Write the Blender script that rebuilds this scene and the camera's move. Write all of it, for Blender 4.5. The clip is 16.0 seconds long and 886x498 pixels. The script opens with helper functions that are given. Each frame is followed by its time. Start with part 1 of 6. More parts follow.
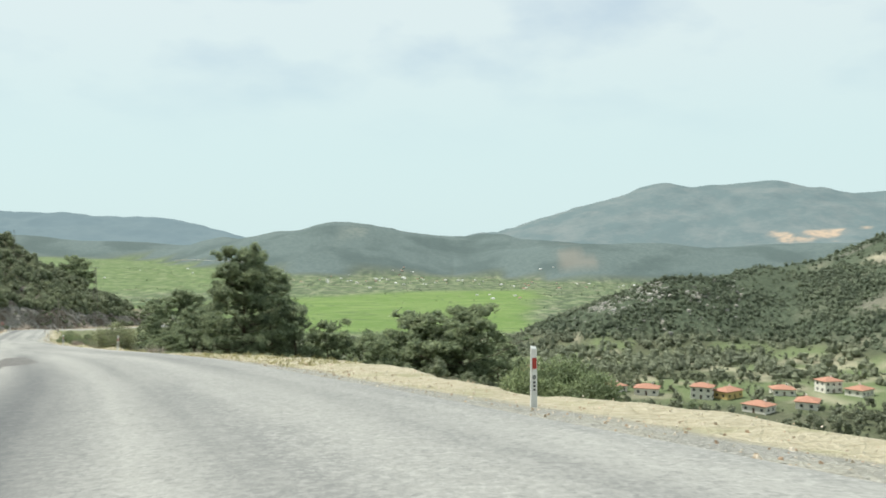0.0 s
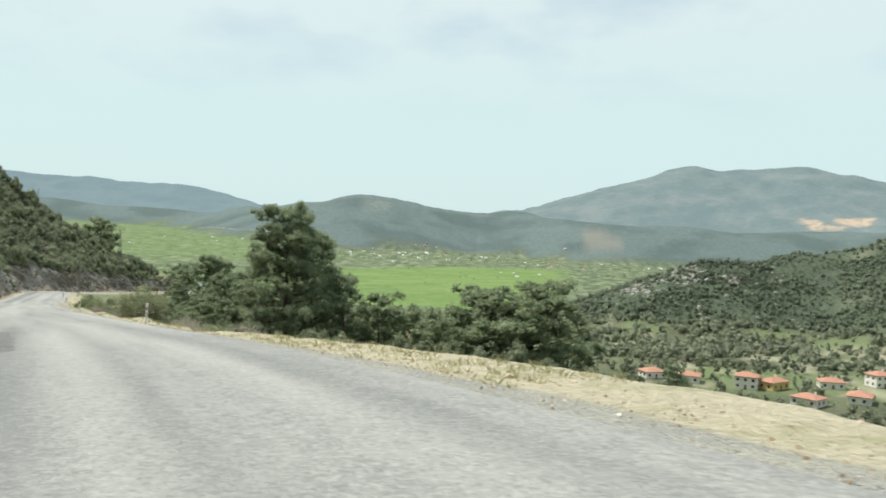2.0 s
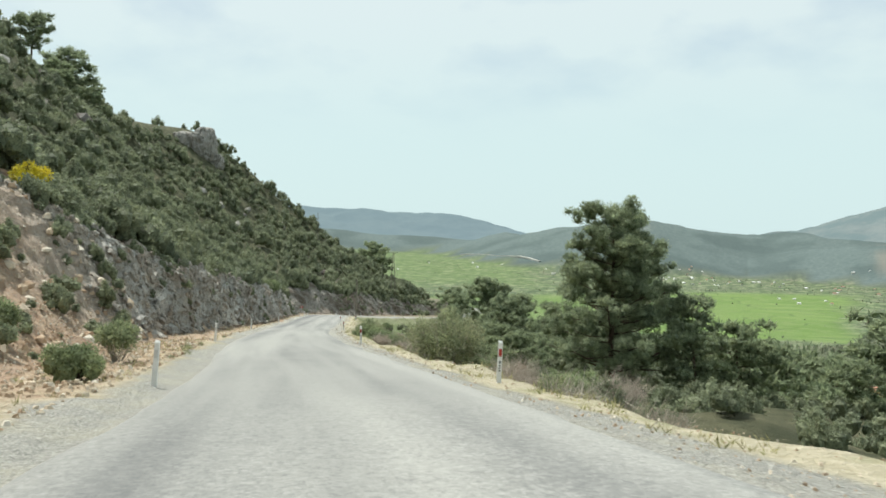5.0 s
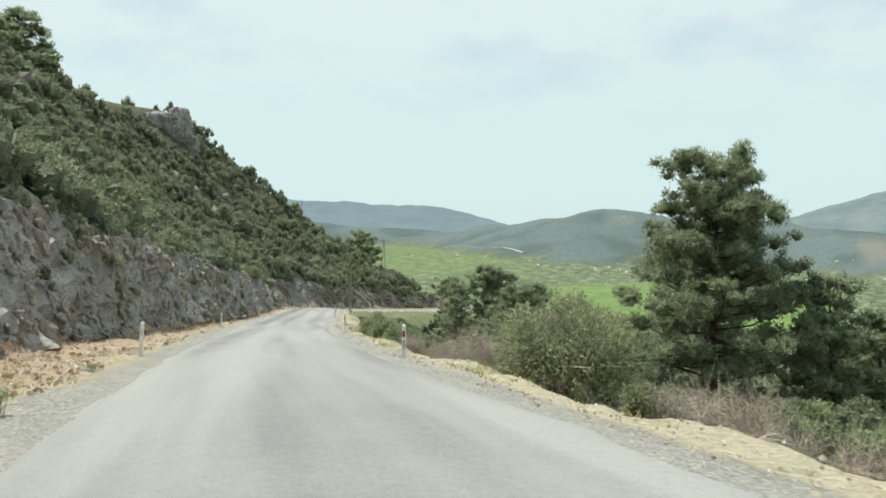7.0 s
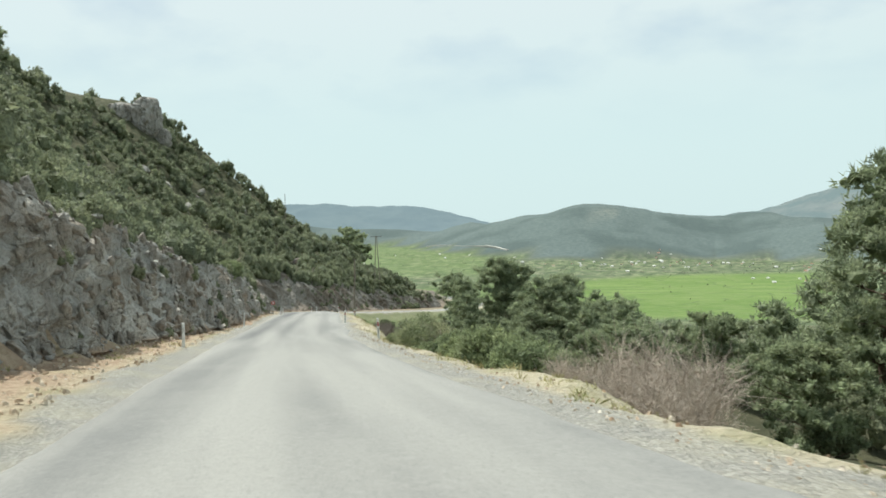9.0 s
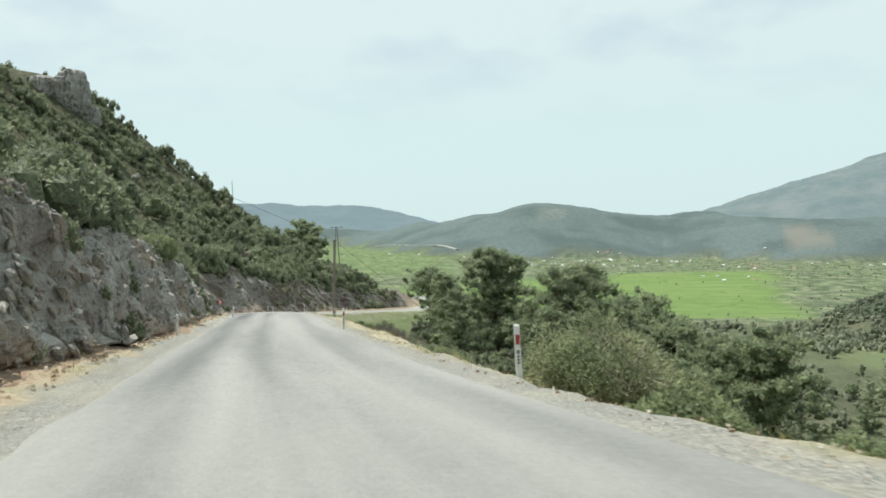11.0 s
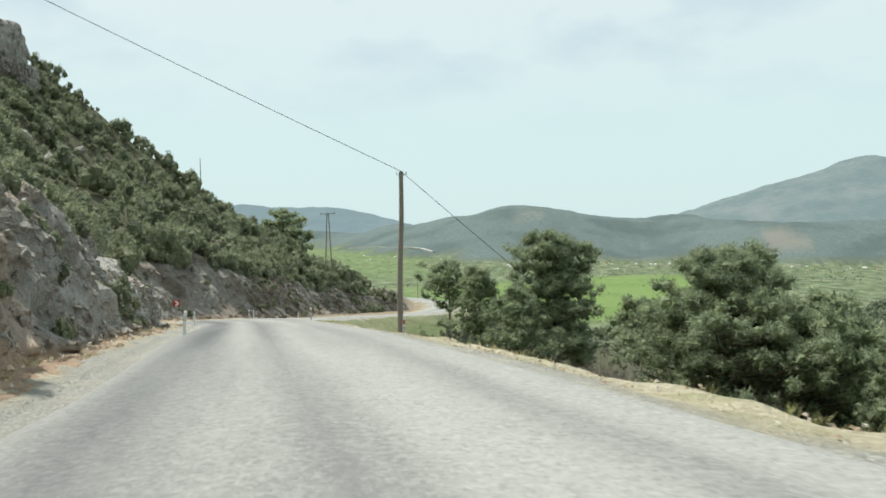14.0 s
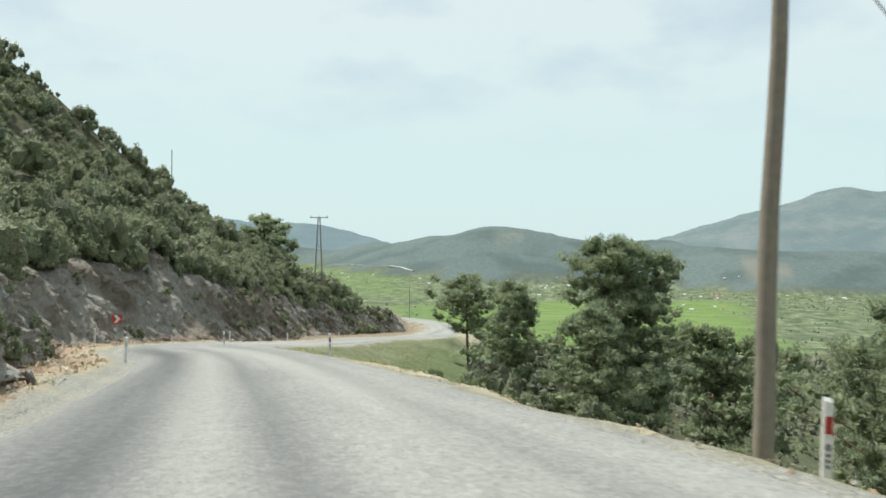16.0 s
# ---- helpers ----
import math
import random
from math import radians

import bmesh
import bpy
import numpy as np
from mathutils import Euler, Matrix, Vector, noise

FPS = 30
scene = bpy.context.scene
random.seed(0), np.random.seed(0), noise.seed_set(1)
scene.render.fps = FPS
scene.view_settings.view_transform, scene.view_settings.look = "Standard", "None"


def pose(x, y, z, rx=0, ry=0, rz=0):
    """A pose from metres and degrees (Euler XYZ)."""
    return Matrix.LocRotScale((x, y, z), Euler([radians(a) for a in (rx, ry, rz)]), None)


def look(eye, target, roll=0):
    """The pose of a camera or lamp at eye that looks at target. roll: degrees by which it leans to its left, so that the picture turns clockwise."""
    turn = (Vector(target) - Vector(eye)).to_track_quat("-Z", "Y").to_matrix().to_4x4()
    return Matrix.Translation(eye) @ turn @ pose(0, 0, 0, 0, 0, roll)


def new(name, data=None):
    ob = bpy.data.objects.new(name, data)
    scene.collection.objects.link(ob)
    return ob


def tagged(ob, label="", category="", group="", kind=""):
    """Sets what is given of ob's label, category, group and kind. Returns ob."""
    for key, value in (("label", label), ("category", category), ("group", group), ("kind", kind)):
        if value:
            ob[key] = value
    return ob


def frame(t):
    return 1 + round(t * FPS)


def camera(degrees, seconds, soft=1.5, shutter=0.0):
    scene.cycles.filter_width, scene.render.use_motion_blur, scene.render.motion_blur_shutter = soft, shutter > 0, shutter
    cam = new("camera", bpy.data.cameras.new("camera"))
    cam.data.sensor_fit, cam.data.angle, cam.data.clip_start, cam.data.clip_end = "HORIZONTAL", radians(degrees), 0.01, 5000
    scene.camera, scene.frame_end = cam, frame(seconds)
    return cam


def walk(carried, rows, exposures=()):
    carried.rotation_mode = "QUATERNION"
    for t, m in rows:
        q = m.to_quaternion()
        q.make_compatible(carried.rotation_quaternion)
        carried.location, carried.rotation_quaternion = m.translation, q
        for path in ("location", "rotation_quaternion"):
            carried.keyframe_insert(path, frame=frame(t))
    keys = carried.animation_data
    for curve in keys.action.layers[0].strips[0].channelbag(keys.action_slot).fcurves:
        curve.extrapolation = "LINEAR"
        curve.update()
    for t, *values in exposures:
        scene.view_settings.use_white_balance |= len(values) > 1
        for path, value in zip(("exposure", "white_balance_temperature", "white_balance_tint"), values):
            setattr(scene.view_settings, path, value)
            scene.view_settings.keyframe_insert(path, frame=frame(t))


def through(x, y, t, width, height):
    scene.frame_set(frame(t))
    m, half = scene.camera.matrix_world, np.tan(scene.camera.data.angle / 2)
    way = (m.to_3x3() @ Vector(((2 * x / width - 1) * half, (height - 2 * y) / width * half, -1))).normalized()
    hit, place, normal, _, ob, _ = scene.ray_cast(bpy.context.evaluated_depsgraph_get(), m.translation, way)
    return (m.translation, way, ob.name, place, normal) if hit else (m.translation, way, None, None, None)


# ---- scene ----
cam = camera(57.2, 16.0, soft=1.7, shutter=0.15)
# seconds, place, yaw, pitch, roll
PATH = [
    (0, 0.00, -0.00, 1.25, 0.00, -0.01, 0.17),
    (0.5, -1.72, 3.37, 0.96, -9.40, -0.07, 0.16),
    (1, -3.13, 6.87, 0.63, -13.91, 0.03, -0.99),
    (1.5, -4.18, 10.35, 0.29, -8.31, -1.05, -1.60),
    (2, -5.80, 13.75, -0.06, 1.55, -1.70, -1.75),
    (2.5, -7.25, 16.91, -0.40, 8.98, -1.04, -1.48),
    (3, -8.85, 20.39, -0.76, 14.05, -1.09, -1.71),
    (3.5, -10.84, 24.31, -1.10, 17.93, -2.28, -1.35),
    (4, -12.74, 28.16, -1.42, 19.15, -0.97, -0.12),
    (4.2, -13.48, 29.69, -1.56, 19.32, -0.12, -0.16),
    (6.3, -23.06, 46.77, -3.47, 19.39, -1.24, -1.79),
    (6.5, -24.06, 48.45, -3.63, 19.10, -1.38, -1.43),
    (7, -26.68, 52.82, -4.04, 18.17, -0.79, -0.40),
    (7.5, -29.38, 57.28, -4.51, 17.08, -1.09, -0.35),
    (8, -32.20, 61.90, -4.96, 17.33, -1.32, -0.01),
    (8.5, -35.09, 66.52, -5.48, 17.66, -0.86, 0.91),
    (9, -37.95, 71.32, -5.95, 16.82, -0.80, 1.28),
    (9.5, -40.84, 76.27, -6.48, 15.45, -1.06, 1.46),
    (9.7, -41.99, 78.28, -6.70, 14.91, -1.29, 1.50),
    (11.8, -55.17, 102.29, -8.96, 11.59, -0.59, 2.13),
    (12, -56.25, 104.46, -9.16, 11.12, -0.70, 2.36),
    (12.5, -59.05, 109.79, -9.66, 10.70, -0.99, 1.71),
    (13, -61.72, 115.32, -10.16, 11.01, -0.76, 0.74),
    (13.5, -64.52, 120.94, -10.64, 11.42, -0.55, 0.41),
    (14, -67.19, 126.61, -11.02, 11.20, -0.69, 1.16),
    (14.5, -69.82, 132.16, -11.41, 10.20, -0.32, 1.55),
    (15, -72.33, 137.78, -11.80, 8.70, 0.21, 0.64),
    (15.5, -74.89, 143.49, -12.20, 8.49, 0.08, 0.40),
    (16, -77.63, 149.05, -12.59, 9.60, 0.72, -0.40),
]
walk(cam, [(t, pose(x, y, z, 90 + pitch, roll, yaw)) for t, x, y, z, yaw, pitch, roll in PATH])

# ---- light: thin spring cloud, a high sun to the left ----
SUN_EL, SUN_AZ = radians(61), radians(66)  # height; turn to the left of the y axis
world = bpy.data.worlds.new("sky")
scene.world = world
world.use_nodes = True
wn, wl = world.node_tree.nodes, world.node_tree.links
sky = wn.new("ShaderNodeTexSky")
sky.sky_type, sky.sun_disc = "NISHITA", False
sky.sun_elevation, sky.sun_rotation = SUN_EL, -SUN_AZ
sky.dust_density, sky.air_density, sky.ozone_density = 2.5, 1.0, 1.0
w_coord = wn.new("ShaderNodeTexCoord")
w_sep = wn.new("ShaderNodeSeparateXYZ")
w_flat = wn.new("ShaderNodeMath")
w_flat.operation, w_flat.inputs[1].default_value = "ADD", 0.3
w_dx, w_dy = wn.new("ShaderNodeMath"), wn.new("ShaderNodeMath")
w_dx.operation = w_dy.operation = "DIVIDE"
w_vec = wn.new("ShaderNodeCombineXYZ")
w_noise = wn.new("ShaderNodeTexNoise")
w_noise.inputs["Scale"].default_value, w_noise.inputs["Detail"].default_value = 2.3, 6.0
w_noise.inputs["Roughness"].default_value = 0.5
w_ramp = wn.new("ShaderNodeValToRGB")  # thickness of the cloud sheet
w_ramp.color_ramp.elements[0].position, w_ramp.color_ramp.elements[0].color = 0.33, (0.0, 0.0, 0.0, 1)
w_ramp.color_ramp.elements[1].position, w_ramp.color_ramp.elements[1].color = 0.52, (1.0, 1.0, 1.0, 1)
w_high = wn.new("ShaderNodeMapRange")  # the sheet breaks up only well above the haze
w_high.interpolation_type = "SMOOTHSTEP"
w_high.inputs["From Min"].default_value, w_high.inputs["From Max"].default_value = 0.1, 0.3
w_cloud = wn.new("ShaderNodeMix")
w_cloud.data_type = "RGBA"
w_cloud.inputs[6].default_value, w_cloud.inputs[7].default_value = (5.7, 7.15, 8.1, 1), (7.7, 8.95, 9.0, 1)
w_mix = wn.new("ShaderNodeMix")
w_mix.data_type = "RGBA"
w_mix.inputs[6].default_value = (7.0, 8.85, 8.85, 1)
w_sky = wn.new("ShaderNodeMix")
w_sky.data_type = "RGBA"
w_sky.inputs[0].default_value = 0.93
w_bg = wn["Background"]
w_bg.inputs["Strength"].default_value = 0.087
wl.new(w_coord.outputs["Generated"], w_sep.inputs[0])
wl.new(w_sep.outputs["Z"], w_flat.inputs[0])
wl.new(w_sep.outputs["Z"], w_high.inputs["Value"])
wl.new(w_sep.outputs["X"], w_dx.inputs[0])
wl.new(w_sep.outputs["Y"], w_dy.inputs[0])
wl.new(w_flat.outputs[0], w_dx.inputs[1])
wl.new(w_flat.outputs[0], w_dy.inputs[1])
wl.new(w_dx.outputs[0], w_vec.inputs[0])
wl.new(w_dy.outputs[0], w_vec.inputs[1])
wl.new(w_vec.outputs[0], w_noise.inputs["Vector"])
wl.new(w_noise.outputs["Fac"], w_ramp.inputs[0])
wl.new(w_ramp.outputs[0], w_cloud.inputs[0])
wl.new(w_high.outputs[0], w_mix.inputs[0])
wl.new(w_cloud.outputs[2], w_mix.inputs[7])
wl.new(sky.outputs[0], w_sky.inputs[6])
wl.new(w_mix.outputs[2], w_sky.inputs[7])
wl.new(w_sky.outputs[2], w_bg.inputs["Color"])

sun_data = bpy.data.lights.new("sun", "SUN")
sun_data.energy, sun_data.angle, sun_data.color = 5.0, radians(0.7), (1.0, 0.995, 0.925)
sun_dir = Vector((-math.sin(SUN_AZ) * math.cos(SUN_EL), math.cos(SUN_AZ) * math.cos(SUN_EL), math.sin(SUN_EL)))
sun = new("sun", sun_data)
sun.matrix_world = look(sun_dir * 100, (0, 0, 0))
scene.view_settings.exposure = 0.2

# ---- materials ----
def material(name, rough=0.9, spec=0.2):
    m = bpy.data.materials.new(name)
    m.use_nodes = True
    b = m.node_tree.nodes["Principled BSDF"]
    b.inputs["Roughness"].default_value = rough
    b.inputs["Specular IOR Level"].default_value = spec
    return m, m.node_tree.nodes, m.node_tree.links, b


def nmix(n, l, fac, a, b, mode="MIX"):
    """Mix node of colours; a, b, fac: sockets or values."""
    k = n.new("ShaderNodeMix")
    k.data_type, k.blend_type = "RGBA", mode
    for i, v in ((0, fac), (6, a), (7, b)):
        if isinstance(v, bpy.types.NodeSocket):
            l.new(v, k.inputs[i])
        else:
            k.inputs[i].default_value = v if i == 0 else (*v, 1) if len(v) == 3 else v
    return k.outputs[2]


def nnoise(n, l, vec, scale, detail=4.0, rough=0.55, kind="ShaderNodeTexNoise"):
    k = n.new(kind)
    k.inputs["Scale"].default_value = scale
    if kind == "ShaderNodeTexNoise":
        k.inputs["Detail"].default_value, k.inputs["Roughness"].default_value = detail, rough
    if vec is not None:
        l.new(vec, k.inputs["Vector"])
    return k


def nramp(n, l, fac, *stops):
    k = n.new("ShaderNodeValToRGB")
    e = k.color_ramp.elements
    while len(e) < len(stops):
        e.new(0.5)
    for el, (p, c) in zip(e, stops):
        el.position = p
        el.color = (c, c, c, 1) if isinstance(c, (int, float)) else (*c, 1)
    l.new(fac, k.inputs[0])
    return k.outputs[0]


def nmath(n, l, op, a, b=0.0):
    k = n.new("ShaderNodeMath")
    k.operation = op
    for i, v in ((0, a), (1, b)):
        if isinstance(v, bpy.types.NodeSocket):
            l.new(v, k.inputs[i])
        else:
            k.inputs[i].default_value = v
    return k.outputs[0]


def nattr(n, name):
    k = n.new("ShaderNodeAttribute")
    k.attribute_name = name
    return k.outputs["Fac"]


def nbump(n, l, b, height, strength, dist):
    k = n.new("ShaderNodeBump")
    k.inputs["Strength"].default_value, k.inputs["Distance"].default_value = strength, dist
    l.new(height, k.inputs["Height"])
    l.new(k.outputs[0], b.inputs["Normal"])


def coords(n, l, scale=(1, 1, 1)):
    k = n.new("ShaderNodeNewGeometry")
    if scale == (1, 1, 1):
        return k.outputs["Position"]
    m = n.new("ShaderNodeMapping")
    m.inputs["Scale"].default_value = scale
    l.new(k.outputs["Position"], m.inputs["Vector"])
    return m.outputs[0]


def plain(name, colour, rough=0.7, vary=0.15, scale=6.0, spec=0.3, metal=0.0, bump=0.0):
    """A paint or board with soft grain and dirt at two scales."""
    m, n, l, b = material(name, rough, spec)
    tc = n.new("ShaderNodeTexCoord").outputs["Object"]
    big, fine = nnoise(n, l, tc, scale, 3), nnoise(n, l, tc, scale * 9, 3)
    f = nmath(n, l, "MULTIPLY", big.outputs["Fac"], fine.outputs["Fac"])
    dark = tuple(c * (1 - 2.2 * vary) for c in colour)
    l.new(nmix(n, l, nramp(n, l, f, (0.12, 0.0), (0.42, 1.0)), dark, colour), b.inputs["Base Color"])
    b.inputs["Metallic"].default_value = metal
    if bump:
        nbump(n, l, b, fine.outputs["Fac"], bump, 0.02)
    return m


def foliage(name, dark, light, warm, through=0.25, scale=1.5, grain=11.0, mottle=0.6):
    """Leaves: each small island its own green, with patches of new growth, leaf-sized mottling and some light let through."""
    m, n, l, b = material(name, 0.6, 0.25)
    geo = n.new("ShaderNodeNewGeometry")
    isl = geo.outputs["Random Per Island"]
    pos = geo.outputs["Position"]
    patch = nnoise(n, l, pos, scale * 0.35, 3).outputs["Fac"]
    leafy = nnoise(n, l, pos, grain, 2, 0.6).outputs["Fac"]
    c = nmix(n, l, nramp(n, l, isl, (0.0, 0.0), (1.0, 1.0)), dark, light)
    c = nmix(n, l, nramp(n, l, patch, (0.42, 0.0), (0.68, 0.75)), c, warm)
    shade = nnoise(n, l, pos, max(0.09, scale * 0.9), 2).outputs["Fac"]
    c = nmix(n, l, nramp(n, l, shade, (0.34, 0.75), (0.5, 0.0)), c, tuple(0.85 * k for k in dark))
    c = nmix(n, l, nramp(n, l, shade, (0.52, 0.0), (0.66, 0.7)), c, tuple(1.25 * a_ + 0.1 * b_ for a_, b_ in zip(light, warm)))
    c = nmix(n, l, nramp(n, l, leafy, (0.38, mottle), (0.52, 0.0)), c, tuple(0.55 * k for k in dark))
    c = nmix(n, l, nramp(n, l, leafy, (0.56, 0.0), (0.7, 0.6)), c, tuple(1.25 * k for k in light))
    l.new(c, b.inputs["Base Color"])
    nbump(n, l, b, leafy, 0.9, 0.8 / grain)
    t = n.new("ShaderNodeBsdfTranslucent")
    l.new(c, t.inputs["Color"])
    mix = n.new("ShaderNodeMixShader")
    mix.inputs[0].default_value = through
    l.new(b.outputs[0], mix.inputs[1])
    l.new(t.outputs[0], mix.inputs[2])
    l.new(mix.outputs[0], n["Material Output"].inputs["Surface"])
    return m


def ground_material():
    m, n, l, b = material("open_ground", 0.95, 0.1)
    p = coords(n, l)
    n_big = nnoise(n, l, p, 0.05, 4).outputs["Fac"]
    n_mid = nnoise(n, l, p, 0.6, 5).outputs["Fac"]
    n_fine = nnoise(n, l, p, 5.0, 5, 0.65).outputs["Fac"]
    n_grit = nnoise(n, l, p, 26.0, 3, 0.7).outputs["Fac"]
    # scrubby soil and dry grass under the bushes
    soil = nmix(n, l, nramp(n, l, n_mid, (0.35, 0.0), (0.65, 1.0)), (0.12, 0.12, 0.07), (0.2, 0.19, 0.115))
    soil = nmix(n, l, nramp(n, l, n_fine, (0.4, 0.0), (0.7, 0.6)), soil, (0.23, 0.2, 0.13))
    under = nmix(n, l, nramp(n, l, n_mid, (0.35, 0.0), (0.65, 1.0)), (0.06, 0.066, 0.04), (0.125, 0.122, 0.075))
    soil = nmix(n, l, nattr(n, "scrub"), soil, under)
    far_n = nnoise(n, l, p, 0.28, 4, 0.7).outputs["Fac"]
    far_scrub = nramp(n, l, far_n, (0.38, (0.05, 0.064, 0.042)), (0.52, (0.072, 0.09, 0.058)), (0.66, (0.098, 0.116, 0.076)))
    soil = nmix(n, l, nattr(n, "spur"), soil, far_scrub)
    # valley fields: bright cereal, meadow, hedged plots
    cell = nnoise(n, l, coords(n, l, (0.011, 0.02, 0.0)), 1.0, kind="ShaderNodeTexVoronoi")
    cell2 = nnoise(n, l, coords(n, l, (0.045, 0.075, 0.0)), 1.0, kind="ShaderNodeTexVoronoi")
    edge = n.new("ShaderNodeTexVoronoi")
    edge.feature = "DISTANCE_TO_EDGE"
    edge.inputs["Scale"].default_value = 1.0
    l.new(coords(n, l, (0.011, 0.02, 0.0)), edge.inputs["Vector"])
    sep = n.new("ShaderNodeSeparateColor")
    l.new(cell.outputs["Color"], sep.inputs[0])
    sep2 = n.new("ShaderNodeSeparateColor")
    l.new(cell2.outputs["Color"], sep2.inputs[0])
    plots = nramp(n, l, sep2.outputs[0], (0.0, (0.085, 0.12, 0.06)), (0.3, (0.125, 0.165, 0.08)), (0.55, (0.105, 0.13, 0.078)), (0.82, (0.2, 0.195, 0.14)), (1.0, (0.1, 0.14, 0.062)))
    plots = nmix(n, l, nramp(n, l, nnoise(n, l, p, 0.12, 5, 0.65).outputs["Fac"], (0.44, 0.0), (0.62, 0.45)), plots, (0.13, 0.15, 0.09))
    cereal = nmix(n, l, sep.outputs[0], (0.108, 0.172, 0.05), (0.14, 0.203, 0.065))
    cereal = nmix(n, l, nramp(n, l, n_big, (0.45, 0.0), (0.62, 0.5)), cereal, (0.172, 0.218, 0.088))
    tangle = nnoise(n, l, coords(n, l, (0.05, 0.022, 0.0)), 1.0, 6, 0.75).outputs["Fac"]
    plots = nmix(n, l, nramp(n, l, tangle, (0.5, 0.0), (0.56, 0.85)), plots, (0.055, 0.078, 0.045))
    plots = nmix(n, l, nramp(n, l, tangle, (0.4, 0.8), (0.45, 0.0)), plots, (0.225, 0.255, 0.15))
    fields = nmix(n, l, nattr(n, "cereal"), plots, cereal)
    hedge = nramp(n, l, edge.outputs["Distance"], (0.0, 0.85), (0.03, 0.0))
    fields = nmix(n, l, nmath(n, l, "MULTIPLY", hedge, nramp(n, l, n_big, (0.4, 0.1), (0.6, 1.0))), fields, (0.055, 0.085, 0.04))
    col = nmix(n, l, nattr(n, "field"), soil, fields)
    # grazed plots and bare ground round the village
    grazed = nmix(n, l, n_mid, (0.12, 0.16, 0.07), (0.165, 0.2, 0.1))
    col = nmix(n, l, nattr(n, "meadow"), col, grazed)
    col = nmix(n, l, nattr(n, "bare"), col, nmix(n, l, n_mid, (0.27, 0.245, 0.17), (0.4, 0.37, 0.27)))
    # woods on the far hills; distance haze is put in as paler, bluer greens
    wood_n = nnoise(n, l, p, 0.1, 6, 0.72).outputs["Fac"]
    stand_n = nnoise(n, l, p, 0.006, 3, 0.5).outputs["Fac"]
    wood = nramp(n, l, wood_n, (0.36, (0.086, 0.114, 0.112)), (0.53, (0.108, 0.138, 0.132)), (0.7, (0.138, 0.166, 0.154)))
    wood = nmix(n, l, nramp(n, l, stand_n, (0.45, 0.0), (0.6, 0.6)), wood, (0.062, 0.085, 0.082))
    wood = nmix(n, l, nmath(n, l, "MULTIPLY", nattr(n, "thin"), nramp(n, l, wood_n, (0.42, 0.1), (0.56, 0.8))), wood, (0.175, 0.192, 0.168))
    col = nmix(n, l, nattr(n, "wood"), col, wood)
    col = nmix(n, l, nmath(n, l, "MULTIPLY", nattr(n, "scar"), 0.6), col, (0.2, 0.183, 0.155))
    # bare limestone and cut earth
    stone = nmix(n, l, nramp(n, l, n_mid, (0.3, 0.0), (0.6, 1.0)), (0.15, 0.13, 0.115), (0.28, 0.25, 0.215))
    stone = nmix(n, l, nramp(n, l, n_fine, (0.35, 0.7), (0.55, 0.0)), stone, (0.1, 0.082, 0.065))
    red = nmix(n, l, n_fine, (0.36, 0.2, 0.11), (0.46, 0.31, 0.19))
    stone = nmix(n, l, nmath(n, l, "MULTIPLY", nattr(n, "red"), nramp(n, l, n_mid, (0.38, 0.0), (0.55, 1.0))), stone, red)
    rocky = nmath(n, l, "MULTIPLY", nattr(n, "rock"), nramp(n, l, n_mid, (0.2, 0.75), (0.5, 1.0)))
    col = nmix(n, l, rocky, col, stone)
    sand = nmix(n, l, nramp(n, l, n_fine, (0.35, 0.0), (0.65, 1.0)), (0.36, 0.262, 0.185), (0.51, 0.4, 0.29))
    sand = nmix(n, l, nramp(n, l, n_mid, (0.52, 0.0), (0.66, 0.45)), sand, (0.44, 0.4, 0.25))
    col = nmix(n, l, nattr(n, "earth"), col, sand)
    # pale gravel and straw-coloured grass along the road
    gravel = nmix(n, l, nramp(n, l, n_grit, (0.35, 0.0), (0.65, 1.0)), (0.25, 0.246, 0.222), (0.43, 0.42, 0.378))
    gravel = nmix(n, l, nramp(n, l, n_mid, (0.45, 0.0), (0.62, 0.5)), gravel, (0.43, 0.405, 0.32))
    pebble = n.new("ShaderNodeSeparateColor")
    l.new(nnoise(n, l, p, 27.0, kind="ShaderNodeTexVoronoi").outputs["Color"], pebble.inputs[0])
    gravel = nmix(n, l, nramp(n, l, pebble.outputs[0], (0.0, 0.55), (0.35, 0.0)), gravel, (0.2, 0.195, 0.175))
    gravel = nmix(n, l, nramp(n, l, pebble.outputs[0], (0.75, 0.0), (1.0, 0.55)), gravel, (0.56, 0.54, 0.49))
    straw = nmix(n, l, nramp(n, l, n_fine, (0.3, 0.0), (0.7, 1.0)), (0.385, 0.34, 0.235), (0.57, 0.515, 0.385))
    straw = nmix(n, l, nramp(n, l, n_mid, (0.53, 0.0), (0.66, 0.55)), straw, (0.26, 0.265, 0.135))
    col = nmix(n, l, nattr(n, "straw"), col, straw)
    col = nmix(n, l, nattr(n, "gravel"), col, gravel)
    l.new(col, b.inputs["Base Color"])
    h = nmath(n, l, "ADD", nmath(n, l, "MULTIPLY", n_mid, 1.2), nmath(n, l, "ADD", n_fine, nmath(n, l, "MULTIPLY", n_grit, 0.25)))
    nbump(n, l, b, h, 0.8, 0.35)
    return m


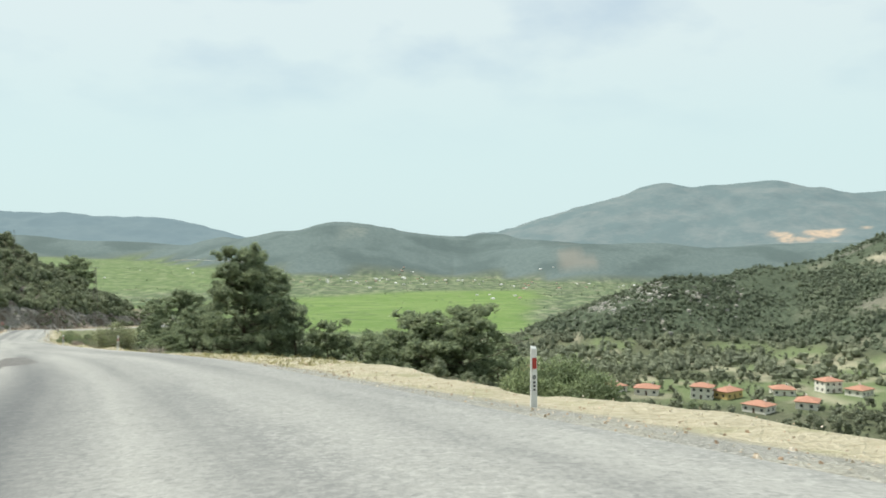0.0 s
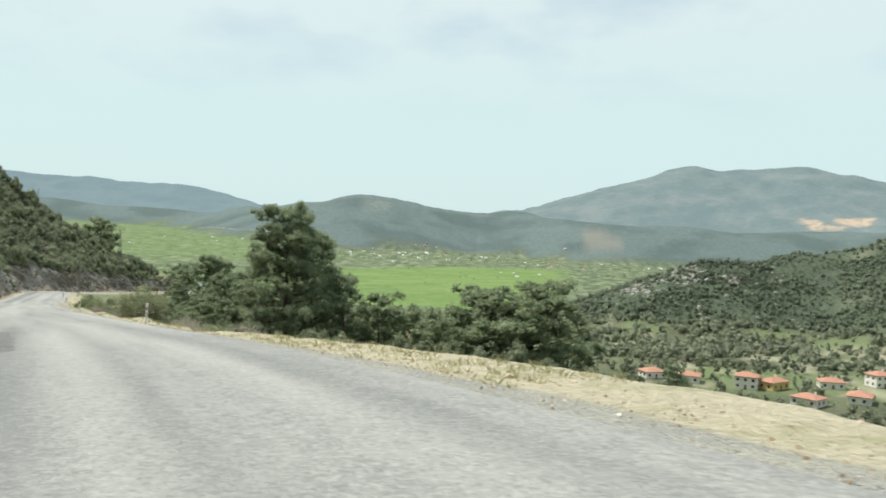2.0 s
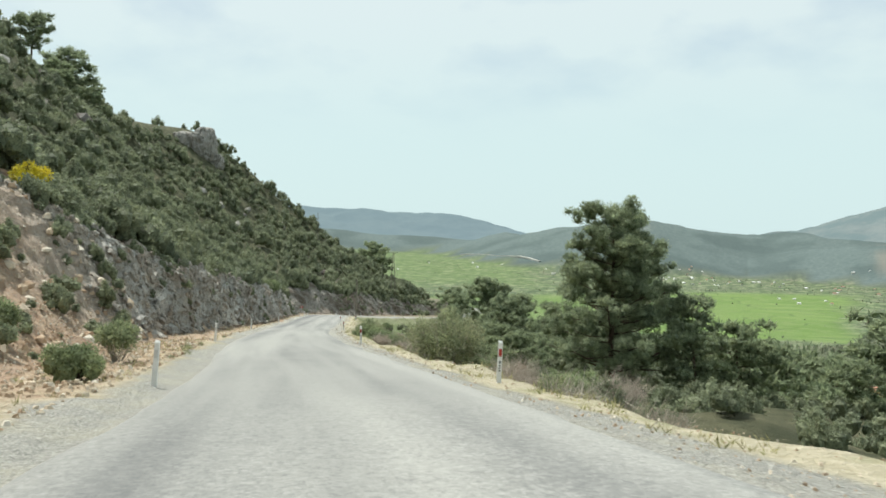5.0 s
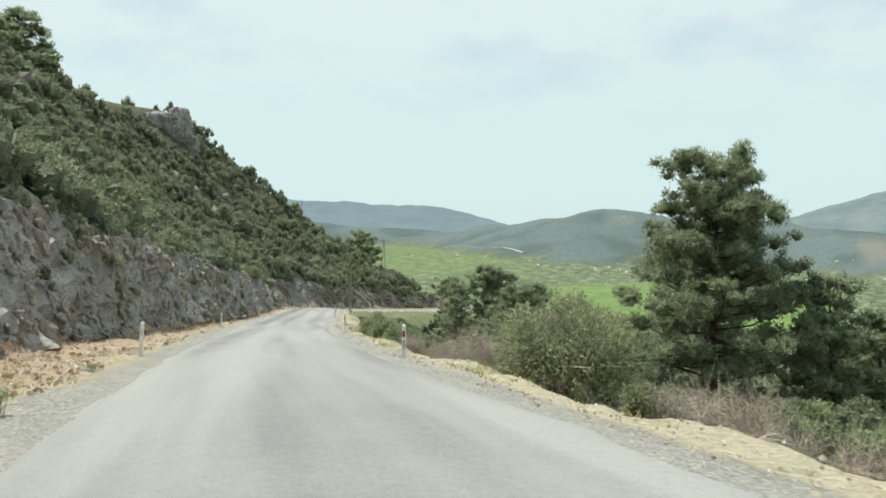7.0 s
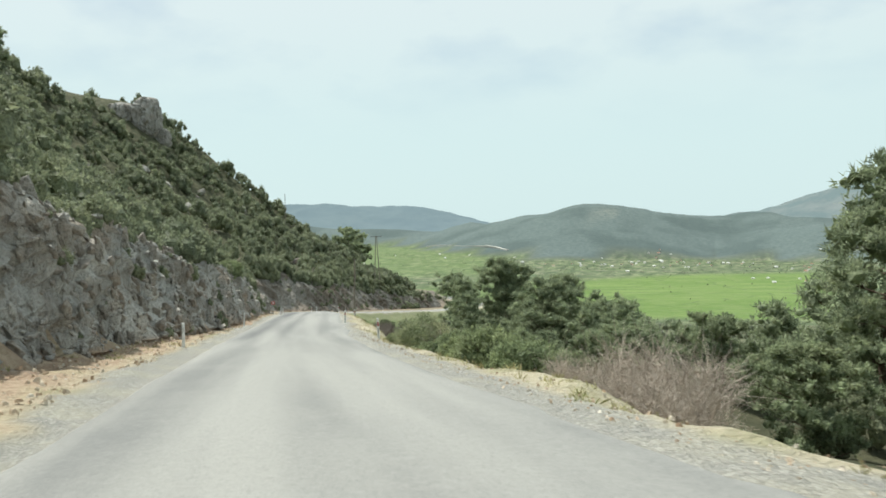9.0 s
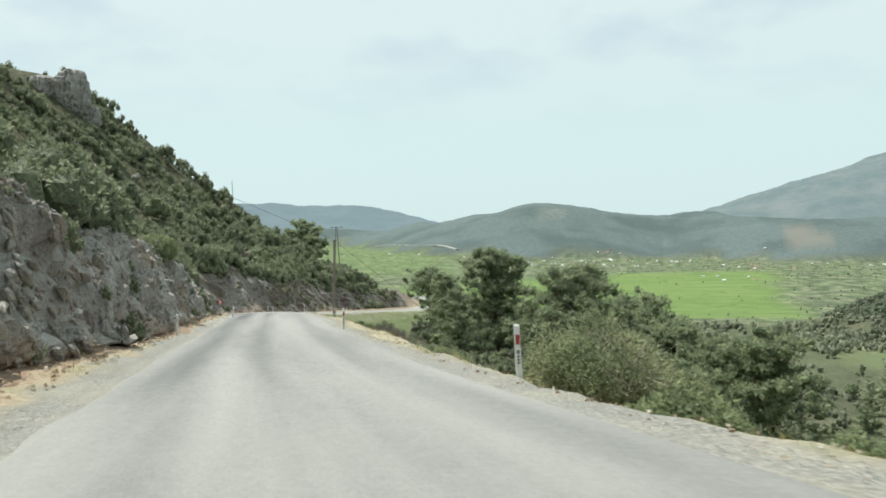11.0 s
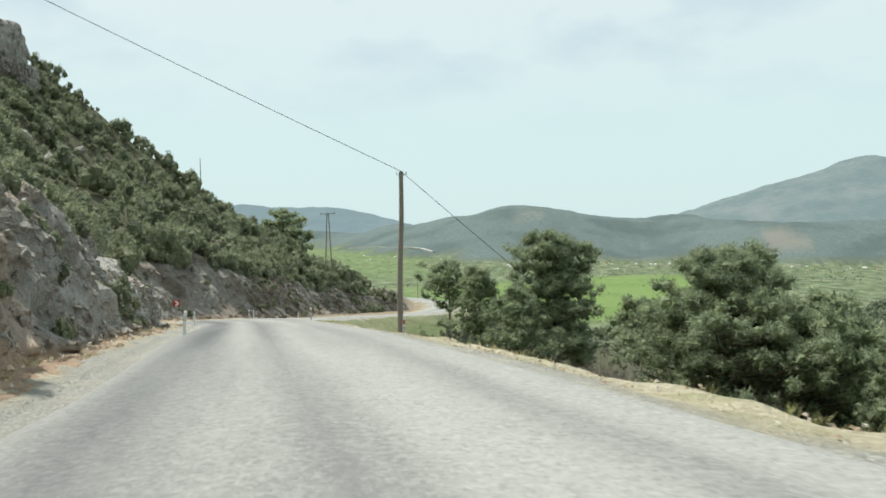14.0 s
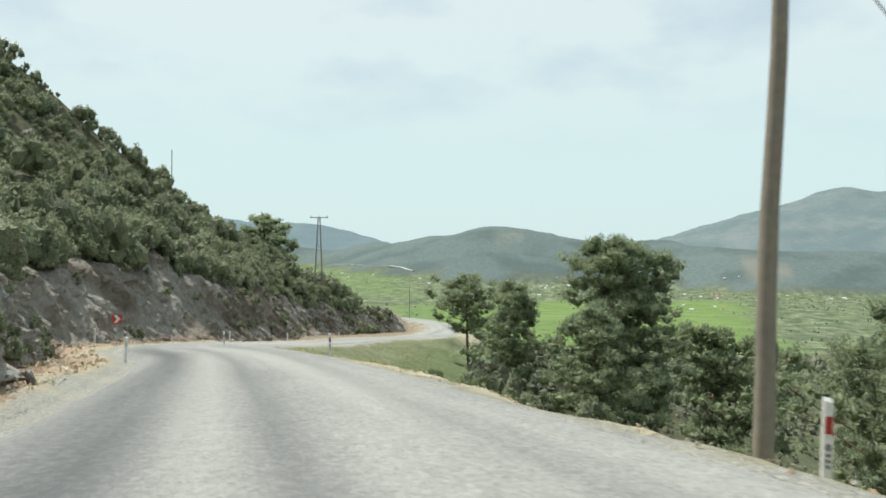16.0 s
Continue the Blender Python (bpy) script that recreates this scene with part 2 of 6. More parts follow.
def asphalt_material():
    m, n, l, b = material("worn_asphalt", 0.88, 0.25)
    along, across = nattr(n, "along"), nattr(n, "across")
    v = n.new("ShaderNodeCombineXYZ")
    l.new(along, v.inputs[0])
    l.new(across, v.inputs[1])
    mp = n.new("ShaderNodeMapping")
    mp.inputs["Scale"].default_value = (0.035, 0.6, 1)
    l.new(v.outputs[0], mp.inputs["Vector"])
    streak = nnoise(n, l, mp.outputs[0], 1.0, 3, 0.5).outputs["Fac"]
    p = coords(n, l)
    blotch = nnoise(n, l, p, 0.35, 5, 0.6).outputs["Fac"]
    grit = nnoise(n, l, p, 32.0, 4, 0.75).outputs["Fac"]
    chip = nnoise(n, l, p, 8.0, 5, 0.8).outputs["Fac"]
    worn = nattr(n, "worn")
    speck = nnoise(n, l, p, 70.0, 3, 0.8).outputs["Fac"]
    base = nmix(n, l, nramp(n, l, streak, (0.36, 0.0), (0.6, 1.0)), (0.165, 0.166, 0.159), (0.285, 0.282, 0.26))
    base = nmix(n, l, nramp(n, l, blotch, (0.42, 0.0), (0.62, 0.3)), base, (0.275, 0.271, 0.248))
    base = nmix(n, l, nmath(n, l, "MULTIPLY", nramp(n, l, chip, (0.49, 0.0), (0.58, 0.3)), worn), base, (0.37, 0.366, 0.338))
    base = nmix(n, l, nramp(n, l, grit, (0.36, 0.4), (0.5, 0.0)), base, (0.12, 0.122, 0.12))
    base = nmix(n, l, nramp(n, l, speck, (0.52, 0.0), (0.66, 0.5)), base, (0.32, 0.317, 0.297))
    stones = n.new("ShaderNodeSeparateColor")
    l.new(nnoise(n, l, p, 21.0, kind="ShaderNodeTexVoronoi").outputs["Color"], stones.inputs[0])
    base = nmix(n, l, nmath(n, l, "MULTIPLY", nramp(n, l, stones.outputs[0], (0.7, 0.0), (1.0, 0.4)), worn), base, (0.4, 0.395, 0.37))
    base = nmix(n, l, nmath(n, l, "MULTIPLY", nramp(n, l, stones.outputs[0], (0.0, 0.42), (0.3, 0.0)), worn), base, (0.12, 0.122, 0.12))
    mp2 = n.new("ShaderNodeMapping")
    mp2.inputs["Scale"].default_value = (1.7, 2.2, 1)
    l.new(v.outputs[0], mp2.inputs["Vector"])
    scuff = nnoise(n, l, mp2.outputs[0], 1.0, 8, 0.8).outputs["Fac"]
    base = nmix(n, l, nmath(n, l, "MULTIPLY", nramp(n, l, scuff, (0.47, 0.0), (0.62, 0.2)), worn), base, (0.35, 0.345, 0.318))
    # bitumen shows through in ragged patches on the worn stretches
    mp3 = n.new("ShaderNodeMapping")
    mp3.inputs["Scale"].default_value = (0.8, 1.3, 1)
    l.new(v.outputs[0], mp3.inputs["Vector"])
    bald = nnoise(n, l, mp3.outputs[0], 1.0, 7, 0.68).outputs["Fac"]
    base = nmix(n, l, nmath(n, l, "MULTIPLY", nramp(n, l, bald, (0.55, 0.0), (0.68, 0.35)), nmath(n, l, "MULTIPLY", worn, nramp(n, l, chip, (0.46, 1.0), (0.53, 0.15)))), base, (0.15, 0.152, 0.148))
    # smooth bitumen where the wheels run
    wheel = nattr(n, "wheel")
    base = nmix(n, l, nmath(n, l, "MULTIPLY", nmath(n, l, "MULTIPLY", wheel, nramp(n, l, worn, (0.25, 0.16), (0.9, 1.0))), nramp(n, l, nmath(n, l, "ADD", nmath(n, l, "MULTIPLY", streak, 0.5), nmath(n, l, "MULTIPLY", chip, 0.5)), (0.42, 1.0), (0.6, 0.6))), base, (0.078, 0.082, 0.085))
    ragged = nmath(n, l, "ADD", nattr(n, "patch"), nmath(n, l, "MULTIPLY", nmath(n, l, "SUBTRACT", nnoise(n, l, p, 1.6, 4, 0.6).outputs["Fac"], 0.5), 0.9))
    base = nmix(n, l, nramp(n, l, ragged, (0.44, 0.0), (0.52, 0.95)), base, nmix(n, l, nramp(n, l, nmath(n, l, "ADD", nmath(n, l, "MULTIPLY", chip, 0.6), nmath(n, l, "MULTIPLY", stones.outputs[0], 0.4)), (0.3, 0.0), (0.7, 1.0)), (0.06, 0.058, 0.056), (0.175, 0.168, 0.157)))
    l.new(base, b.inputs["Base Color"])
    nbump(n, l, b, nmath(n, l, "ADD", grit, chip), 0.35, 0.02)
    return m


def rock_material(name, a, c, stain):
    m, n, l, b = material(name, 0.9, 0.2)
    p = coords(n, l)
    big, mid, fine = (nnoise(n, l, p, s, 5, 0.62).outputs["Fac"] for s in (0.5, 2.4, 11.0))
    rnd = n.new("ShaderNodeNewGeometry").outputs["Random Per Island"]
    col = nmix(n, l, nramp(n, l, mid, (0.3, 0.0), (0.65, 1.0)), a, c)
    col = nmix(n, l, nmath(n, l, "MULTIPLY", rnd, 0.5), col, tuple(0.6 * k for k in a))
    col = nmix(n, l, nramp(n, l, big, (0.45, 0.0), (0.62, 0.8)), col, stain)
    col = nmix(n, l, nramp(n, l, fine, (0.3, 0.7), (0.5, 0.0)), col, tuple(0.4 * k for k in a))
    l.new(col, b.inputs["Base Color"])
    nbump(n, l, b, nmath(n, l, "ADD", mid, fine), 0.9, 0.15)
    return m


def rubble_material():
    """Loose stones: each its own shade between red-brown earth and pale limestone."""
    m, n, l, b = material("rubble_stone", 0.92, 0.15)
    rnd = n.new("ShaderNodeNewGeometry").outputs["Random Per Island"]
    fine = nnoise(n, l, coords(n, l), 14.0, 4, 0.65).outputs["Fac"]
    col = nramp(n, l, rnd, (0.0, (0.36, 0.25, 0.165)), (0.4, (0.5, 0.39, 0.28)), (0.75, (0.6, 0.52, 0.41)), (1.0, (0.7, 0.65, 0.56)))
    col = nmix(n, l, nramp(n, l, fine, (0.34, 0.45), (0.52, 0.0)), col, (0.33, 0.25, 0.175))
    l.new(col, b.inputs["Base Color"])
    nbump(n, l, b, fine, 0.6, 0.05)
    return m


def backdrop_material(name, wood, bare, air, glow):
    """Mountains with kilometres of haze put into them: bluish base colours and a faint emission."""
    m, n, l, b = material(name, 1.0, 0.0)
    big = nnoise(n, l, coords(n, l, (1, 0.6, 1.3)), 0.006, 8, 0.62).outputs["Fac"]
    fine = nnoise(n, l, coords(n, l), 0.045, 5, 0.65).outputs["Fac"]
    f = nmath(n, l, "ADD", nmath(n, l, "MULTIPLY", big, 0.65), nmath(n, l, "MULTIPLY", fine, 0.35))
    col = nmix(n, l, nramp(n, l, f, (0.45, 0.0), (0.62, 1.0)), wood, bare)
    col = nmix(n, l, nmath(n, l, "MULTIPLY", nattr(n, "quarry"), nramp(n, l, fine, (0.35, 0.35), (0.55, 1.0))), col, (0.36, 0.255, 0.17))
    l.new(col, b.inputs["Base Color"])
    # surface emission stands in for the haze before the slopes
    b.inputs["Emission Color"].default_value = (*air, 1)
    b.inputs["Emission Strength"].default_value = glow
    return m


def cut_material():
    m, n, l, b = material("cut_limestone", 0.92, 0.15)
    p = coords(n, l)
    big, mid, fine = (nnoise(n, l, p, q, 5, 0.65).outputs["Fac"] for q in (0.5, 2.4, 11.0))
    streak = nnoise(n, l, coords(n, l, (3.2, 3.2, 0.9)), 1.0, 5, 0.65).outputs["Fac"]
    col = nmix(n, l, nramp(n, l, streak, (0.34, 0.0), (0.64, 1.0)), (0.285, 0.275, 0.25), (0.5, 0.488, 0.45))
    col = nmix(n, l, nramp(n, l, big, (0.46, 0.0), (0.64, 0.45)), col, (0.33, 0.27, 0.21))
    col = nmix(n, l, nmath(n, l, "MULTIPLY", nattr(n, "pale"), nramp(n, l, fine, (0.38, 0.3), (0.58, 0.95))), col, (0.66, 0.64, 0.59))
    earth = nmix(n, l, nramp(n, l, mid, (0.35, 0.0), (0.65, 1.0)), (0.315, 0.2, 0.13), (0.46, 0.335, 0.225))
    col = nmix(n, l, nmath(n, l, "MULTIPLY", nattr(n, "earth"), nramp(n, l, fine, (0.3, 0.45), (0.55, 1.0))), col, earth)
    # dark brown earth of the far cut, with its shade put into the colour
    col = nmix(n, l, nmath(n, l, "MULTIPLY", nattr(n, "dark"), nramp(n, l, mid, (0.3, 1.0), (0.7, 0.8))), col, (0.14, 0.115, 0.09))
    col = nmix(n, l, nramp(n, l, fine, (0.32, 0.55), (0.44, 0.0)), col, (0.09, 0.082, 0.072))
    l.new(col, b.inputs["Base Color"])
    h = nmath(n, l, "ADD", nmath(n, l, "ADD", mid, streak), nmath(n, l, "MULTIPLY", fine, 0.7))
    nbump(n, l, b, h, 1.0, 0.18)
    return m


M_CUT = cut_material()
M_GROUND = ground_material()
M_ASPHALT = asphalt_material()
M_ROCK = rock_material("grey_limestone", (0.15, 0.138, 0.125), (0.31, 0.29, 0.265), (0.16, 0.11, 0.085))
M_RUBBLE = rubble_material()
M_SHARD = rock_material("broken_limestone", (0.31, 0.292, 0.262), (0.56, 0.54, 0.495), (0.36, 0.3, 0.245))
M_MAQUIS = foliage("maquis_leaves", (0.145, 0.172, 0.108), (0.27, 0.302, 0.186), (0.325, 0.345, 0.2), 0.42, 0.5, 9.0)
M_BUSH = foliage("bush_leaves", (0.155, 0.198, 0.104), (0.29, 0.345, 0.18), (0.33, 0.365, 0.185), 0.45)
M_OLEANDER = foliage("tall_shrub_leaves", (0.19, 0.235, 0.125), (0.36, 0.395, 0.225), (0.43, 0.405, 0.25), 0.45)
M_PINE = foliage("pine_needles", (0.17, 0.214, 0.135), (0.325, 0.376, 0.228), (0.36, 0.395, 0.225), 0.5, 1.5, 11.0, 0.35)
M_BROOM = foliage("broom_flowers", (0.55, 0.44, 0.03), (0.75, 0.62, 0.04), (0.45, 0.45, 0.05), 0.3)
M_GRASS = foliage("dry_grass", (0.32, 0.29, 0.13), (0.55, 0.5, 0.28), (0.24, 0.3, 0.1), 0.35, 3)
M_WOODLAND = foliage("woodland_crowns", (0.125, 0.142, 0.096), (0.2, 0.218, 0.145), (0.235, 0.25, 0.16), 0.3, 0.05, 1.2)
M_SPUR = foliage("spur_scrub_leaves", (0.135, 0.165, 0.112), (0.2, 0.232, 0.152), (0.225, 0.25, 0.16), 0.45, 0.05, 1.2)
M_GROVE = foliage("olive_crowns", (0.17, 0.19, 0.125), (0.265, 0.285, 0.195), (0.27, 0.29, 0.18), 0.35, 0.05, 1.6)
M_LOG = plain("weathered_branch", (0.3, 0.265, 0.22), 0.9, 0.25, 3.0, 0.1, bump=0.5)
M_BARK = plain("pine_bark", (0.16, 0.115, 0.085), 0.9, 0.3, 3.0, 0.1, bump=0.6)
M_TWIG = plain("dead_twigs", (0.56, 0.51, 0.42), 0.9, 0.25, 4.0, 0.1)
M_DRY = plain("dry_pinkish_twigs", (0.58, 0.5, 0.42), 0.9, 0.22, 4.0, 0.1)
M_BRUSH = plain("grey_brush_twigs", (0.27, 0.235, 0.2), 0.9, 0.25, 4.0, 0.1)
M_POLE = plain("weathered_pole_wood", (0.285, 0.255, 0.21), 0.85, 0.13, 0.8, 0.15, bump=0.15)
M_WHITE = plain("post_white", (0.78, 0.78, 0.75), 0.5, 0.1, 4.0, 0.4)
M_RED = plain("reflector_red", (0.42, 0.035, 0.03), 0.25, 0.1, 30.0, 0.6)
M_DARK = plain("print_black", (0.05, 0.05, 0.055), 0.5, 0.1, 20.0)
M_WIRE = plain("cable_black", (0.035, 0.035, 0.035), 0.5, 0.1, 5.0)
M_STEEL = plain("galvanised_steel", (0.45, 0.45, 0.44), 0.45, 0.12, 6.0, 0.5, 0.7)
M_PLASTER = plain("house_plaster", (0.74, 0.71, 0.63), 0.9, 0.08, 0.5)
M_OCHRE = plain("ochre_plaster", (0.62, 0.47, 0.2), 0.9, 0.08, 0.5)
M_TILE = plain("red_roof_tiles", (0.45, 0.235, 0.165), 0.85, 0.15, 1.2, 0.15)
M_GLASSY = plain("dark_window", (0.04, 0.045, 0.05), 0.15, 0.1, 2.0, 0.5)
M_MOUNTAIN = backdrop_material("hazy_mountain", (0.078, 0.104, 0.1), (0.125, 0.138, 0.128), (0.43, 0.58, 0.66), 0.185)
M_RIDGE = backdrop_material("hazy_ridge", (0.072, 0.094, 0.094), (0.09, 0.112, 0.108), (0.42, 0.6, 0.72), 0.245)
M_PALE = rock_material("pale_limestone", (0.32, 0.31, 0.28), (0.5, 0.485, 0.445), (0.3, 0.27, 0.22))

# ---- small mesh tools ----


def mesh_of(name, verts, faces, mat, smooth=False):
    me = bpy.data.meshes.new(name)
    me.from_pydata([tuple(v) for v in verts] if not isinstance(verts, np.ndarray) else verts.tolist(), [], faces if not isinstance(faces, np.ndarray) else faces.tolist())
    me.materials.append(mat)
    if smooth:
        me.polygons.foreach_set("use_smooth", np.ones(len(me.polygons), bool))
    me.update()
    return me


def quick_mesh(name, verts, faces, mat, smooth=False):
    """A mesh from arrays; all faces have the same number of corners."""
    verts, faces = np.asarray(verts, np.float32), np.asarray(faces, np.int32)
    me = bpy.data.meshes.new(name)
    k = faces.shape[1]
    me.vertices.add(len(verts))
    me.vertices.foreach_set("co", verts.ravel())
    me.loops.add(faces.size)
    me.loops.foreach_set("vertex_index", faces.ravel())
    me.polygons.add(len(faces))
    me.polygons.foreach_set("loop_start", np.arange(0, faces.size, k, dtype=np.int32))
    me.polygons.foreach_set("loop_total", np.full(len(faces), k, np.int32))
    me.polygons.foreach_set("use_smooth", np.full(len(faces), smooth, bool))
    me.materials.append(mat)
    me.update(calc_edges=True)
    return me


def part(name, data, parent, label=""):
    ob = new(name, data)
    ob.parent = parent
    if label:
        tagged(ob, label)
    return ob


def set_attr(me, name, values):
    a = me.attributes.new(name, "FLOAT", "POINT")
    a.data.foreach_set("value", np.asarray(values, np.float32).ravel())


def box(cx, cy, cz, sx, sy, sz, taper=1.0):
    """Corners and faces of a block standing on cz; taper narrows its top."""
    v = [(cx + a * sx / 2 * k, cy + b * sy / 2 * k, cz + c * sz) for c, k in ((0, 1), (1, taper)) for a, b in ((-1, -1), (1, -1), (1, 1), (-1, 1))]
    return v, [(3, 2, 1, 0), (4, 5, 6, 7), (0, 1, 5, 4), (1, 2, 6, 5), (2, 3, 7, 6), (3, 0, 4, 7)]


def tube(points, radii, sides=6):
    """A tapered tube along points, closed at its end."""
    pts = [Vector(p) for p in points]
    verts, faces = [], []
    for i, p in enumerate(pts):
        d = (pts[min(i + 1, len(pts) - 1)] - pts[max(i - 1, 0)]).normalized()
        a = d.orthogonal().normalized()
        c = d.cross(a)
        for k in range(sides):
            w = 2 * math.pi * k / sides
            verts.append(p + (a * math.cos(w) + c * math.sin(w)) * radii[i])
    for i in range(len(pts) - 1):
        for k in range(sides):
            k2 = (k + 1) % sides
            faces.append((i * sides + k, i * sides + k2, (i + 1) * sides + k2, (i + 1) * sides + k))
    return [tuple(v) for v in verts], faces


def join(pieces):
    verts, faces = [], []
    for v, f in pieces:
        o = len(verts)
        verts += list(v)
        faces += [tuple(i + o for i in q) for q in f]
    return verts, faces


def hash2(ix, iy, seed):
    h = (ix.astype(np.int64) * 374761393 + iy.astype(np.int64) * 668265263 + seed * 1442695041) & 0x7FFFFFFF
    h = ((h ^ (h >> 13)) * 1274126177) & 0x7FFFFFFF
    return ((h ^ (h >> 16)) & 0xFFFF) / 65535.0


def vnoise(x, y, seed=0):
    ix, iy = np.floor(x), np.floor(y)
    fx, fy = x - ix, y - iy
    fx, fy = fx * fx * (3 - 2 * fx), fy * fy * (3 - 2 * fy)
    a, b = hash2(ix, iy, seed), hash2(ix + 1, iy, seed)
    c, d = hash2(ix, iy + 1, seed), hash2(ix + 1, iy + 1, seed)
    return (a * (1 - fx) + b * fx) * (1 - fy) + (c * (1 - fx) + d * fx) * fy - 0.5


def fbm(x, y, octaves=4, seed=0, gain=0.5):
    out, amp = 0.0, 1.0
    for k in range(octaves):
        out = out + amp * vnoise(x * 2**k + 17.3 * k, y * 2**k - 9.1 * k, seed + k)
        amp *= gain
    return out


def sstep(a, b, x):
    t = np.clip((x - a) / (b - a), 0, 1)
    return t * t * (3 - 2 * t)


def smax(a, b, k):
    h = np.clip(0.5 + 0.5 * (a - b) / k, 0, 1)
    return b * (1 - h) + a * h + k * h * (1 - h)


# ---- the road's line: x, y, height of its surface, half its width ----
ROAD = [
    (150, -320, 28, 3.6), (13.6, -28, 2.55, 3.8), (1.3, 0.6, 0.0, 3.8), (-6.2, 17.6, -1.7, 3.75),
    (-12.0, 28.8, -2.75, 3.5), (-23.5, 48.9, -4.9, 3.0), (-40.4, 76.6, -7.7, 2.85), (-55.6, 104.8, -10.4, 3.0),
    (-66.3, 127.0, -12.25, 3.3), (-76.8, 149.5, -13.85, 3.4), (-91.3, 179.5, -16.5, 3.5), (-100.2, 193.5, -17.8, 3.7),
    (-103.4, 206, -19.0, 3.8), (-103.2, 221, -20.4, 3.6), (-105.4, 242, -22.3, 3.3), (-107.8, 264, -24.2, 3.2),
    (-107.0, 294, -26.7, 3.3), (-107.2, 318.4, -28.3, 3.5), (-109.8, 341.3, -29.0, 3.6), (-116, 361, -29.5, 3.5),
    (-130, 384, -30.1, 3.3), (-152, 404, -31, 3.2), (-200, 432, -34, 3.2), (-480, 520, -56, 3.2),
]


def catmull(points, step):
    p = np.array(points, float)
    p = np.vstack([2 * p[0] - p[1], p, 2 * p[-1] - p[-2]])
    out = []
    for i in range(1, len(p) - 2):
        n = max(2, int(np.linalg.norm(p[i + 1, :2] - p[i, :2]) / step))
        # centripetal knots keep unequal spans from bulging
        t = np.cumsum([0] + [max(np.linalg.norm(p[j + 1, :2] - p[j, :2]), 1e-6) ** 0.5 for j in range(i - 1, i + 2)])
        for u in np.linspace(t[1], t[2], n, endpoint=False):
            a = [(t[j + 1] - u) / (t[j + 1] - t[j]) * p[i - 1 + j] + (u - t[j]) / (t[j + 1] - t[j]) * p[i + j] for j in range(3)]
            b = [(t[j + 2] - u) / (t[j + 2] - t[j]) * a[j] + (u - t[j]) / (t[j + 2] - t[j]) * a[j + 1] for j in range(2)]
            out.append((t[2] - u) / (t[2] - t[1]) * b[0] + (u - t[1]) / (t[2] - t[1]) * b[1])
    return np.array(out + [p[-2]])


LINE = catmull(ROAD, 1.5)
TAN = np.gradient(LINE[:, :2], axis=0)
TAN /= np.linalg.norm(TAN, axis=1)[:, None]
RUN = np.concatenate([[0], np.cumsum(np.linalg.norm(np.diff(LINE[:, :2], axis=0), axis=1))])


def road_field(x, y):
    """For places: the run along the road, the distance right of its middle, its height and half width there."""
    x, y = np.ravel(x), np.ravel(y)
    best = np.empty(len(x), int)
    for i in range(0, len(x), 20000):
        s = slice(i, i + 20000)
        best[s] = ((x[s, None] - LINE[None, :, 0]) ** 2 + (y[s, None] - LINE[None, :, 1]) ** 2).argmin(1)
    dx, dy = x - LINE[best, 0], y - LINE[best, 1]
    tx, ty = TAN[best, 0], TAN[best, 1]
    ahead = dx * tx + dy * ty
    across = dx * ty - dy * tx
    far = np.abs(ahead) > 3
    across = np.where(far, np.sign(across) * np.hypot(dx, dy), across)
    ahead = np.where(far, 0, ahead)
    nxt = np.clip(best + np.where(ahead > 0, 1, -1), 0, len(LINE) - 1)
    span = np.maximum(np.hypot(*(LINE[nxt, :2] - LINE[best, :2]).T), 1e-6)
    w = np.clip(np.abs(ahead) / span, 0, 1)
    z = LINE[best, 2] * (1 - w) + LINE[nxt, 2] * w
    hw = LINE[best, 3] * (1 - w) + LINE[nxt, 3] * w
    return RUN[best] + ahead, across, z, hw


RUN0 = RUN[((LINE[:, :2]) ** 2).sum(1).argmin()]  # run of the road at the start


def polar(nodes):
    """Ridge nodes from turn to the left (degrees), distance, height."""
    return [(-math.sin(radians(a)) * r, math.cos(radians(a)) * r, z) for a, r, z in nodes]


def ridge(x, y, nodes, slope, rough, seed, round_top=60):
    """Height of a ridge that falls away from the line through its nodes."""
    p = np.array(nodes, float)
    out = np.full(len(x), -1e4)
    for a, b in zip(p[:-1], p[1:]):
        d = b[:2] - a[:2]
        t = np.clip(((x - a[0]) * d[0] + (y - a[1]) * d[1]) / (d @ d), 0, 1)
        dist = np.hypot(x - a[0] - t * d[0], y - a[1] - t * d[1])
        w = round_top * slope
        h = a[2] + (b[2] - a[2]) * (t * t * (3 - 2 * t)) - (np.sqrt((slope * dist) ** 2 + w * w) - w)
        out = np.maximum(out, h)
    r = np.hypot(x, y)
    return out + rough * r * (fbm(x / (0.07 * r.mean()), y / (0.07 * r.mean()), 5, seed))


MID_HILL = polar([(19, 3000, 10), (14.2, 2900, 38), (10.4, 2800, 76), (7.3, 2750, 100), (4.5, 2750, 74), (1.75, 2800, 56), (-2.6, 2850, 47), (-8.5, 2700, 18)])
LOW_HILL = polar([(-1.5, 2750, 0), (-6.5, 2500, 6), (-10, 2450, 18), (-14.3, 2500, 18), (-19.7, 2600, 8), (-25, 2700, 14), (-34, 2700, 30)])
WOODED = polar([(42, 3300, 90), (30, 3300, 62), (24, 3300, 36), (18, 3200, 24), (14, 3150, 20)])
SPUR = polar([(-66, 960, 190), (-52, 880, 140), (-45, 840, 106), (-39, 810, 68), (-34, 790, 34), (-30, 780, 15), (-27, 770, -3), (-25.2, 750, -11), (-22, 700, -15), (-19.5, 640, -21), (-15.8, 610, -22), (-13.4, 600, -40), (-11, 600, -50), (-8.6, 610, -59), (-4.5, 640, -70)])


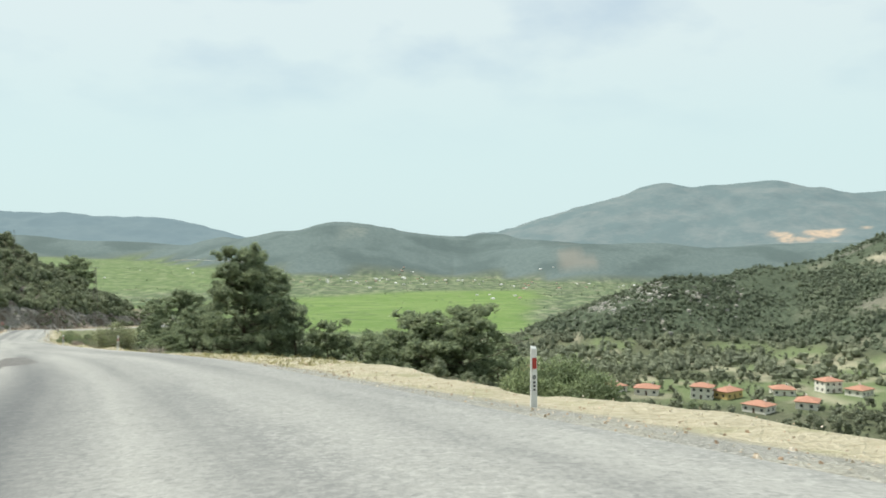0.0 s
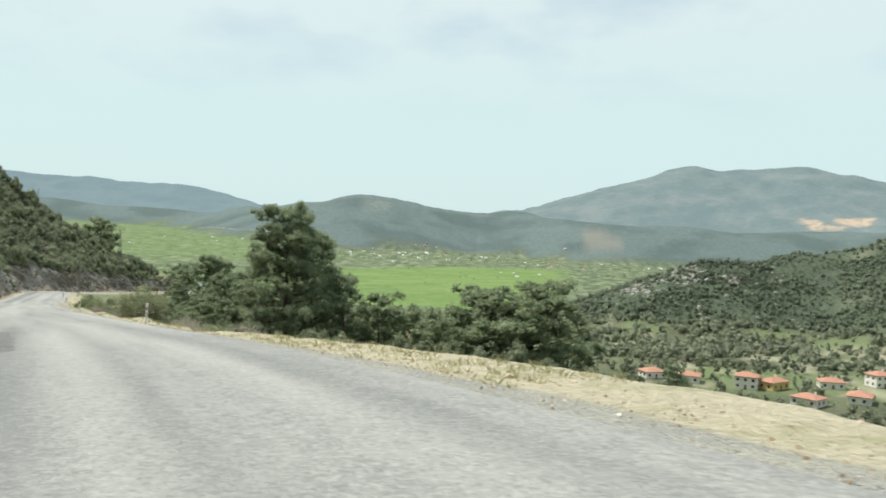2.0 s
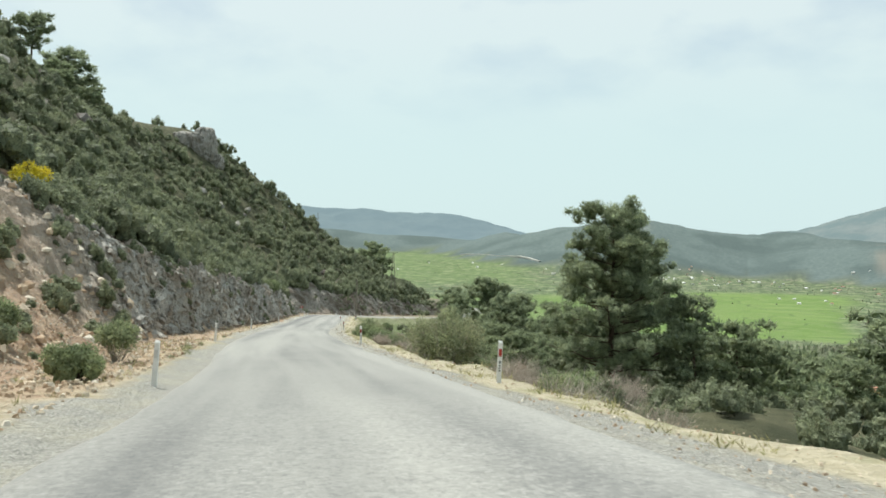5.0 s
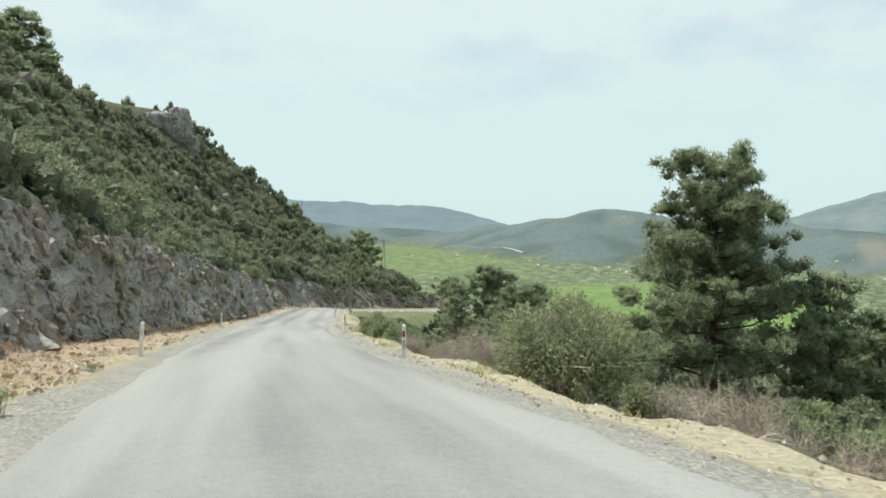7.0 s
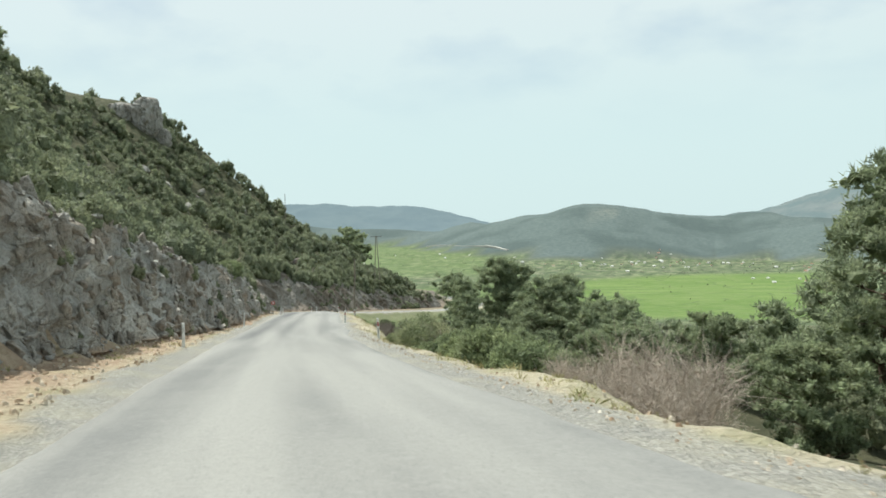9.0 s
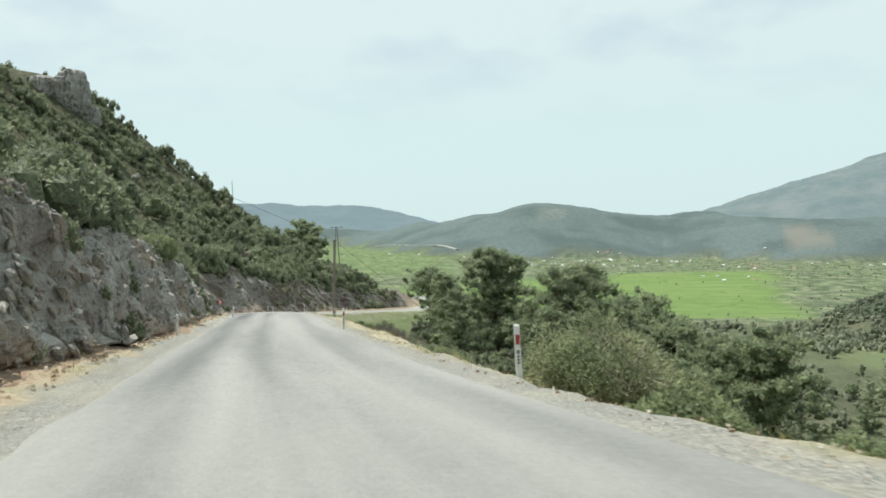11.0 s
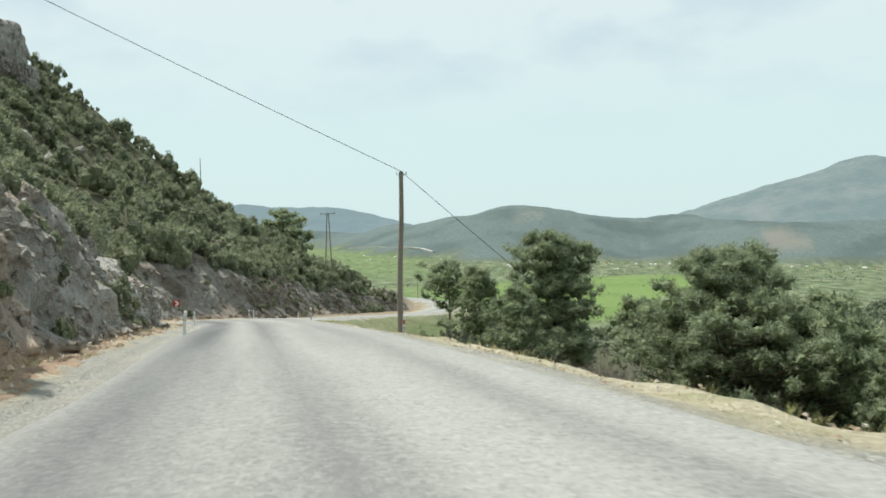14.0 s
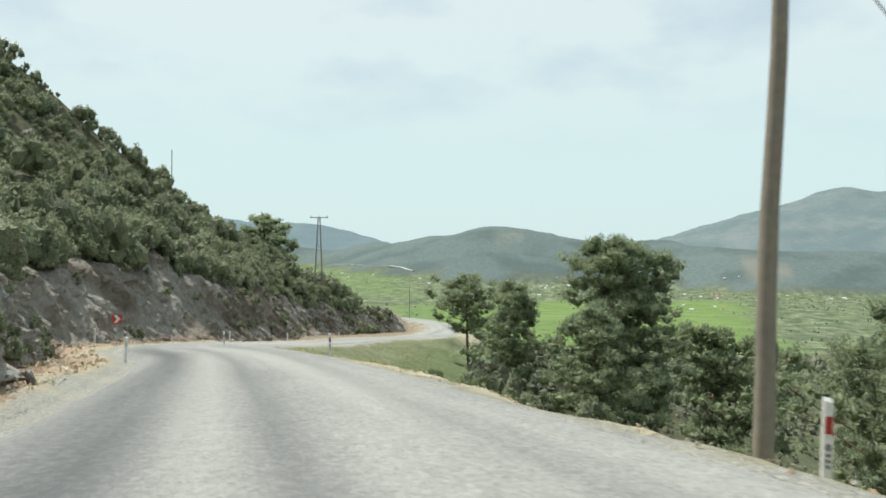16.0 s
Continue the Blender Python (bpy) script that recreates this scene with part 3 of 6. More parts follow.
def cut_shape(s, n1):
    """Verge width, height and lean of the road cut at run s."""
    verge = np.interp(s, [20, 50, 64, 90, 102, 122, 140, 150, 165, 186, 196, 206, 225, 245, 268, 286, 300, 335, 350], [3.6, 4.0, 4.9, 4.7, 3.6, 2.8, 2.1, 1.7, 2.0, 2.5, 3.0, 3.9, 3.6, 2.2, 3.0, 7.0, 8.6, 8.6, 5.0]) + 0.8 * n1
    tall = np.interp(s, [14, 28, 45, 62, 76, 90, 100, 115, 145, 165, 175, 184, 192, 201, 212, 230, 275, 305, 328], [2.2, 4.4, 6.6, 8.3, 8.0, 5.4, 4.2, 4.0, 4.2, 4.4, 4.1, 3.5, 2.7, 2.4, 4.4, 5.6, 6.0, 5.6, 4.0]) + 1.9 * n1
    lean = 0.3 + 0.55 * (1 - sstep(74, 94, s)) + 0.2 * sstep(120, 150, s) * (1 - sstep(190, 205, s)) + 0.45 * sstep(204, 222, s) + 0.05 * np.sin(s / 9)
    return verge, tall, lean


def ground_parts(x, y):
    """Height of the ground and what covers it."""
    x, y = np.ravel(x).astype(float), np.ravel(y).astype(float)
    s, c, zr, hw = road_field(x, y)
    s = s - RUN0
    dl, dr = -c - hw, c - hw
    n1, n2, n3 = fbm(x / 9, y / 9, 4, 3), fbm(x / 2.2, y / 2.2, 3, 11), fbm(x / 40, y / 40, 3, 29)
    # left: verge, cut face, scrubby hillside, table top
    verge, tall, lean = cut_shape(s, n1)
    u = (dl - verge) / (tall * lean)
    face = sstep(-0.15, 1.05, u)
    ledges = 2.4 * np.abs(fbm(x / 3.4, y / 3.4, 3, 71)) + 1.3 * n2 - 0.5
    cut = tall * face + 0.5 * ledges * np.clip(face * 1.4, 0, 1) * (1 - 0.6 * sstep(1.2, 2.5, u))
    up = np.maximum(dl - verge - tall * lean - 8.5 * sstep(316, 348, s), 0)
    steep = 1 - sstep(217, 252, s)
    hill = 0.48 * up + 0.42 * np.maximum(up - 42, 0) * (1 - steep) + 0.56 * steep * np.maximum(up - 12, 0) + 2.2 * n3 * sstep(5, 30, up) + 1.0 * n1 * sstep(1, 6, up)
    zl = zr - 0.10 + 0.25 * sstep(0.4, verge, dl) * (0.6 + n2) * (dl > 0.4) + cut + hill
    top = 37.0 + 0.08 * np.maximum(up - 70, 0) + 3 * n3
    zl = -smax(-zl, -top, 3.0)
    bump = lambda cx, cy, rad: np.exp(-((x - cx) ** 2 + (y - cy) ** 2) / rad**2)
    zl = zl - 5.0 * bump(-192, 303, 11) + 3.9 * bump(-172, 323, 12) + 2.0 * bump(-204, 296, 16) + 2.9 * bump(-190, 322, 13) + 2.2 * bump(-207, 318, 12)
    zl = zl - 60 * sstep(350, 1500, up)
    # right: verge, broken edge, falling slope
    edge = 1.5 + 0.5 * np.sin(s / 11.0) + 1.2 * n1 + 2.0 * (1 - sstep(10, 20, s)) + 3.0 * sstep(12, 24, s) * (1 - sstep(42, 60, s)) + 0.6 * sstep(52, 62, s) * (1 - sstep(80, 92, s))
    fall = 0.37 - 0.23 * sstep(35, 75, s) * (1 - sstep(115, 150, s)) - 0.07 * sstep(115, 150, s)
    out = np.maximum(dr - edge, 0)
    bank = 1.5 * sstep(0, 3.2, out) * (1 - 0.7 * sstep(196, 215, s) * (1 - sstep(300, 330, s)))
    zrt = zr - 0.12 - 0.14 * np.clip(dr, 0, 2) - bank - fall * out * (1 - 0.12 * sstep(60, 200, out)) - 0.24 * np.maximum(out - 50, 0) + (0.35 - 0.27 * (1 - sstep(44, 66, s))) * n2 * sstep(0.5, 2.5, dr) + 1.6 * n1 * sstep(4, 15, out) + 4 * n3 * sstep(15, 60, out)
    z = np.where(c < 0, zl, zrt)
    z = np.where(np.abs(c) < hw + 0.45, zr - 0.16, z)
    # the valley
    r = np.hypot(x, y)
    az = np.degrees(np.arctan2(-x, np.maximum(y, 1)))
    lowland = -60 - 26 * sstep(380, 1000, r) + (16 + 1.7 * np.clip(az, -30, 32)) * sstep(1300, 3000, r) + 3 * fbm(x / 260, y / 260, 3, 5)
    spur = ridge(x, y, SPUR, 0.42, 0.006, 41, 14)
    low = smax(lowland, spur, 12.0)
    far = r > 1500
    hills = np.full(len(x), -1e4)
    if far.any():
        xf, yf = x[far], y[far]
        h = ridge(xf, yf, MID_HILL, 0.33, 0.007, 51)
        for nodes, k, rough, seed in ((LOW_HILL, 0.3, 0.006, 57), (WOODED, 0.22, 0.006, 63)):
            h = np.maximum(h, ridge(xf, yf, nodes, k, rough, seed))
        hills[far] = h
    low = smax(low, hills, 10.0)
    near = np.abs(c) < 20
    zz = np.where(near, z, smax(z, low, 8.0))
    zz = np.where((~near) & (c > 0) & (r < 300), np.minimum(zz, smax(z, low, 3.0)), zz)
    slope_on_top = z > low - 2
    cover = {
        "rock": np.where(c < 0, np.clip(face * 1.5, 0, 1) * (1 - sstep(1.6, 3.0, u)) + 0.45 * sstep(0.3, 1.2, dl) * (dl < verge + 1), 0) * slope_on_top
        + 0.5 * sstep(0.18, 0.34, fbm(x / 55, y / 55, 4, 83)) * (spur > lowland + 14) * (c > 0) * (r < 1400) * sstep(0.0, 0.25, fbm(x / 14, y / 14, 3, 85) + 0.12),
        "red": np.where(c < 0, np.maximum(sstep(0.8, 1.5, dl + n2) * (1 - sstep(-0.1, 0.2, u)), sstep(0.9, 2.0, dl) * (1 - 0.75 * sstep(74, 98, s)) * (1 - sstep(2.2, 4.0, u))), 0.0) * (0.65 + 0.35 * sstep(-0.1, 0.25, fbm(x / 13, y / 13, 3, 91))) * (1 - 0.75 * sstep(212, 235, s)),
        "earth": np.where(c < 0, sstep(0.7, 1.3, dl + 0.8 * n2) * (1 - sstep(0.3, 1.3, u)), 0.0) * slope_on_top * (1 - 0.75 * sstep(212, 235, s)),
        "scar": np.where(r > 2000, (1 - sstep(0.75, 1.0, np.hypot((np.degrees(np.arctan2(-x, np.maximum(y, 1))) + 9.5) / 2.1, (zz + 26) / 26) + 0.6 * fbm(x / 90, y / 90, 3, 4))) * (hills > lowland + 4), 0.0),
        "thin": np.where(r > 2000, 1 - sstep(0.5, 1.0, np.hypot((az - 6.5) / 1.5, (zz - 46) / 24) + 0.8 * fbm(x / 70, y / 70, 3, 6)), 0.0),
        "scrub": np.where(c < 0, sstep(0.3, 2.5, up), sstep(6, 11, dr)),
        "up": np.where(c < 0, up, -1.0),
        "face": np.where(c < 0, sstep(-0.35, 0.05, u) * (1 - sstep(1.15, 1.6, u)), 0.0),
        "gravel": (1 - sstep(0.35, 1.1, np.maximum(dl - 0.3, dr - 0.15 - 0.75 * (1 - sstep(46, 62, s)) - 0.7 * sstep(66, 80, s) * (1 - sstep(126, 138, s))) + 1.0 * n2)) * (np.abs(c) > hw - 1),
        "straw": np.where(c > 0, sstep(0.5, 1.3, dr - 0.55 * (1 - sstep(46, 62, s)) + n2) * (1 - sstep(3.4, 5.5, dr - 1.8 * (1 - sstep(42, 58, s)))), sstep(0.6, 1.0, dl + n2) * (1 - sstep(1.3, 2.1, dl + n2)) * 0.6),
        "field": np.where((c > 0) & (hills < lowland + 6), sstep(2, 10, lowland + 9 - np.maximum(z, spur)), 0.0),
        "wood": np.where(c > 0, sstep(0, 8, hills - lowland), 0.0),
        "spur": np.where(c > 0, sstep(2, 14, spur - lowland) * sstep(-4, 4, spur - z), 0.0),
    }
    sa = az + 2.5 * fbm(x / 300, y / 300, 3, 15)
    cereal = sstep(760, 830, r + 60 * n3) * (1 - sstep(1560, 1700, r + 14 * sa)) * sstep(-7.5, -5, sa) * (1 - 0.4 * sstep(11, 15, sa)) + 0.4 * sstep(12, 15, sa) * sstep(1500, 1800, r)
    cover["cereal"] = np.clip(cereal, 0, 1)
    cover["field"] = cover["field"] * (1 - cover["wood"]) * (1 - cover["spur"]) * (0.35 + 0.65 * sstep(560, 800, r + 160 * fbm(x / 70, y / 70, 3, 87)))
    cover["scrub"] = np.maximum(cover["scrub"], cover["spur"])
    home = sstep(320, 360, r) * (1 - sstep(560, 600, r)) * sstep(-46, -40, az) * (1 - sstep(-7, -2, az)) * (c > 0) * (1 - sstep(0.1, 0.6, cover["spur"]))
    cover["meadow"] = home * 0.8 * sstep(0.06, 0.14, fbm(x / 34, y / 26, 3, 93))
    terrace = np.zeros(len(x))
    for x0, y0, x1, y1, wide in ((306, 648, 314, 556, 7), (313, 480, 318, 470, 6), (236, 452, 256, 420, 4.5), (262, 500, 284, 470, 3.5), (225, 474, 232, 462, 3.5), (467, 566, 474, 550, 6), (286, 560, 300, 530, 3)):
        q = np.clip(((x - x0) * (x1 - x0) + (y - y0) * (y1 - y0)) / ((x1 - x0) ** 2 + (y1 - y0) ** 2), 0, 1)
        terrace = np.maximum(terrace, 1 - sstep(0.55, 1.0, np.hypot(x - x0 - q * (x1 - x0), y - y0 - q * (y1 - y0)) / wide + 1.1 * fbm(x / 12, y / 12, 3, 99)))
    east = sstep(430, 470, r) * (1 - sstep(600, 680, r)) * (1 - sstep(-25, -20, az)) * sstep(-42, -36, az) * (c > 0)
    bank_side = sstep(196, 206, s) * (1 - sstep(330, 345, s)) * sstep(0.5, 1.4, dr + 0.7 * n2) * (c > 0) * (r < 400) * (1 - sstep(14, 22, dr))
    cover["meadow"] = np.maximum(cover["meadow"], 0.85 * bank_side)
    cover["straw"] = cover["straw"] * (1 - 0.8 * bank_side)
    cover["gravel"] = cover["gravel"] * (1 - 0.75 * bank_side)
    cover["bare"] = np.maximum(0.9 * terrace * (c > 0), np.maximum(0.2 * east * sstep(0.2, 0.28, fbm(x / 22, y / 22, 4, 95)), 0.7 * home * sstep(0.24, 0.3, fbm(x / 14, y / 14, 3, 97))))
    return zz, cover


def ground_z(x, y):
    return ground_parts(np.atleast_1d(x), np.atleast_1d(y))[0]


def axis(lo, hi, step, end_lo, end_hi, grow):
    mid = list(np.arange(lo, hi, step))
    a, d = mid[-1], step
    while a < end_hi:
        d *= grow
        a += d
        mid.append(a)
    a, d = lo, step
    front = []
    while a > end_lo:
        d *= grow
        a -= d
        front.append(a)
    return np.array(front[::-1] + mid)


VERGE_RIGHT = 6.6
GX = axis(-120, 8, 1.1, -4300, 4300, 1.048)
GY = axis(8, 234, 1.1, -900, 4300, 1.048)
gx, gy = np.meshgrid(GX, GY)
gz, cover = ground_parts(gx, gy)
# the rim drops away so that no edge shows
nx, ny = len(GX), len(GY)
idx = np.arange(nx * ny).reshape(ny, nx)
quads = np.stack([idx[:-1, :-1], idx[:-1, 1:], idx[1:, 1:], idx[1:, :-1]], -1).reshape(-1, 4)
gz = gz - 1.5 * cover["face"] * (np.hypot(gx.ravel(), gy.ravel()) < 420)  # the rock face stands before it
# and so do the verges
g_run, g_across, _, g_half = road_field(gx, gy)
g_left, g_right = -g_across - g_half, g_across - g_half
g_verge = cut_shape(g_run - RUN0, fbm(gx.ravel() / 9, gy.ravel() / 9, 4, 3))[0]
gz = gz - 0.5 * (g_run - RUN0 > -8) * (g_run - RUN0 < 328) * np.where(g_across < 0, (g_left < g_verge - 1.6), (g_right < VERGE_RIGHT - 1.9))
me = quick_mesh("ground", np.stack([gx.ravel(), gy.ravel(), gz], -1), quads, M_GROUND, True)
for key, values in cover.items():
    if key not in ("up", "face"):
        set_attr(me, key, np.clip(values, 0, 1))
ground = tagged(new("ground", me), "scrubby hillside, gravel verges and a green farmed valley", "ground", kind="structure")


# ---- the verges: finer strips between the asphalt and the open ground ----
def build_verge(left):
    run = np.arange(-9.0, 345.0 if left else 330.0, 0.3)
    i = np.searchsorted(RUN - RUN0, run)
    w = (run - (RUN[i - 1] - RUN0)) / np.maximum(RUN[i] - RUN[i - 1], 1e-6)
    line = LINE[i - 1] + (LINE[i] - LINE[i - 1]) * w[:, None]
    tan = TAN[i - 1] + (TAN[i] - TAN[i - 1]) * w[:, None]
    sg = -1 if left else 1
    if left:
        guess = line[:, 3] + 3.5
        n1 = fbm((line[:, 0] - tan[:, 1] * guess) / 9, (line[:, 1] + tan[:, 0] * guess) / 9, 4, 3)
        reach = np.maximum(cut_shape(run, n1)[0] - 0.75, 0.8)
    else:
        reach = np.full(len(run), VERGE_RIGHT)
    u = np.linspace(0, 1, 20 if left else 28)[None, :] ** 1.15
    d = -0.4 + u * (reach[:, None] + 0.4) + line[:, 3][:, None]
    x = line[:, 0][:, None] + sg * tan[:, 1][:, None] * d
    y = line[:, 1][:, None] - sg * tan[:, 0][:, None] * d
    z, cov = ground_parts(x, y)
    z = z.reshape(x.shape)
    out = d - line[:, 3][:, None]
    rough = 0.1 if left else 0.035 + 0.045 * sstep(44, 70, run)[:, None]
    z = z + sstep(0.3, 1.0, out) * (rough * fbm(x / 0.6, y / 0.6, 3, 31) + (0.16 if left else 0.05) * np.maximum(fbm(x / 1.9, y / 1.9, 2, 37), 0))
    z = z + 0.02
    z[:, -1] -= 0.45
    z[:, -2] -= 0.08
    n, k = x.shape
    q = np.arange(n * k).reshape(n, k)
    quads = np.stack([q[:-1, :-1], q[1:, :-1], q[1:, 1:], q[:-1, 1:]], -1).reshape(-1, 4)
    if not left:
        quads = quads[:, ::-1]
    me = quick_mesh("verge", np.stack([x.ravel(), y.ravel(), z.ravel()], -1), quads, M_GROUND, True)
    for key, values in cov.items():
        if key not in ("up", "face"):
            set_attr(me, key, np.clip(values, 0, 1))
    label = "gravel and red earth verge below the road cut" if left else "gravel verge with straw-coloured grass on the outer side"
    return tagged(new("verge_inner" if left else "verge_outer", me), label, "verge", kind="structure")


build_verge(True)
build_verge(False)


# ---- far mountains: a backdrop several kilometres away, its haze emitted by the surface ----
def far_range(name, label, nodes, slope, mat, seed, rough, quarry=None):
    p = np.array(polar(nodes))
    az = np.radians(np.linspace(nodes[0][0], nodes[-1][0], 260))
    rr = np.linspace(3350, 4950, 60)
    A, R = np.meshgrid(az, rr)
    x, y = (-np.sin(A) * R).ravel(), (np.cos(A) * R).ravel()
    z = ridge(x, y, p, slope, rough, seed) + 14 * fbm(x / 90, y / 90, 3, seed + 5)
    z = np.maximum(z, -130)
    i = np.arange(x.size).reshape(A.shape)
    q = np.stack([i[:-1, :-1], i[1:, :-1], i[1:, 1:], i[:-1, 1:]], -1).reshape(-1, 4)
    me = quick_mesh(name, np.stack([x, y, z], -1), q, mat, True)
    mask = np.zeros(x.size)
    if quarry:
        ta = np.degrees(A.ravel()) - quarry[0]
        mask = 1 - sstep(0.65, 1.0, np.hypot(ta / 2.6, (z - quarry[2] + 7 * ta) / 26) + 1.2 * fbm(x / 110, y / 110, 4, 2))
    set_attr(me, "quarry", mask)
    return tagged(new(name, me), label, "mountain", kind="structure")


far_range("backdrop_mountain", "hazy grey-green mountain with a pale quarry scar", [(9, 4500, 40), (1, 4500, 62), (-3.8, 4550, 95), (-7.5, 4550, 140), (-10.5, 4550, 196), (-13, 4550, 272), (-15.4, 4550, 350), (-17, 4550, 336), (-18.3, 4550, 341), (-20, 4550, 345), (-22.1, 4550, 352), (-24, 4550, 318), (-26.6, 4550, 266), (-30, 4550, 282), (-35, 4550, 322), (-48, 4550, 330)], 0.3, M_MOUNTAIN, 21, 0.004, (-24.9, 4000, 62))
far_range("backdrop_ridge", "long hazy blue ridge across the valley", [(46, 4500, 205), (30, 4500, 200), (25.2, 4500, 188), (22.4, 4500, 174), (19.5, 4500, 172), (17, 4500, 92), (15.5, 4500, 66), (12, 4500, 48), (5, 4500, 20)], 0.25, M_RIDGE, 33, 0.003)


# ---- the road ----
def build_road():
    keep = (RUN - RUN0 > -34) & (RUN - RUN0 < 455)
    line, tan, run = LINE[keep], TAN[keep], RUN[keep] - RUN0
    # finer steps along the way
    t = np.arange(run[0], run[-1], 0.75)
    line = np.stack([np.interp(t, run, line[:, k]) for k in range(4)], -1)
    tan = np.stack([np.interp(t, run, tan[:, k]) for k in range(2)], -1)
    cols = np.linspace(-1, 1, 21)
    verts, along, across, wheel, worn, patch = [], [], [], [], [], []
    for i, s in enumerate(t):
        jl, jr = 0.3 * fbm(np.array([s / 2.2]), np.array([3.0]), 3, 7)[0], 0.5 * fbm(np.array([s / 2.6]), np.array([9.0]), 3, 9)[0]
        nx_, ny_ = tan[i, 1], -tan[i, 0]
        for c in cols:
            d = c * line[i, 3] + (jl if c == -1 else 0) + (jr if c == 1 else 0)
            z = line[i, 2] + 0.05 * (1 - c * c) - (0.14 if abs(c) == 1 else 0.0) + 0.012 * vnoise(np.array([s / 3.0]), np.array([d]), 5)[0]
            verts.append((line[i, 0] + nx_ * d, line[i, 1] + ny_ * d, z))
            along.append(s)
            across.append(d)
            lane = d / line[i, 3] * 3.0
            broad = float(sstep(142, 168, s) * (1 - sstep(212, 228, s))) + float(1 - sstep(14, 26, s)) * 0.6
            gone = 1 - float(sstep(206, 226, s))
            wheel.append(gone * max((0.8 + 0.2 * broad) * math.exp(-((lane + 1.9 + 0.12 * broad) / (0.55 + 0.26 * broad)) ** 2), (0.5 + 0.12 * broad) * math.exp(-((lane + 0.3) / 0.36) ** 2), 0.38 * math.exp(-((lane - 1.6) / 0.36) ** 2)))
            worn.append((1.0 - 0.75 * float(sstep(46, 56, s)) * (1 - float(sstep(112, 125, s)))) * (0.3 + 0.7 * gone))
            patch.append(float(sstep(32, 35, s) * (1 - sstep(45, 47, s))) * float(1 - sstep(-2.5, -1.5, d)))
    n, k = len(t), len(cols)
    i = np.arange(n * k).reshape(n, k)
    q = np.stack([i[:-1, :-1], i[:-1, 1:], i[1:, 1:], i[1:, :-1]], -1).reshape(-1, 4)
    me = quick_mesh("road", verts, q, M_ASPHALT, True)
    for name, v in (("along", along), ("across", across), ("wheel", wheel), ("worn", worn), ("patch", patch)):
        set_attr(me, name, v)
    return tagged(new("road", me), "worn pale grey asphalt mountain road with dark wheel tracks", "road", kind="structure")


build_road()


# ---- the rock face that was cut for the road ----
CUT_FACE = []


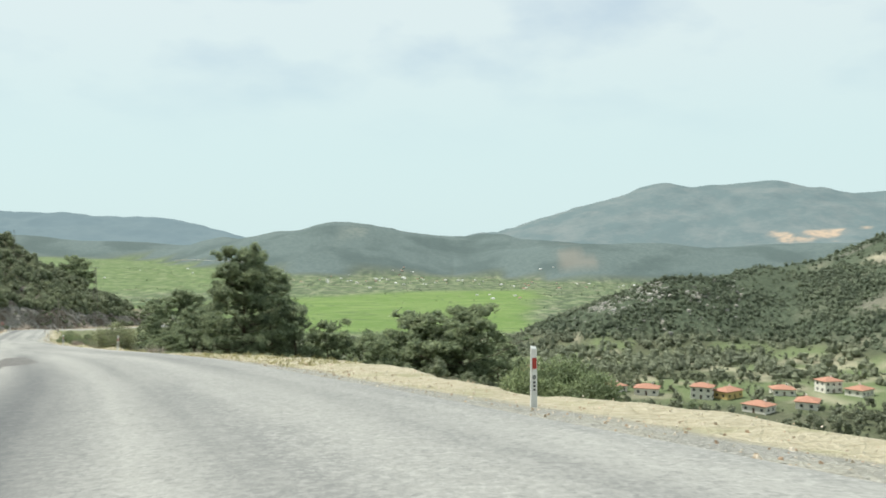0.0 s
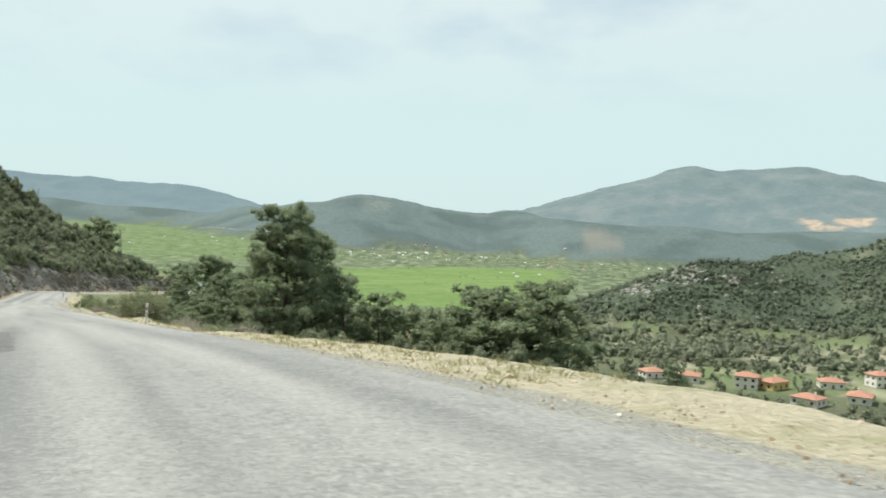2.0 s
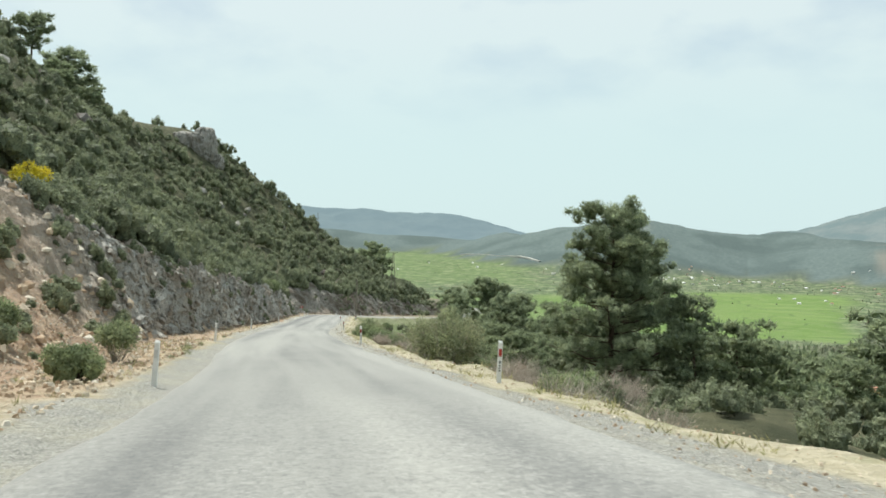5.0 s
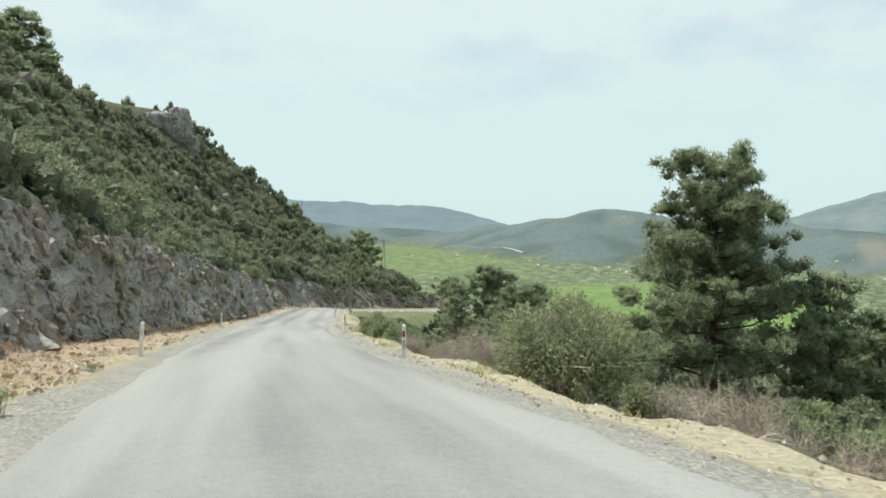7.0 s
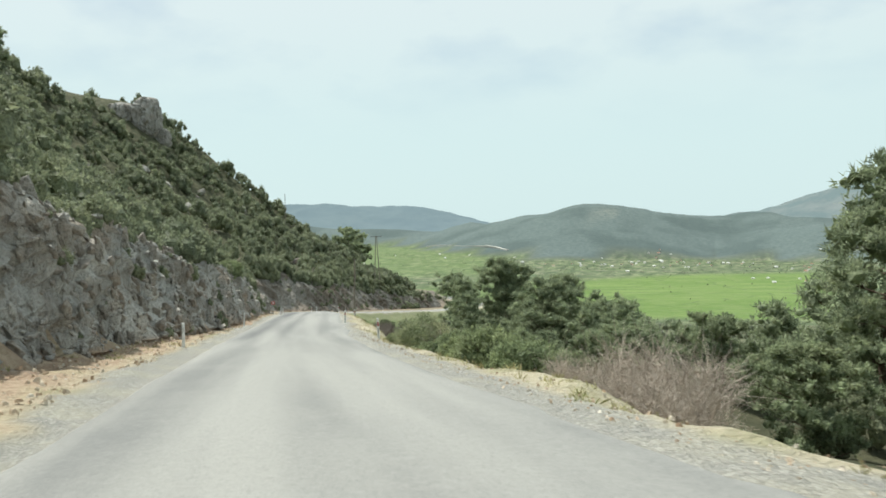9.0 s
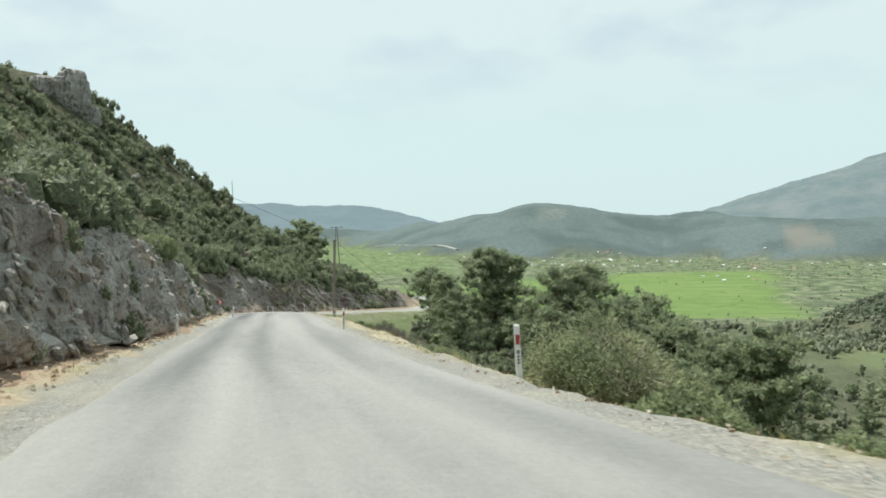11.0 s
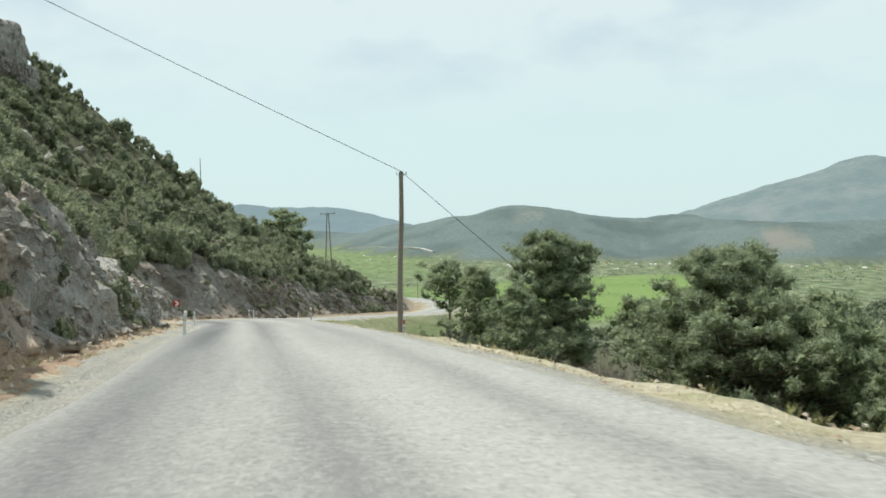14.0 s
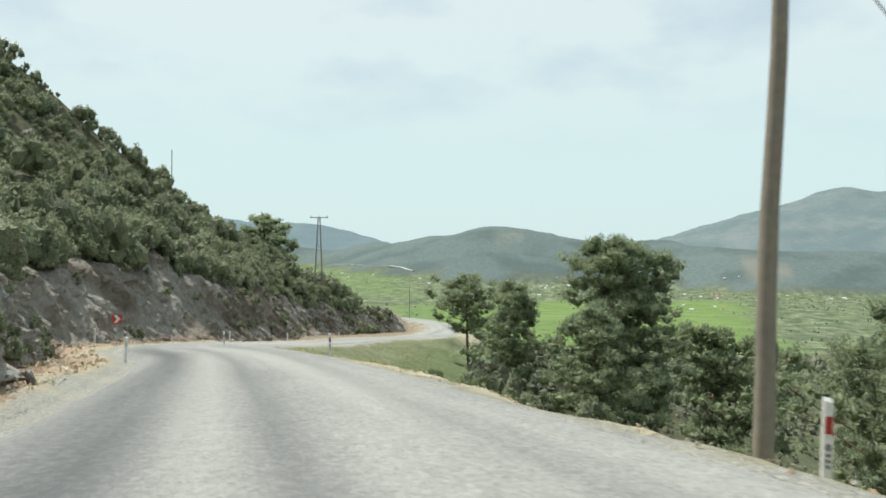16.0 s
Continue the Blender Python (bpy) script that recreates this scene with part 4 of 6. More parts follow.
def build_cut():
    run = np.arange(6.0, 352.0, 0.3)
    i = np.searchsorted(RUN - RUN0, run)
    w = (run - (RUN[i - 1] - RUN0)) / np.maximum(RUN[i] - RUN[i - 1], 1e-6)
    line = LINE[i - 1] + (LINE[i] - LINE[i - 1]) * w[:, None]
    tan = TAN[i - 1] + (TAN[i] - TAN[i - 1]) * w[:, None]
    guess = line[:, 3] + 3.5
    n1 = fbm((line[:, 0] - tan[:, 1] * guess) / 9, (line[:, 1] + tan[:, 0] * guess) / 9, 4, 3)
    verge, tall, lean = cut_shape(run, n1)
    rise = np.linspace(-0.12, 1.12, 30)[None, :] * (tall * lean)[:, None]
    ones = np.ones((len(run), 1))
    reach = np.hstack([ones * np.array([[-1.6, -1.1, -0.7, -0.4]]), rise, (1.12 * tall * lean)[:, None] + np.array([[0.35, 0.8, 1.4]])]) + verge[:, None]
    d = reach + line[:, 3][:, None]
    x = line[:, 0][:, None] - tan[:, 1][:, None] * d
    y = line[:, 1][:, None] + tan[:, 0][:, None] * d
    z, cov = ground_parts(x, y)
    z = z.reshape(x.shape)
    k = x.shape[1]
    col = np.arange(k)[None, :] * ones
    face = sstep(3.0, 6.0, col) * (1 - sstep(k - 5.0, k - 2.0, col))
    s2 = np.repeat(run[:, None], k, 1)
    # tilted strata and fractures at three sizes, none of them square
    a, b = s2 + z * 0.55, z - s2 * 0.3
    wob = 0.5 * fbm(s2 / 1.3, z / 1.3, 3, 43)
    ribs = np.abs(fbm(a / 1.5 + wob, b / 3.4, 3, 13)) * 1.5 + np.abs(fbm(a / 0.5 + wob, b / 1.1, 2, 19)) * 0.5
    slabs = hash2(np.floor(a / 0.8 + 2.2 * wob), np.floor(b / 0.7 + 2.2 * wob), 5) * 0.22
    crumb = 0.3 * fbm(s2 / 0.45, z / 0.4, 2, 17)
    hard = 0.35 + 0.65 * sstep(76, 88, s2)
    push = (ribs * hard + slabs * hard + crumb - 0.25) * face
    x = x + tan[:, 1][:, None] * push
    y = y - tan[:, 0][:, None] * push
    z = z + 0.04 + 0.12 * crumb * face
    z[:, 0] -= 0.35
    z[:, -1] -= 0.5
    n = len(run)
    q = np.arange(n * k).reshape(n, k)
    quads = np.stack([q[:-1, :-1], q[1:, :-1], q[1:, 1:], q[:-1, 1:]], -1).reshape(-1, 4)
    me = quick_mesh("rock_cut", np.stack([x.ravel(), y.ravel(), z.ravel()], -1), quads, M_CUT)
    foot = (1 - sstep(3.5, 8.5, col + 5 * fbm(s2 / 1.7, z / 1.7, 2, 23))) * 1.0
    earth = np.maximum(foot, (1 - sstep(70, 90, s2)) * 0.95 + 0.5 * sstep(0.12, 0.34, fbm(s2 / 6, z / 4, 3, 25)))
    set_attr(me, "earth", np.clip(earth, 0, 1))
    CUT_FACE.append((x[:, 6:-3], y[:, 6:-3], z[:, 6:-3], s2[:, 6:-3], np.repeat(tan[:, None, :], k - 9, 1)))
    set_attr(me, "pale", sstep(0.06, 0.22, fbm(a / 2.2 + wob, b / 3.0, 3, 27)) * sstep(80, 92, s2) * (1 - 0.6 * sstep(118, 160, s2)) * face + 0.9 * sstep(146, 158, s2) * (1 - sstep(192, 202, s2)) * sstep(k - 13.0, k - 6.0, col + 9 * fbm(s2 / 1.6, z / 1.6, 2, 35)))
    # grows towards the far cut: darker earth plus painted-in shade
    set_attr(me, "dark", 0.34 * sstep(118, 150, s2) * (1 - sstep(190, 212, s2)) * sstep(-0.15, 0.2, fbm(s2 / 3, z / 2, 3, 39)) + sstep(190, 212, s2) * (0.6 + 0.4 * sstep(-0.1, 0.2, fbm(s2 / 4, z / 3, 3, 29))))
    return tagged(new("rock_cut", me), "rough dark limestone road cut with red earth at its foot", "rock face", kind="structure")


build_cut()


# ---- plants ----
def random_axes(n, r, up=0.0):
    """Random leaf directions and a side direction for each."""
    d = r.normal(size=(n, 3))
    d[:, 2] += up
    d /= np.linalg.norm(d, axis=1)[:, None]
    k = r.normal(size=(n, 3))
    side = np.cross(d, k)
    side /= np.maximum(np.linalg.norm(side, axis=1), 1e-6)[:, None]
    return d, side


def leaves(centres, length, width, r, up=0.3, outward=None):
    """A pointed four-cornered leaf at each centre."""
    n = len(centres)
    d, side = random_axes(n, r, up)
    if outward is not None:
        out = outward / np.maximum(np.linalg.norm(outward, axis=1), 1e-6)[:, None]
        d = d - (d * out).sum(1)[:, None] * out
        d = d + 0.55 * out + r.normal(size=(n, 3)) * 0.22
        d /= np.linalg.norm(d, axis=1)[:, None]
        side = np.cross(d, out + r.normal(size=(n, 3)) * 0.4)
        side /= np.maximum(np.linalg.norm(side, axis=1), 1e-6)[:, None]
    ln = length * r.uniform(0.65, 1.35, (n, 1))
    wd = width * r.uniform(0.7, 1.3, (n, 1))
    droop = np.array([0, 0, -0.12]) * ln
    v = np.stack([centres, centres + d * ln * 0.5 + side * wd, centres + d * ln + droop, centres + d * ln * 0.5 - side * wd], 1)
    f = np.arange(4 * n).reshape(n, 4)
    return v.reshape(-1, 3), f


def ico_shape(level):
    b = bmesh.new()
    bmesh.ops.create_icosphere(b, subdivisions=level, radius=1.0)
    b.verts.ensure_lookup_table()
    v = np.array([q.co[:] for q in b.verts])
    f = np.array([[q.index for q in w.verts] for w in b.faces])
    b.free()
    return v, f


ICO = {1: ico_shape(1), 2: ico_shape(2), 3: ico_shape(3)}


def ico():
    return ICO[1]


def lump(centre, radii, r, rough=0.25, level=1):
    """A crumpled lump as quads with a doubled corner, to be joined with leaves."""
    v, f = ICO[level]
    k = 1 + rough * r.uniform(-1, 1, (len(v), 1))
    return v * k * np.array(radii) + np.array(centre), np.concatenate([f, f[:, 2:3]], 1)


def tri_split(f):
    """Quads to triangles, dropping doubled corners."""
    a, b = f[:, [0, 1, 2]], f[:, [0, 2, 3]]
    return np.concatenate([a, b[b[:, 1] != b[:, 2]]])


def stack(pieces):
    vs, fs, o = [], [], 0
    for v, f in pieces:
        vs.append(v)
        fs.append(np.asarray(f) + o)
        o += len(v)
    return np.concatenate(vs), np.concatenate(fs)


def sprays(centres, length, width, outward, r, lift=0.25):
    """A slim three-cornered leaf spray at each centre, lying over the form that outward describes."""
    n = len(centres)
    out = outward / np.maximum(np.linalg.norm(outward, axis=1), 1e-6)[:, None]
    d = r.normal(size=(n, 3))
    d -= (d * out).sum(1)[:, None] * out
    d /= np.maximum(np.linalg.norm(d, axis=1), 1e-6)[:, None]
    d = d + 0.75 * out + np.array([0, 0, lift]) + r.normal(size=(n, 3)) * 0.2
    d /= np.linalg.norm(d, axis=1)[:, None]
    side = np.cross(d, out + r.normal(size=(n, 3)) * 0.45)
    side /= np.maximum(np.linalg.norm(side, axis=1), 1e-6)[:, None]
    ln = length * r.uniform(0.6, 1.4, (n, 1))
    wd = width * r.uniform(0.7, 1.3, (n, 1))
    v = np.stack([centres - side * wd, centres + side * wd, centres + d * ln], 1)
    return v.reshape(-1, 3), np.arange(3 * n).reshape(n, 3)


def heart(centre, radii, r, rough=0.3, level=1):
    v, f = ICO[level]
    return v * (1 + rough * r.uniform(-1, 1, (len(v), 1))) * np.array(radii) + np.array(centre), f


def shrub_shape(seed, size, height, count, leaf, width, lobes=6, core=0.55, level=1, bare=0.0):
    """A shrub of several upright rounded lobes: crumpled hearts with leaf sprays all over them."""
    r = np.random.RandomState(seed)
    pieces = []
    per = max(4, count // lobes)
    for k in range(lobes):
        a = 2 * math.pi * (k + r.uniform(-0.3, 0.3)) / lobes
        q = 0.0 if k == 0 else r.uniform(0.32, 0.62)
        h = height * (r.uniform(0.55, 0.68) if k == 0 else r.uniform(0.26, 0.52))
        h = h + bare * (height - h)
        rad = np.array([1, 1, 1.15]) * size * r.uniform(0.32, 0.5)
        rad[2] = min(rad[2] * 1.1, height - h)
        c = np.array([math.cos(a) * q * size, math.sin(a) * q * size, h])
        pieces.append(heart(c, rad * core, r, 0.3 if level < 3 else 0.2, level))
        d = r.normal(size=(per, 3))
        d[:, 2] = np.where(r.uniform(size=per) < 0.8, np.abs(d[:, 2]), d[:, 2])
        d /= np.linalg.norm(d, axis=1)[:, None]
        # sprays gather in knots, with thin places between them
        knots = d[r.randint(per, size=max(5, per // 9))]
        d = d * 0.55 + knots[r.randint(len(knots), size=per)] * 0.6
        d /= np.linalg.norm(d, axis=1)[:, None]
        pts = c + d * rad * r.uniform(0.5, 1.0, (per, 1))
        pts[:, 2] = np.maximum(pts[:, 2], 0.02)
        pieces.append(sprays(pts, leaf, width, d, r))
    return stack(pieces)


def scatter(name, protos, places, label, category, mat):
    """Many plants or stones joined into one mesh. places: x, y, z, scale, turn."""
    vs, fs, o = [], [], 0
    r = np.random.RandomState(len(places))
    for x, y, z, k, w in places:
        v, f = protos[r.randint(len(protos))]
        c, s = math.cos(w), math.sin(w)
        kz = k * r.uniform(0.85, 1.2)
        q = np.stack([(v[:, 0] * c - v[:, 1] * s) * k + x, (v[:, 0] * s + v[:, 1] * c) * k + y, v[:, 2] * kz + z], 1)
        vs.append(q)
        fs.append(f + o)
        o += len(v)
    v, f = np.concatenate(vs), tri_split(np.concatenate(fs)) if fs[0].shape[1] == 4 else np.concatenate(fs)
    return tagged(new(name, quick_mesh(name, v, f, mat)), label, category, kind="stuff")


def jitter_places(x0, x1, y0, y1, step, r):
    xs, ys = np.meshgrid(np.arange(x0, x1, step), np.arange(y0, y1, step))
    xs = xs + r.uniform(-0.5, 0.5, xs.shape) * step
    ys = ys + r.uniform(-0.5, 0.5, ys.shape) * step
    return xs.ravel(), ys.ravel()


# distance of a place from the stretch of road that is driven
DRIVEN = LINE[(RUN - RUN0 > -6) & (RUN - RUN0 < 172)]


def from_drive(x, y):
    return np.sqrt(((x[:, None] - DRIVEN[None, ::2, 0]) ** 2 + (y[:, None] - DRIVEN[None, ::2, 1]) ** 2).min(1))


def side_of_road(x, y):
    s, c, zr, hw = road_field(x, y)
    return s - RUN0, -c - hw, c - hw


r_hill = np.random.RandomState(21)
fine_shrubs = [shrub_shape(k, 1.0, 1.5, 560, 0.115, 0.046, 7, 0.72) for k in range(6)]
coarse_shrubs = [shrub_shape(20 + k, 1.0, 1.75, 190, 0.14, 0.07, 4, 0.76) for k in range(7)]

# maquis on the hillside above the cut
hx, hy = jitter_places(-290, 0, -25, 420, 2.0, r_hill)
hs, hl, _ = side_of_road(hx, hy)
hup = ground_parts(hx, hy)[1]["up"]
hz = ground_z(hx, hy)
keep = (hup > 0.5) & (hl < 128) & (hy > -12) & ((hz < 34.8) | (r_hill.uniform(size=len(hx)) < 0.08)) & (hs < 420)
hx, hy, hs, hl = hx[keep], hy[keep], hs[keep], hl[keep]
hd = from_drive(hx, hy)
dens = 0.92 - 0.5 * sstep(0.12, 0.4, fbm(hx / 17, hy / 17, 3, 47))
dens = np.where((hs < 84) & (hl < 12.5), dens * 0.22, dens)
dens = np.where((np.hypot(hx + 49.4, hy - 67.0) < 2.6) | (np.hypot(hx + 46.6, hy - 63.6) < 3.2), 0, dens)
dens = np.where((np.hypot(hx + 194.5, hy - 281.5) < 10) | ((np.hypot(hx + 200, hy - 278) < 26) & (ground_z(hx, hy) > 33.0)), 0.06, dens)
keep = r_hill.uniform(size=len(hx)) < dens * np.where(hd > 45, 0.55, 0.78)
hx, hy, hs, hl, hd = hx[keep], hy[keep], hs[keep], hl[keep], hd[keep]
hz = ground_z(hx, hy) - 0.15
hk = (0.75 + 1.35 * r_hill.uniform(0, 1, len(hx)) ** 2.0) * (1 + 0.4 * (hd > 45)) * (1 + 0.5 * fbm(hx / 14, hy / 14, 2, 19))
hk = hk * np.where((hs > 150) & (hs < 198) & (hl < 9.5), 0.5, 1.0)
hk = hk * (1 + 0.75 * (hl < 22) * (hs > 62) * (hs < 150) * r_hill.uniform(0.2, 1, len(hx)))
hk = np.where(hd < 26, np.minimum(hk, 2.0), np.minimum(hk, 3.6))
places = np.stack([hx, hy, hz, hk, r_hill.uniform(0, 6.28, len(hx))], 1)
near_hill = hd < 37
scatter("hillside_shrubs", fine_shrubs, places[near_hill], "dense dark green evergreen scrub on the slope above the road", "shrubs", M_MAQUIS)
scatter("upper_hillside_shrubs", coarse_shrubs, places[~near_hill], "dense dark green evergreen scrub over the high hillside", "shrubs", M_MAQUIS)

# scrub below the road
r_low = np.random.RandomState(22)
lx, ly = jitter_places(-105, 110, 0, 400, 3.1, r_low)
ls, _, lr = side_of_road(lx, ly)
keep = (lr > 4.6) & (lr < 120) & (r_low.uniform(size=len(lx)) < 0.66 - 0.35 * sstep(-0.05, 0.3, fbm(lx / 21, ly / 21, 3, 53))) & (np.hypot(lx - 2, ly) > 22)
keep &= ~((ls > 192) & (ls < 330) & (lr < 12))
keep &= ~((ls < 58) & (lr < 22)) | ((ls > 36) & (ls < 58) & (lr > 5.8) & (lr < 15))
to_x, to_y = lx + 77.6, ly - 149
opening = (np.abs(np.degrees(np.arctan2(to_x, to_y)) - 8.5) < 6.0) & (np.hypot(to_x, to_y) < 230) & (to_y > 0)
lk_open = np.where(opening, 0.45, 1.0)
keep &= ~(opening & (np.hypot(to_x, to_y) < 14))
keep &= ~((ls > 74) & (ls < 122) & (lr < 13))
keep &= (lr < 50) | (r_low.uniform(size=len(lx)) < 0.4)
lx, ly, ls, lr, lk_open = lx[keep], ly[keep], ls[keep], lr[keep], lk_open[keep]
lz = ground_z(lx, ly) - 0.15
ld = from_drive(lx, ly)
lk = r_low.uniform(0.7, 1.35, len(lx)) * np.where(lr < 9, 0.8, 1.0) * lk_open
places = np.stack([lx, ly, lz, lk, r_low.uniform(0, 6.28, len(lx))], 1)
near_low = ld < 26
far_low = (ld > 75) | ((ls < 58) & (lr > 22))
scatter("slope_scrub", fine_shrubs, places[near_low], "green scrub on the slope falling away beside the road", "shrubs", M_MAQUIS)
scatter("lower_slope_scrub", coarse_shrubs, places[~near_low & ~far_low], "green scrub further down the slope", "shrubs", M_MAQUIS)
FAR_LOW = places[far_low]

# houses of the village: x, y, turn
VILLAGE = [(73.2, 349.3, 15), (85.7, 342, -20), (105.8, 331.7, -28), (116.3, 332.4, 35), (141, 338, -10), (139, 310, 60), (163, 344, 12), (118, 304, -50), (42.5, 395.6, 20), (-34, 432, 15), (172, 336, 35)]

# woods, orchards and hedges of the valley and the spur
r_val = np.random.RandomState(23)
crown_protos = []
for k in range(5):
    r = np.random.RandomState(60 + k)
    pcs = [lump((0, 0, 0.85), (0.75, 0.75, 0.85), r, 0.4)]
    d = r.normal(size=(4, 3))
    d[:, 2] = np.abs(d[:, 2])
    d /= np.linalg.norm(d, axis=1)[:, None]
    pcs.append(leaves(np.array([0, 0, 0.95]) + d * 0.6, 0.7, 0.28, r, 0.4, d))
    crown_protos.append(stack(pcs))


grove_protos = [shrub_shape(70 + k, 1.0, 1.9, 34, 0.42, 0.16, 2, 0.75) for k in range(6)]


def polar_places(count, az0, az1, r0, r1, r):
    a, d = np.radians(r.uniform(az0, az1, count)), np.sqrt(r.uniform(r0**2, r1**2, count))
    return -np.sin(a) * d, np.cos(a) * d


vx, vy = polar_places(15000, -42, -4, 450, 690, r_val)
vx2, vy2 = polar_places(3600, -44, -3, 690, 900, r_val)
vx, vy = np.concatenate([vx, vx2]), np.concatenate([vy, vy2])
_, cov = ground_parts(vx, vy)
ok = (cov["spur"] > 0.4) & (cov["bare"] < 0.35) & (r_val.uniform(size=len(vx)) > 0.55 * cov["rock"])
vx, vy = vx[ok], vy[ok]
vz = ground_z(vx, vy)
scatter("spur_scrub", crown_protos, np.stack([vx, vy, vz - 0.4, np.where(vx > 0.47 * vy, 1.05, 0.72) + 1.5 * r_val.uniform(0, 1, len(vx)) ** 3, r_val.uniform(0, 6, len(vx))], 1), "grey-green scrub and pines on the rocky spur", "shrubs", M_SPUR)
scatter("distant_scrub", crown_protos, FAR_LOW * np.array([1, 1, 1, 1.15, 1]), "green scrub far down the slope", "shrubs", M_WOODLAND)
vx, vy = polar_places(8600, -44, -3, 290, 590, r_val)
vx2, vy2 = polar_places(500, -2, 9, 330, 640, r_val)
vx, vy = np.concatenate([vx, vx2]), np.concatenate([vy, vy2])
_, cov = ground_parts(vx, vy)
ok = (cov["spur"] < 0.6) & (fbm(vx / 30, vy / 30, 3, 8) > -0.22) & (r_val.uniform(size=len(vx)) > 0.93 * cov["meadow"])
# yards and gardens in front of the houses stay open
for hx_, hy_, _ in VILLAGE:
    far_ = math.hypot(hx_, hy_)
    ahead = ((vx - hx_) * hx_ + (vy - hy_) * hy_) / far_
    aside = ((vx - hx_) * hy_ - (vy - hy_) * hx_) / far_
    ok &= ~((np.abs(aside) < 8) & (ahead > -30) & (ahead < 6))
vx, vy = vx[ok], vy[ok]
vz = ground_z(vx, vy)
grove = np.stack([vx, vy, vz - 0.3, 0.8 + 2.3 * r_val.uniform(0, 1, len(vx)) ** 2.2, r_val.uniform(0, 6, len(vx))], 1)
close = np.hypot(vx, vy) < 400
scatter("village_trees", grove_protos, grove[close], "olive and fruit trees between the village houses", "trees", M_GROVE)
scatter("village_orchard", crown_protos, grove[~close], "grey-green olive trees behind the village", "trees", M_GROVE)
vx, vy = polar_places(21000, -24, 30, 560, 2400, r_val)
_, cov = ground_parts(vx, vy)
ok = (cov["field"] > 0.5) & (r_val.uniform(size=len(vx)) < 0.45 - 0.42 * cov["cereal"]) & (fbm(vx / 130, vy / 60, 3, 9) > -0.05)
vx, vy = vx[ok], vy[ok]
vz = ground_z(vx, vy)
scatter("valley_trees", crown_protos, np.stack([vx, vy, vz - 0.4, 0.5 + 1.0 * r_val.uniform(0, 1, len(vx)) ** 2, r_val.uniform(0, 6, len(vx))], 1), "scattered trees and hedges between the valley fields", "trees", M_WOODLAND)


# ---- trees ----
def tree_meshes(seed, height, spread, low, style, boughs, per, blade, puff=0.052):
    """Trunk with boughs, and a crown of leaf or needle sprays gathered in puffs at the ends of the boughs.
    per: sprays in a puff of usual size; puff: its radius as a share of the height."""
    r = np.random.RandomState(seed)
    lean = r.uniform(-0.04, 0.04, 2) * height
    bend = np.cumsum(r.uniform(-0.013, 0.013, (9, 2)) * height, 0)
    line = [np.array([lean[0] * t + bend[i, 0], lean[1] * t + bend[i, 1], height * 0.97 * t - (0.4 if i == 0 else 0)]) for i, t in enumerate(np.linspace(0, 1, 9))]
    rad = [max(0.035, 0.018 * height * (1 - t) ** 0.8 + 0.02) for t in np.linspace(0, 1, 9)]
    wood = [tube(line, rad, 7)]
    puffs = []
    lobes = [r.uniform(0, 6.28) for _ in range(3)]
    for k in range(boughs):
        q = (k + r.uniform(0, 0.9)) / boughs
        t = low + (0.97 - low) * q
        i = min(int(t * 8), 7)
        base = line[i] + (line[i + 1] - line[i]) * (t * 8 - i)
        a = k * 2.4 + r.uniform(-0.5, 0.5)
        if style == "pine":
            form = float(np.interp(q, [0, 0.12, 0.35, 0.55, 0.75, 0.9, 1.0], [0.82, 1.0, 0.9, 0.7, 0.52, 0.4, 0.22]))
            rise = r.uniform(0.05, 0.4) + 0.5 * max(q - 0.4, 0)
        elif style == "dome":
            form = float(np.interp(q, [0, 0.12, 0.35, 0.6, 0.78, 0.9, 1.0], [0.85, 1.0, 0.98, 0.92, 0.82, 0.64, 0.35]))
            rise = r.uniform(0.0, 0.35)
        elif style == "oak":
            form = math.sqrt(max(0.08, 1 - ((q - 0.34) / 0.68) ** 2))
            rise = r.uniform(0.15, 0.5)
        else:
            form = math.sqrt(max(0.2, 1 - ((q - 0.45) / 0.62) ** 2))
            rise = r.uniform(0.2, 0.5)
        uneven = 0.84 + 0.24 * math.sin(2 * a + lobes[0] + 4 * q) + 0.2 * math.sin(3 * a + lobes[1] - 5 * q)
        reach = spread * form * uneven * r.uniform(0.72, 1.05)
        tip = base + np.array([math.cos(a) * reach, math.sin(a) * reach, rise * reach])
        knee = base * 0.45 + tip * 0.55 - np.array([0, 0, 0.08 * reach])
        tr = 0.3 * rad[i] + 0.012
        wood.append(tube([base, knee, tip], [tr, tr * 0.7, tr * 0.3], 5))
        size = puff * height * r.uniform(0.75, 1.2)
        side = np.array([-math.sin(a), math.cos(a), 0])
        puffs.append((tip, size))
        for w in range(r.randint(3, 6)):
            c = tip + (knee - tip) * r.uniform(0.0, 0.55) + side * r.normal() * (0.16 * reach + 0.5 * size) + np.array([0, 0, r.uniform(-0.2, 0.7) * size])
            wood.append(tube([knee * 0.4 + tip * 0.6, c], [tr * 0.4, 0.012], 4))
            puffs.append((c, size * r.uniform(0.65, 1.05)))
        if reach > 0.3 * spread:
            for w in (0.2, 0.4, 0.6):
                puffs.append((base + (tip - base) * w + side * r.normal() * 0.15 * reach, size * r.uniform(0.7, 0.95)))
    for w in range(4):
        puffs.append((line[-1] + r.normal(size=3) * np.array([0.035, 0.035, 0.02]) * height, puff * height * r.uniform(0.8, 1.0)))
    pieces = []
    slim = 0.2 if style == "oak" else 0.13
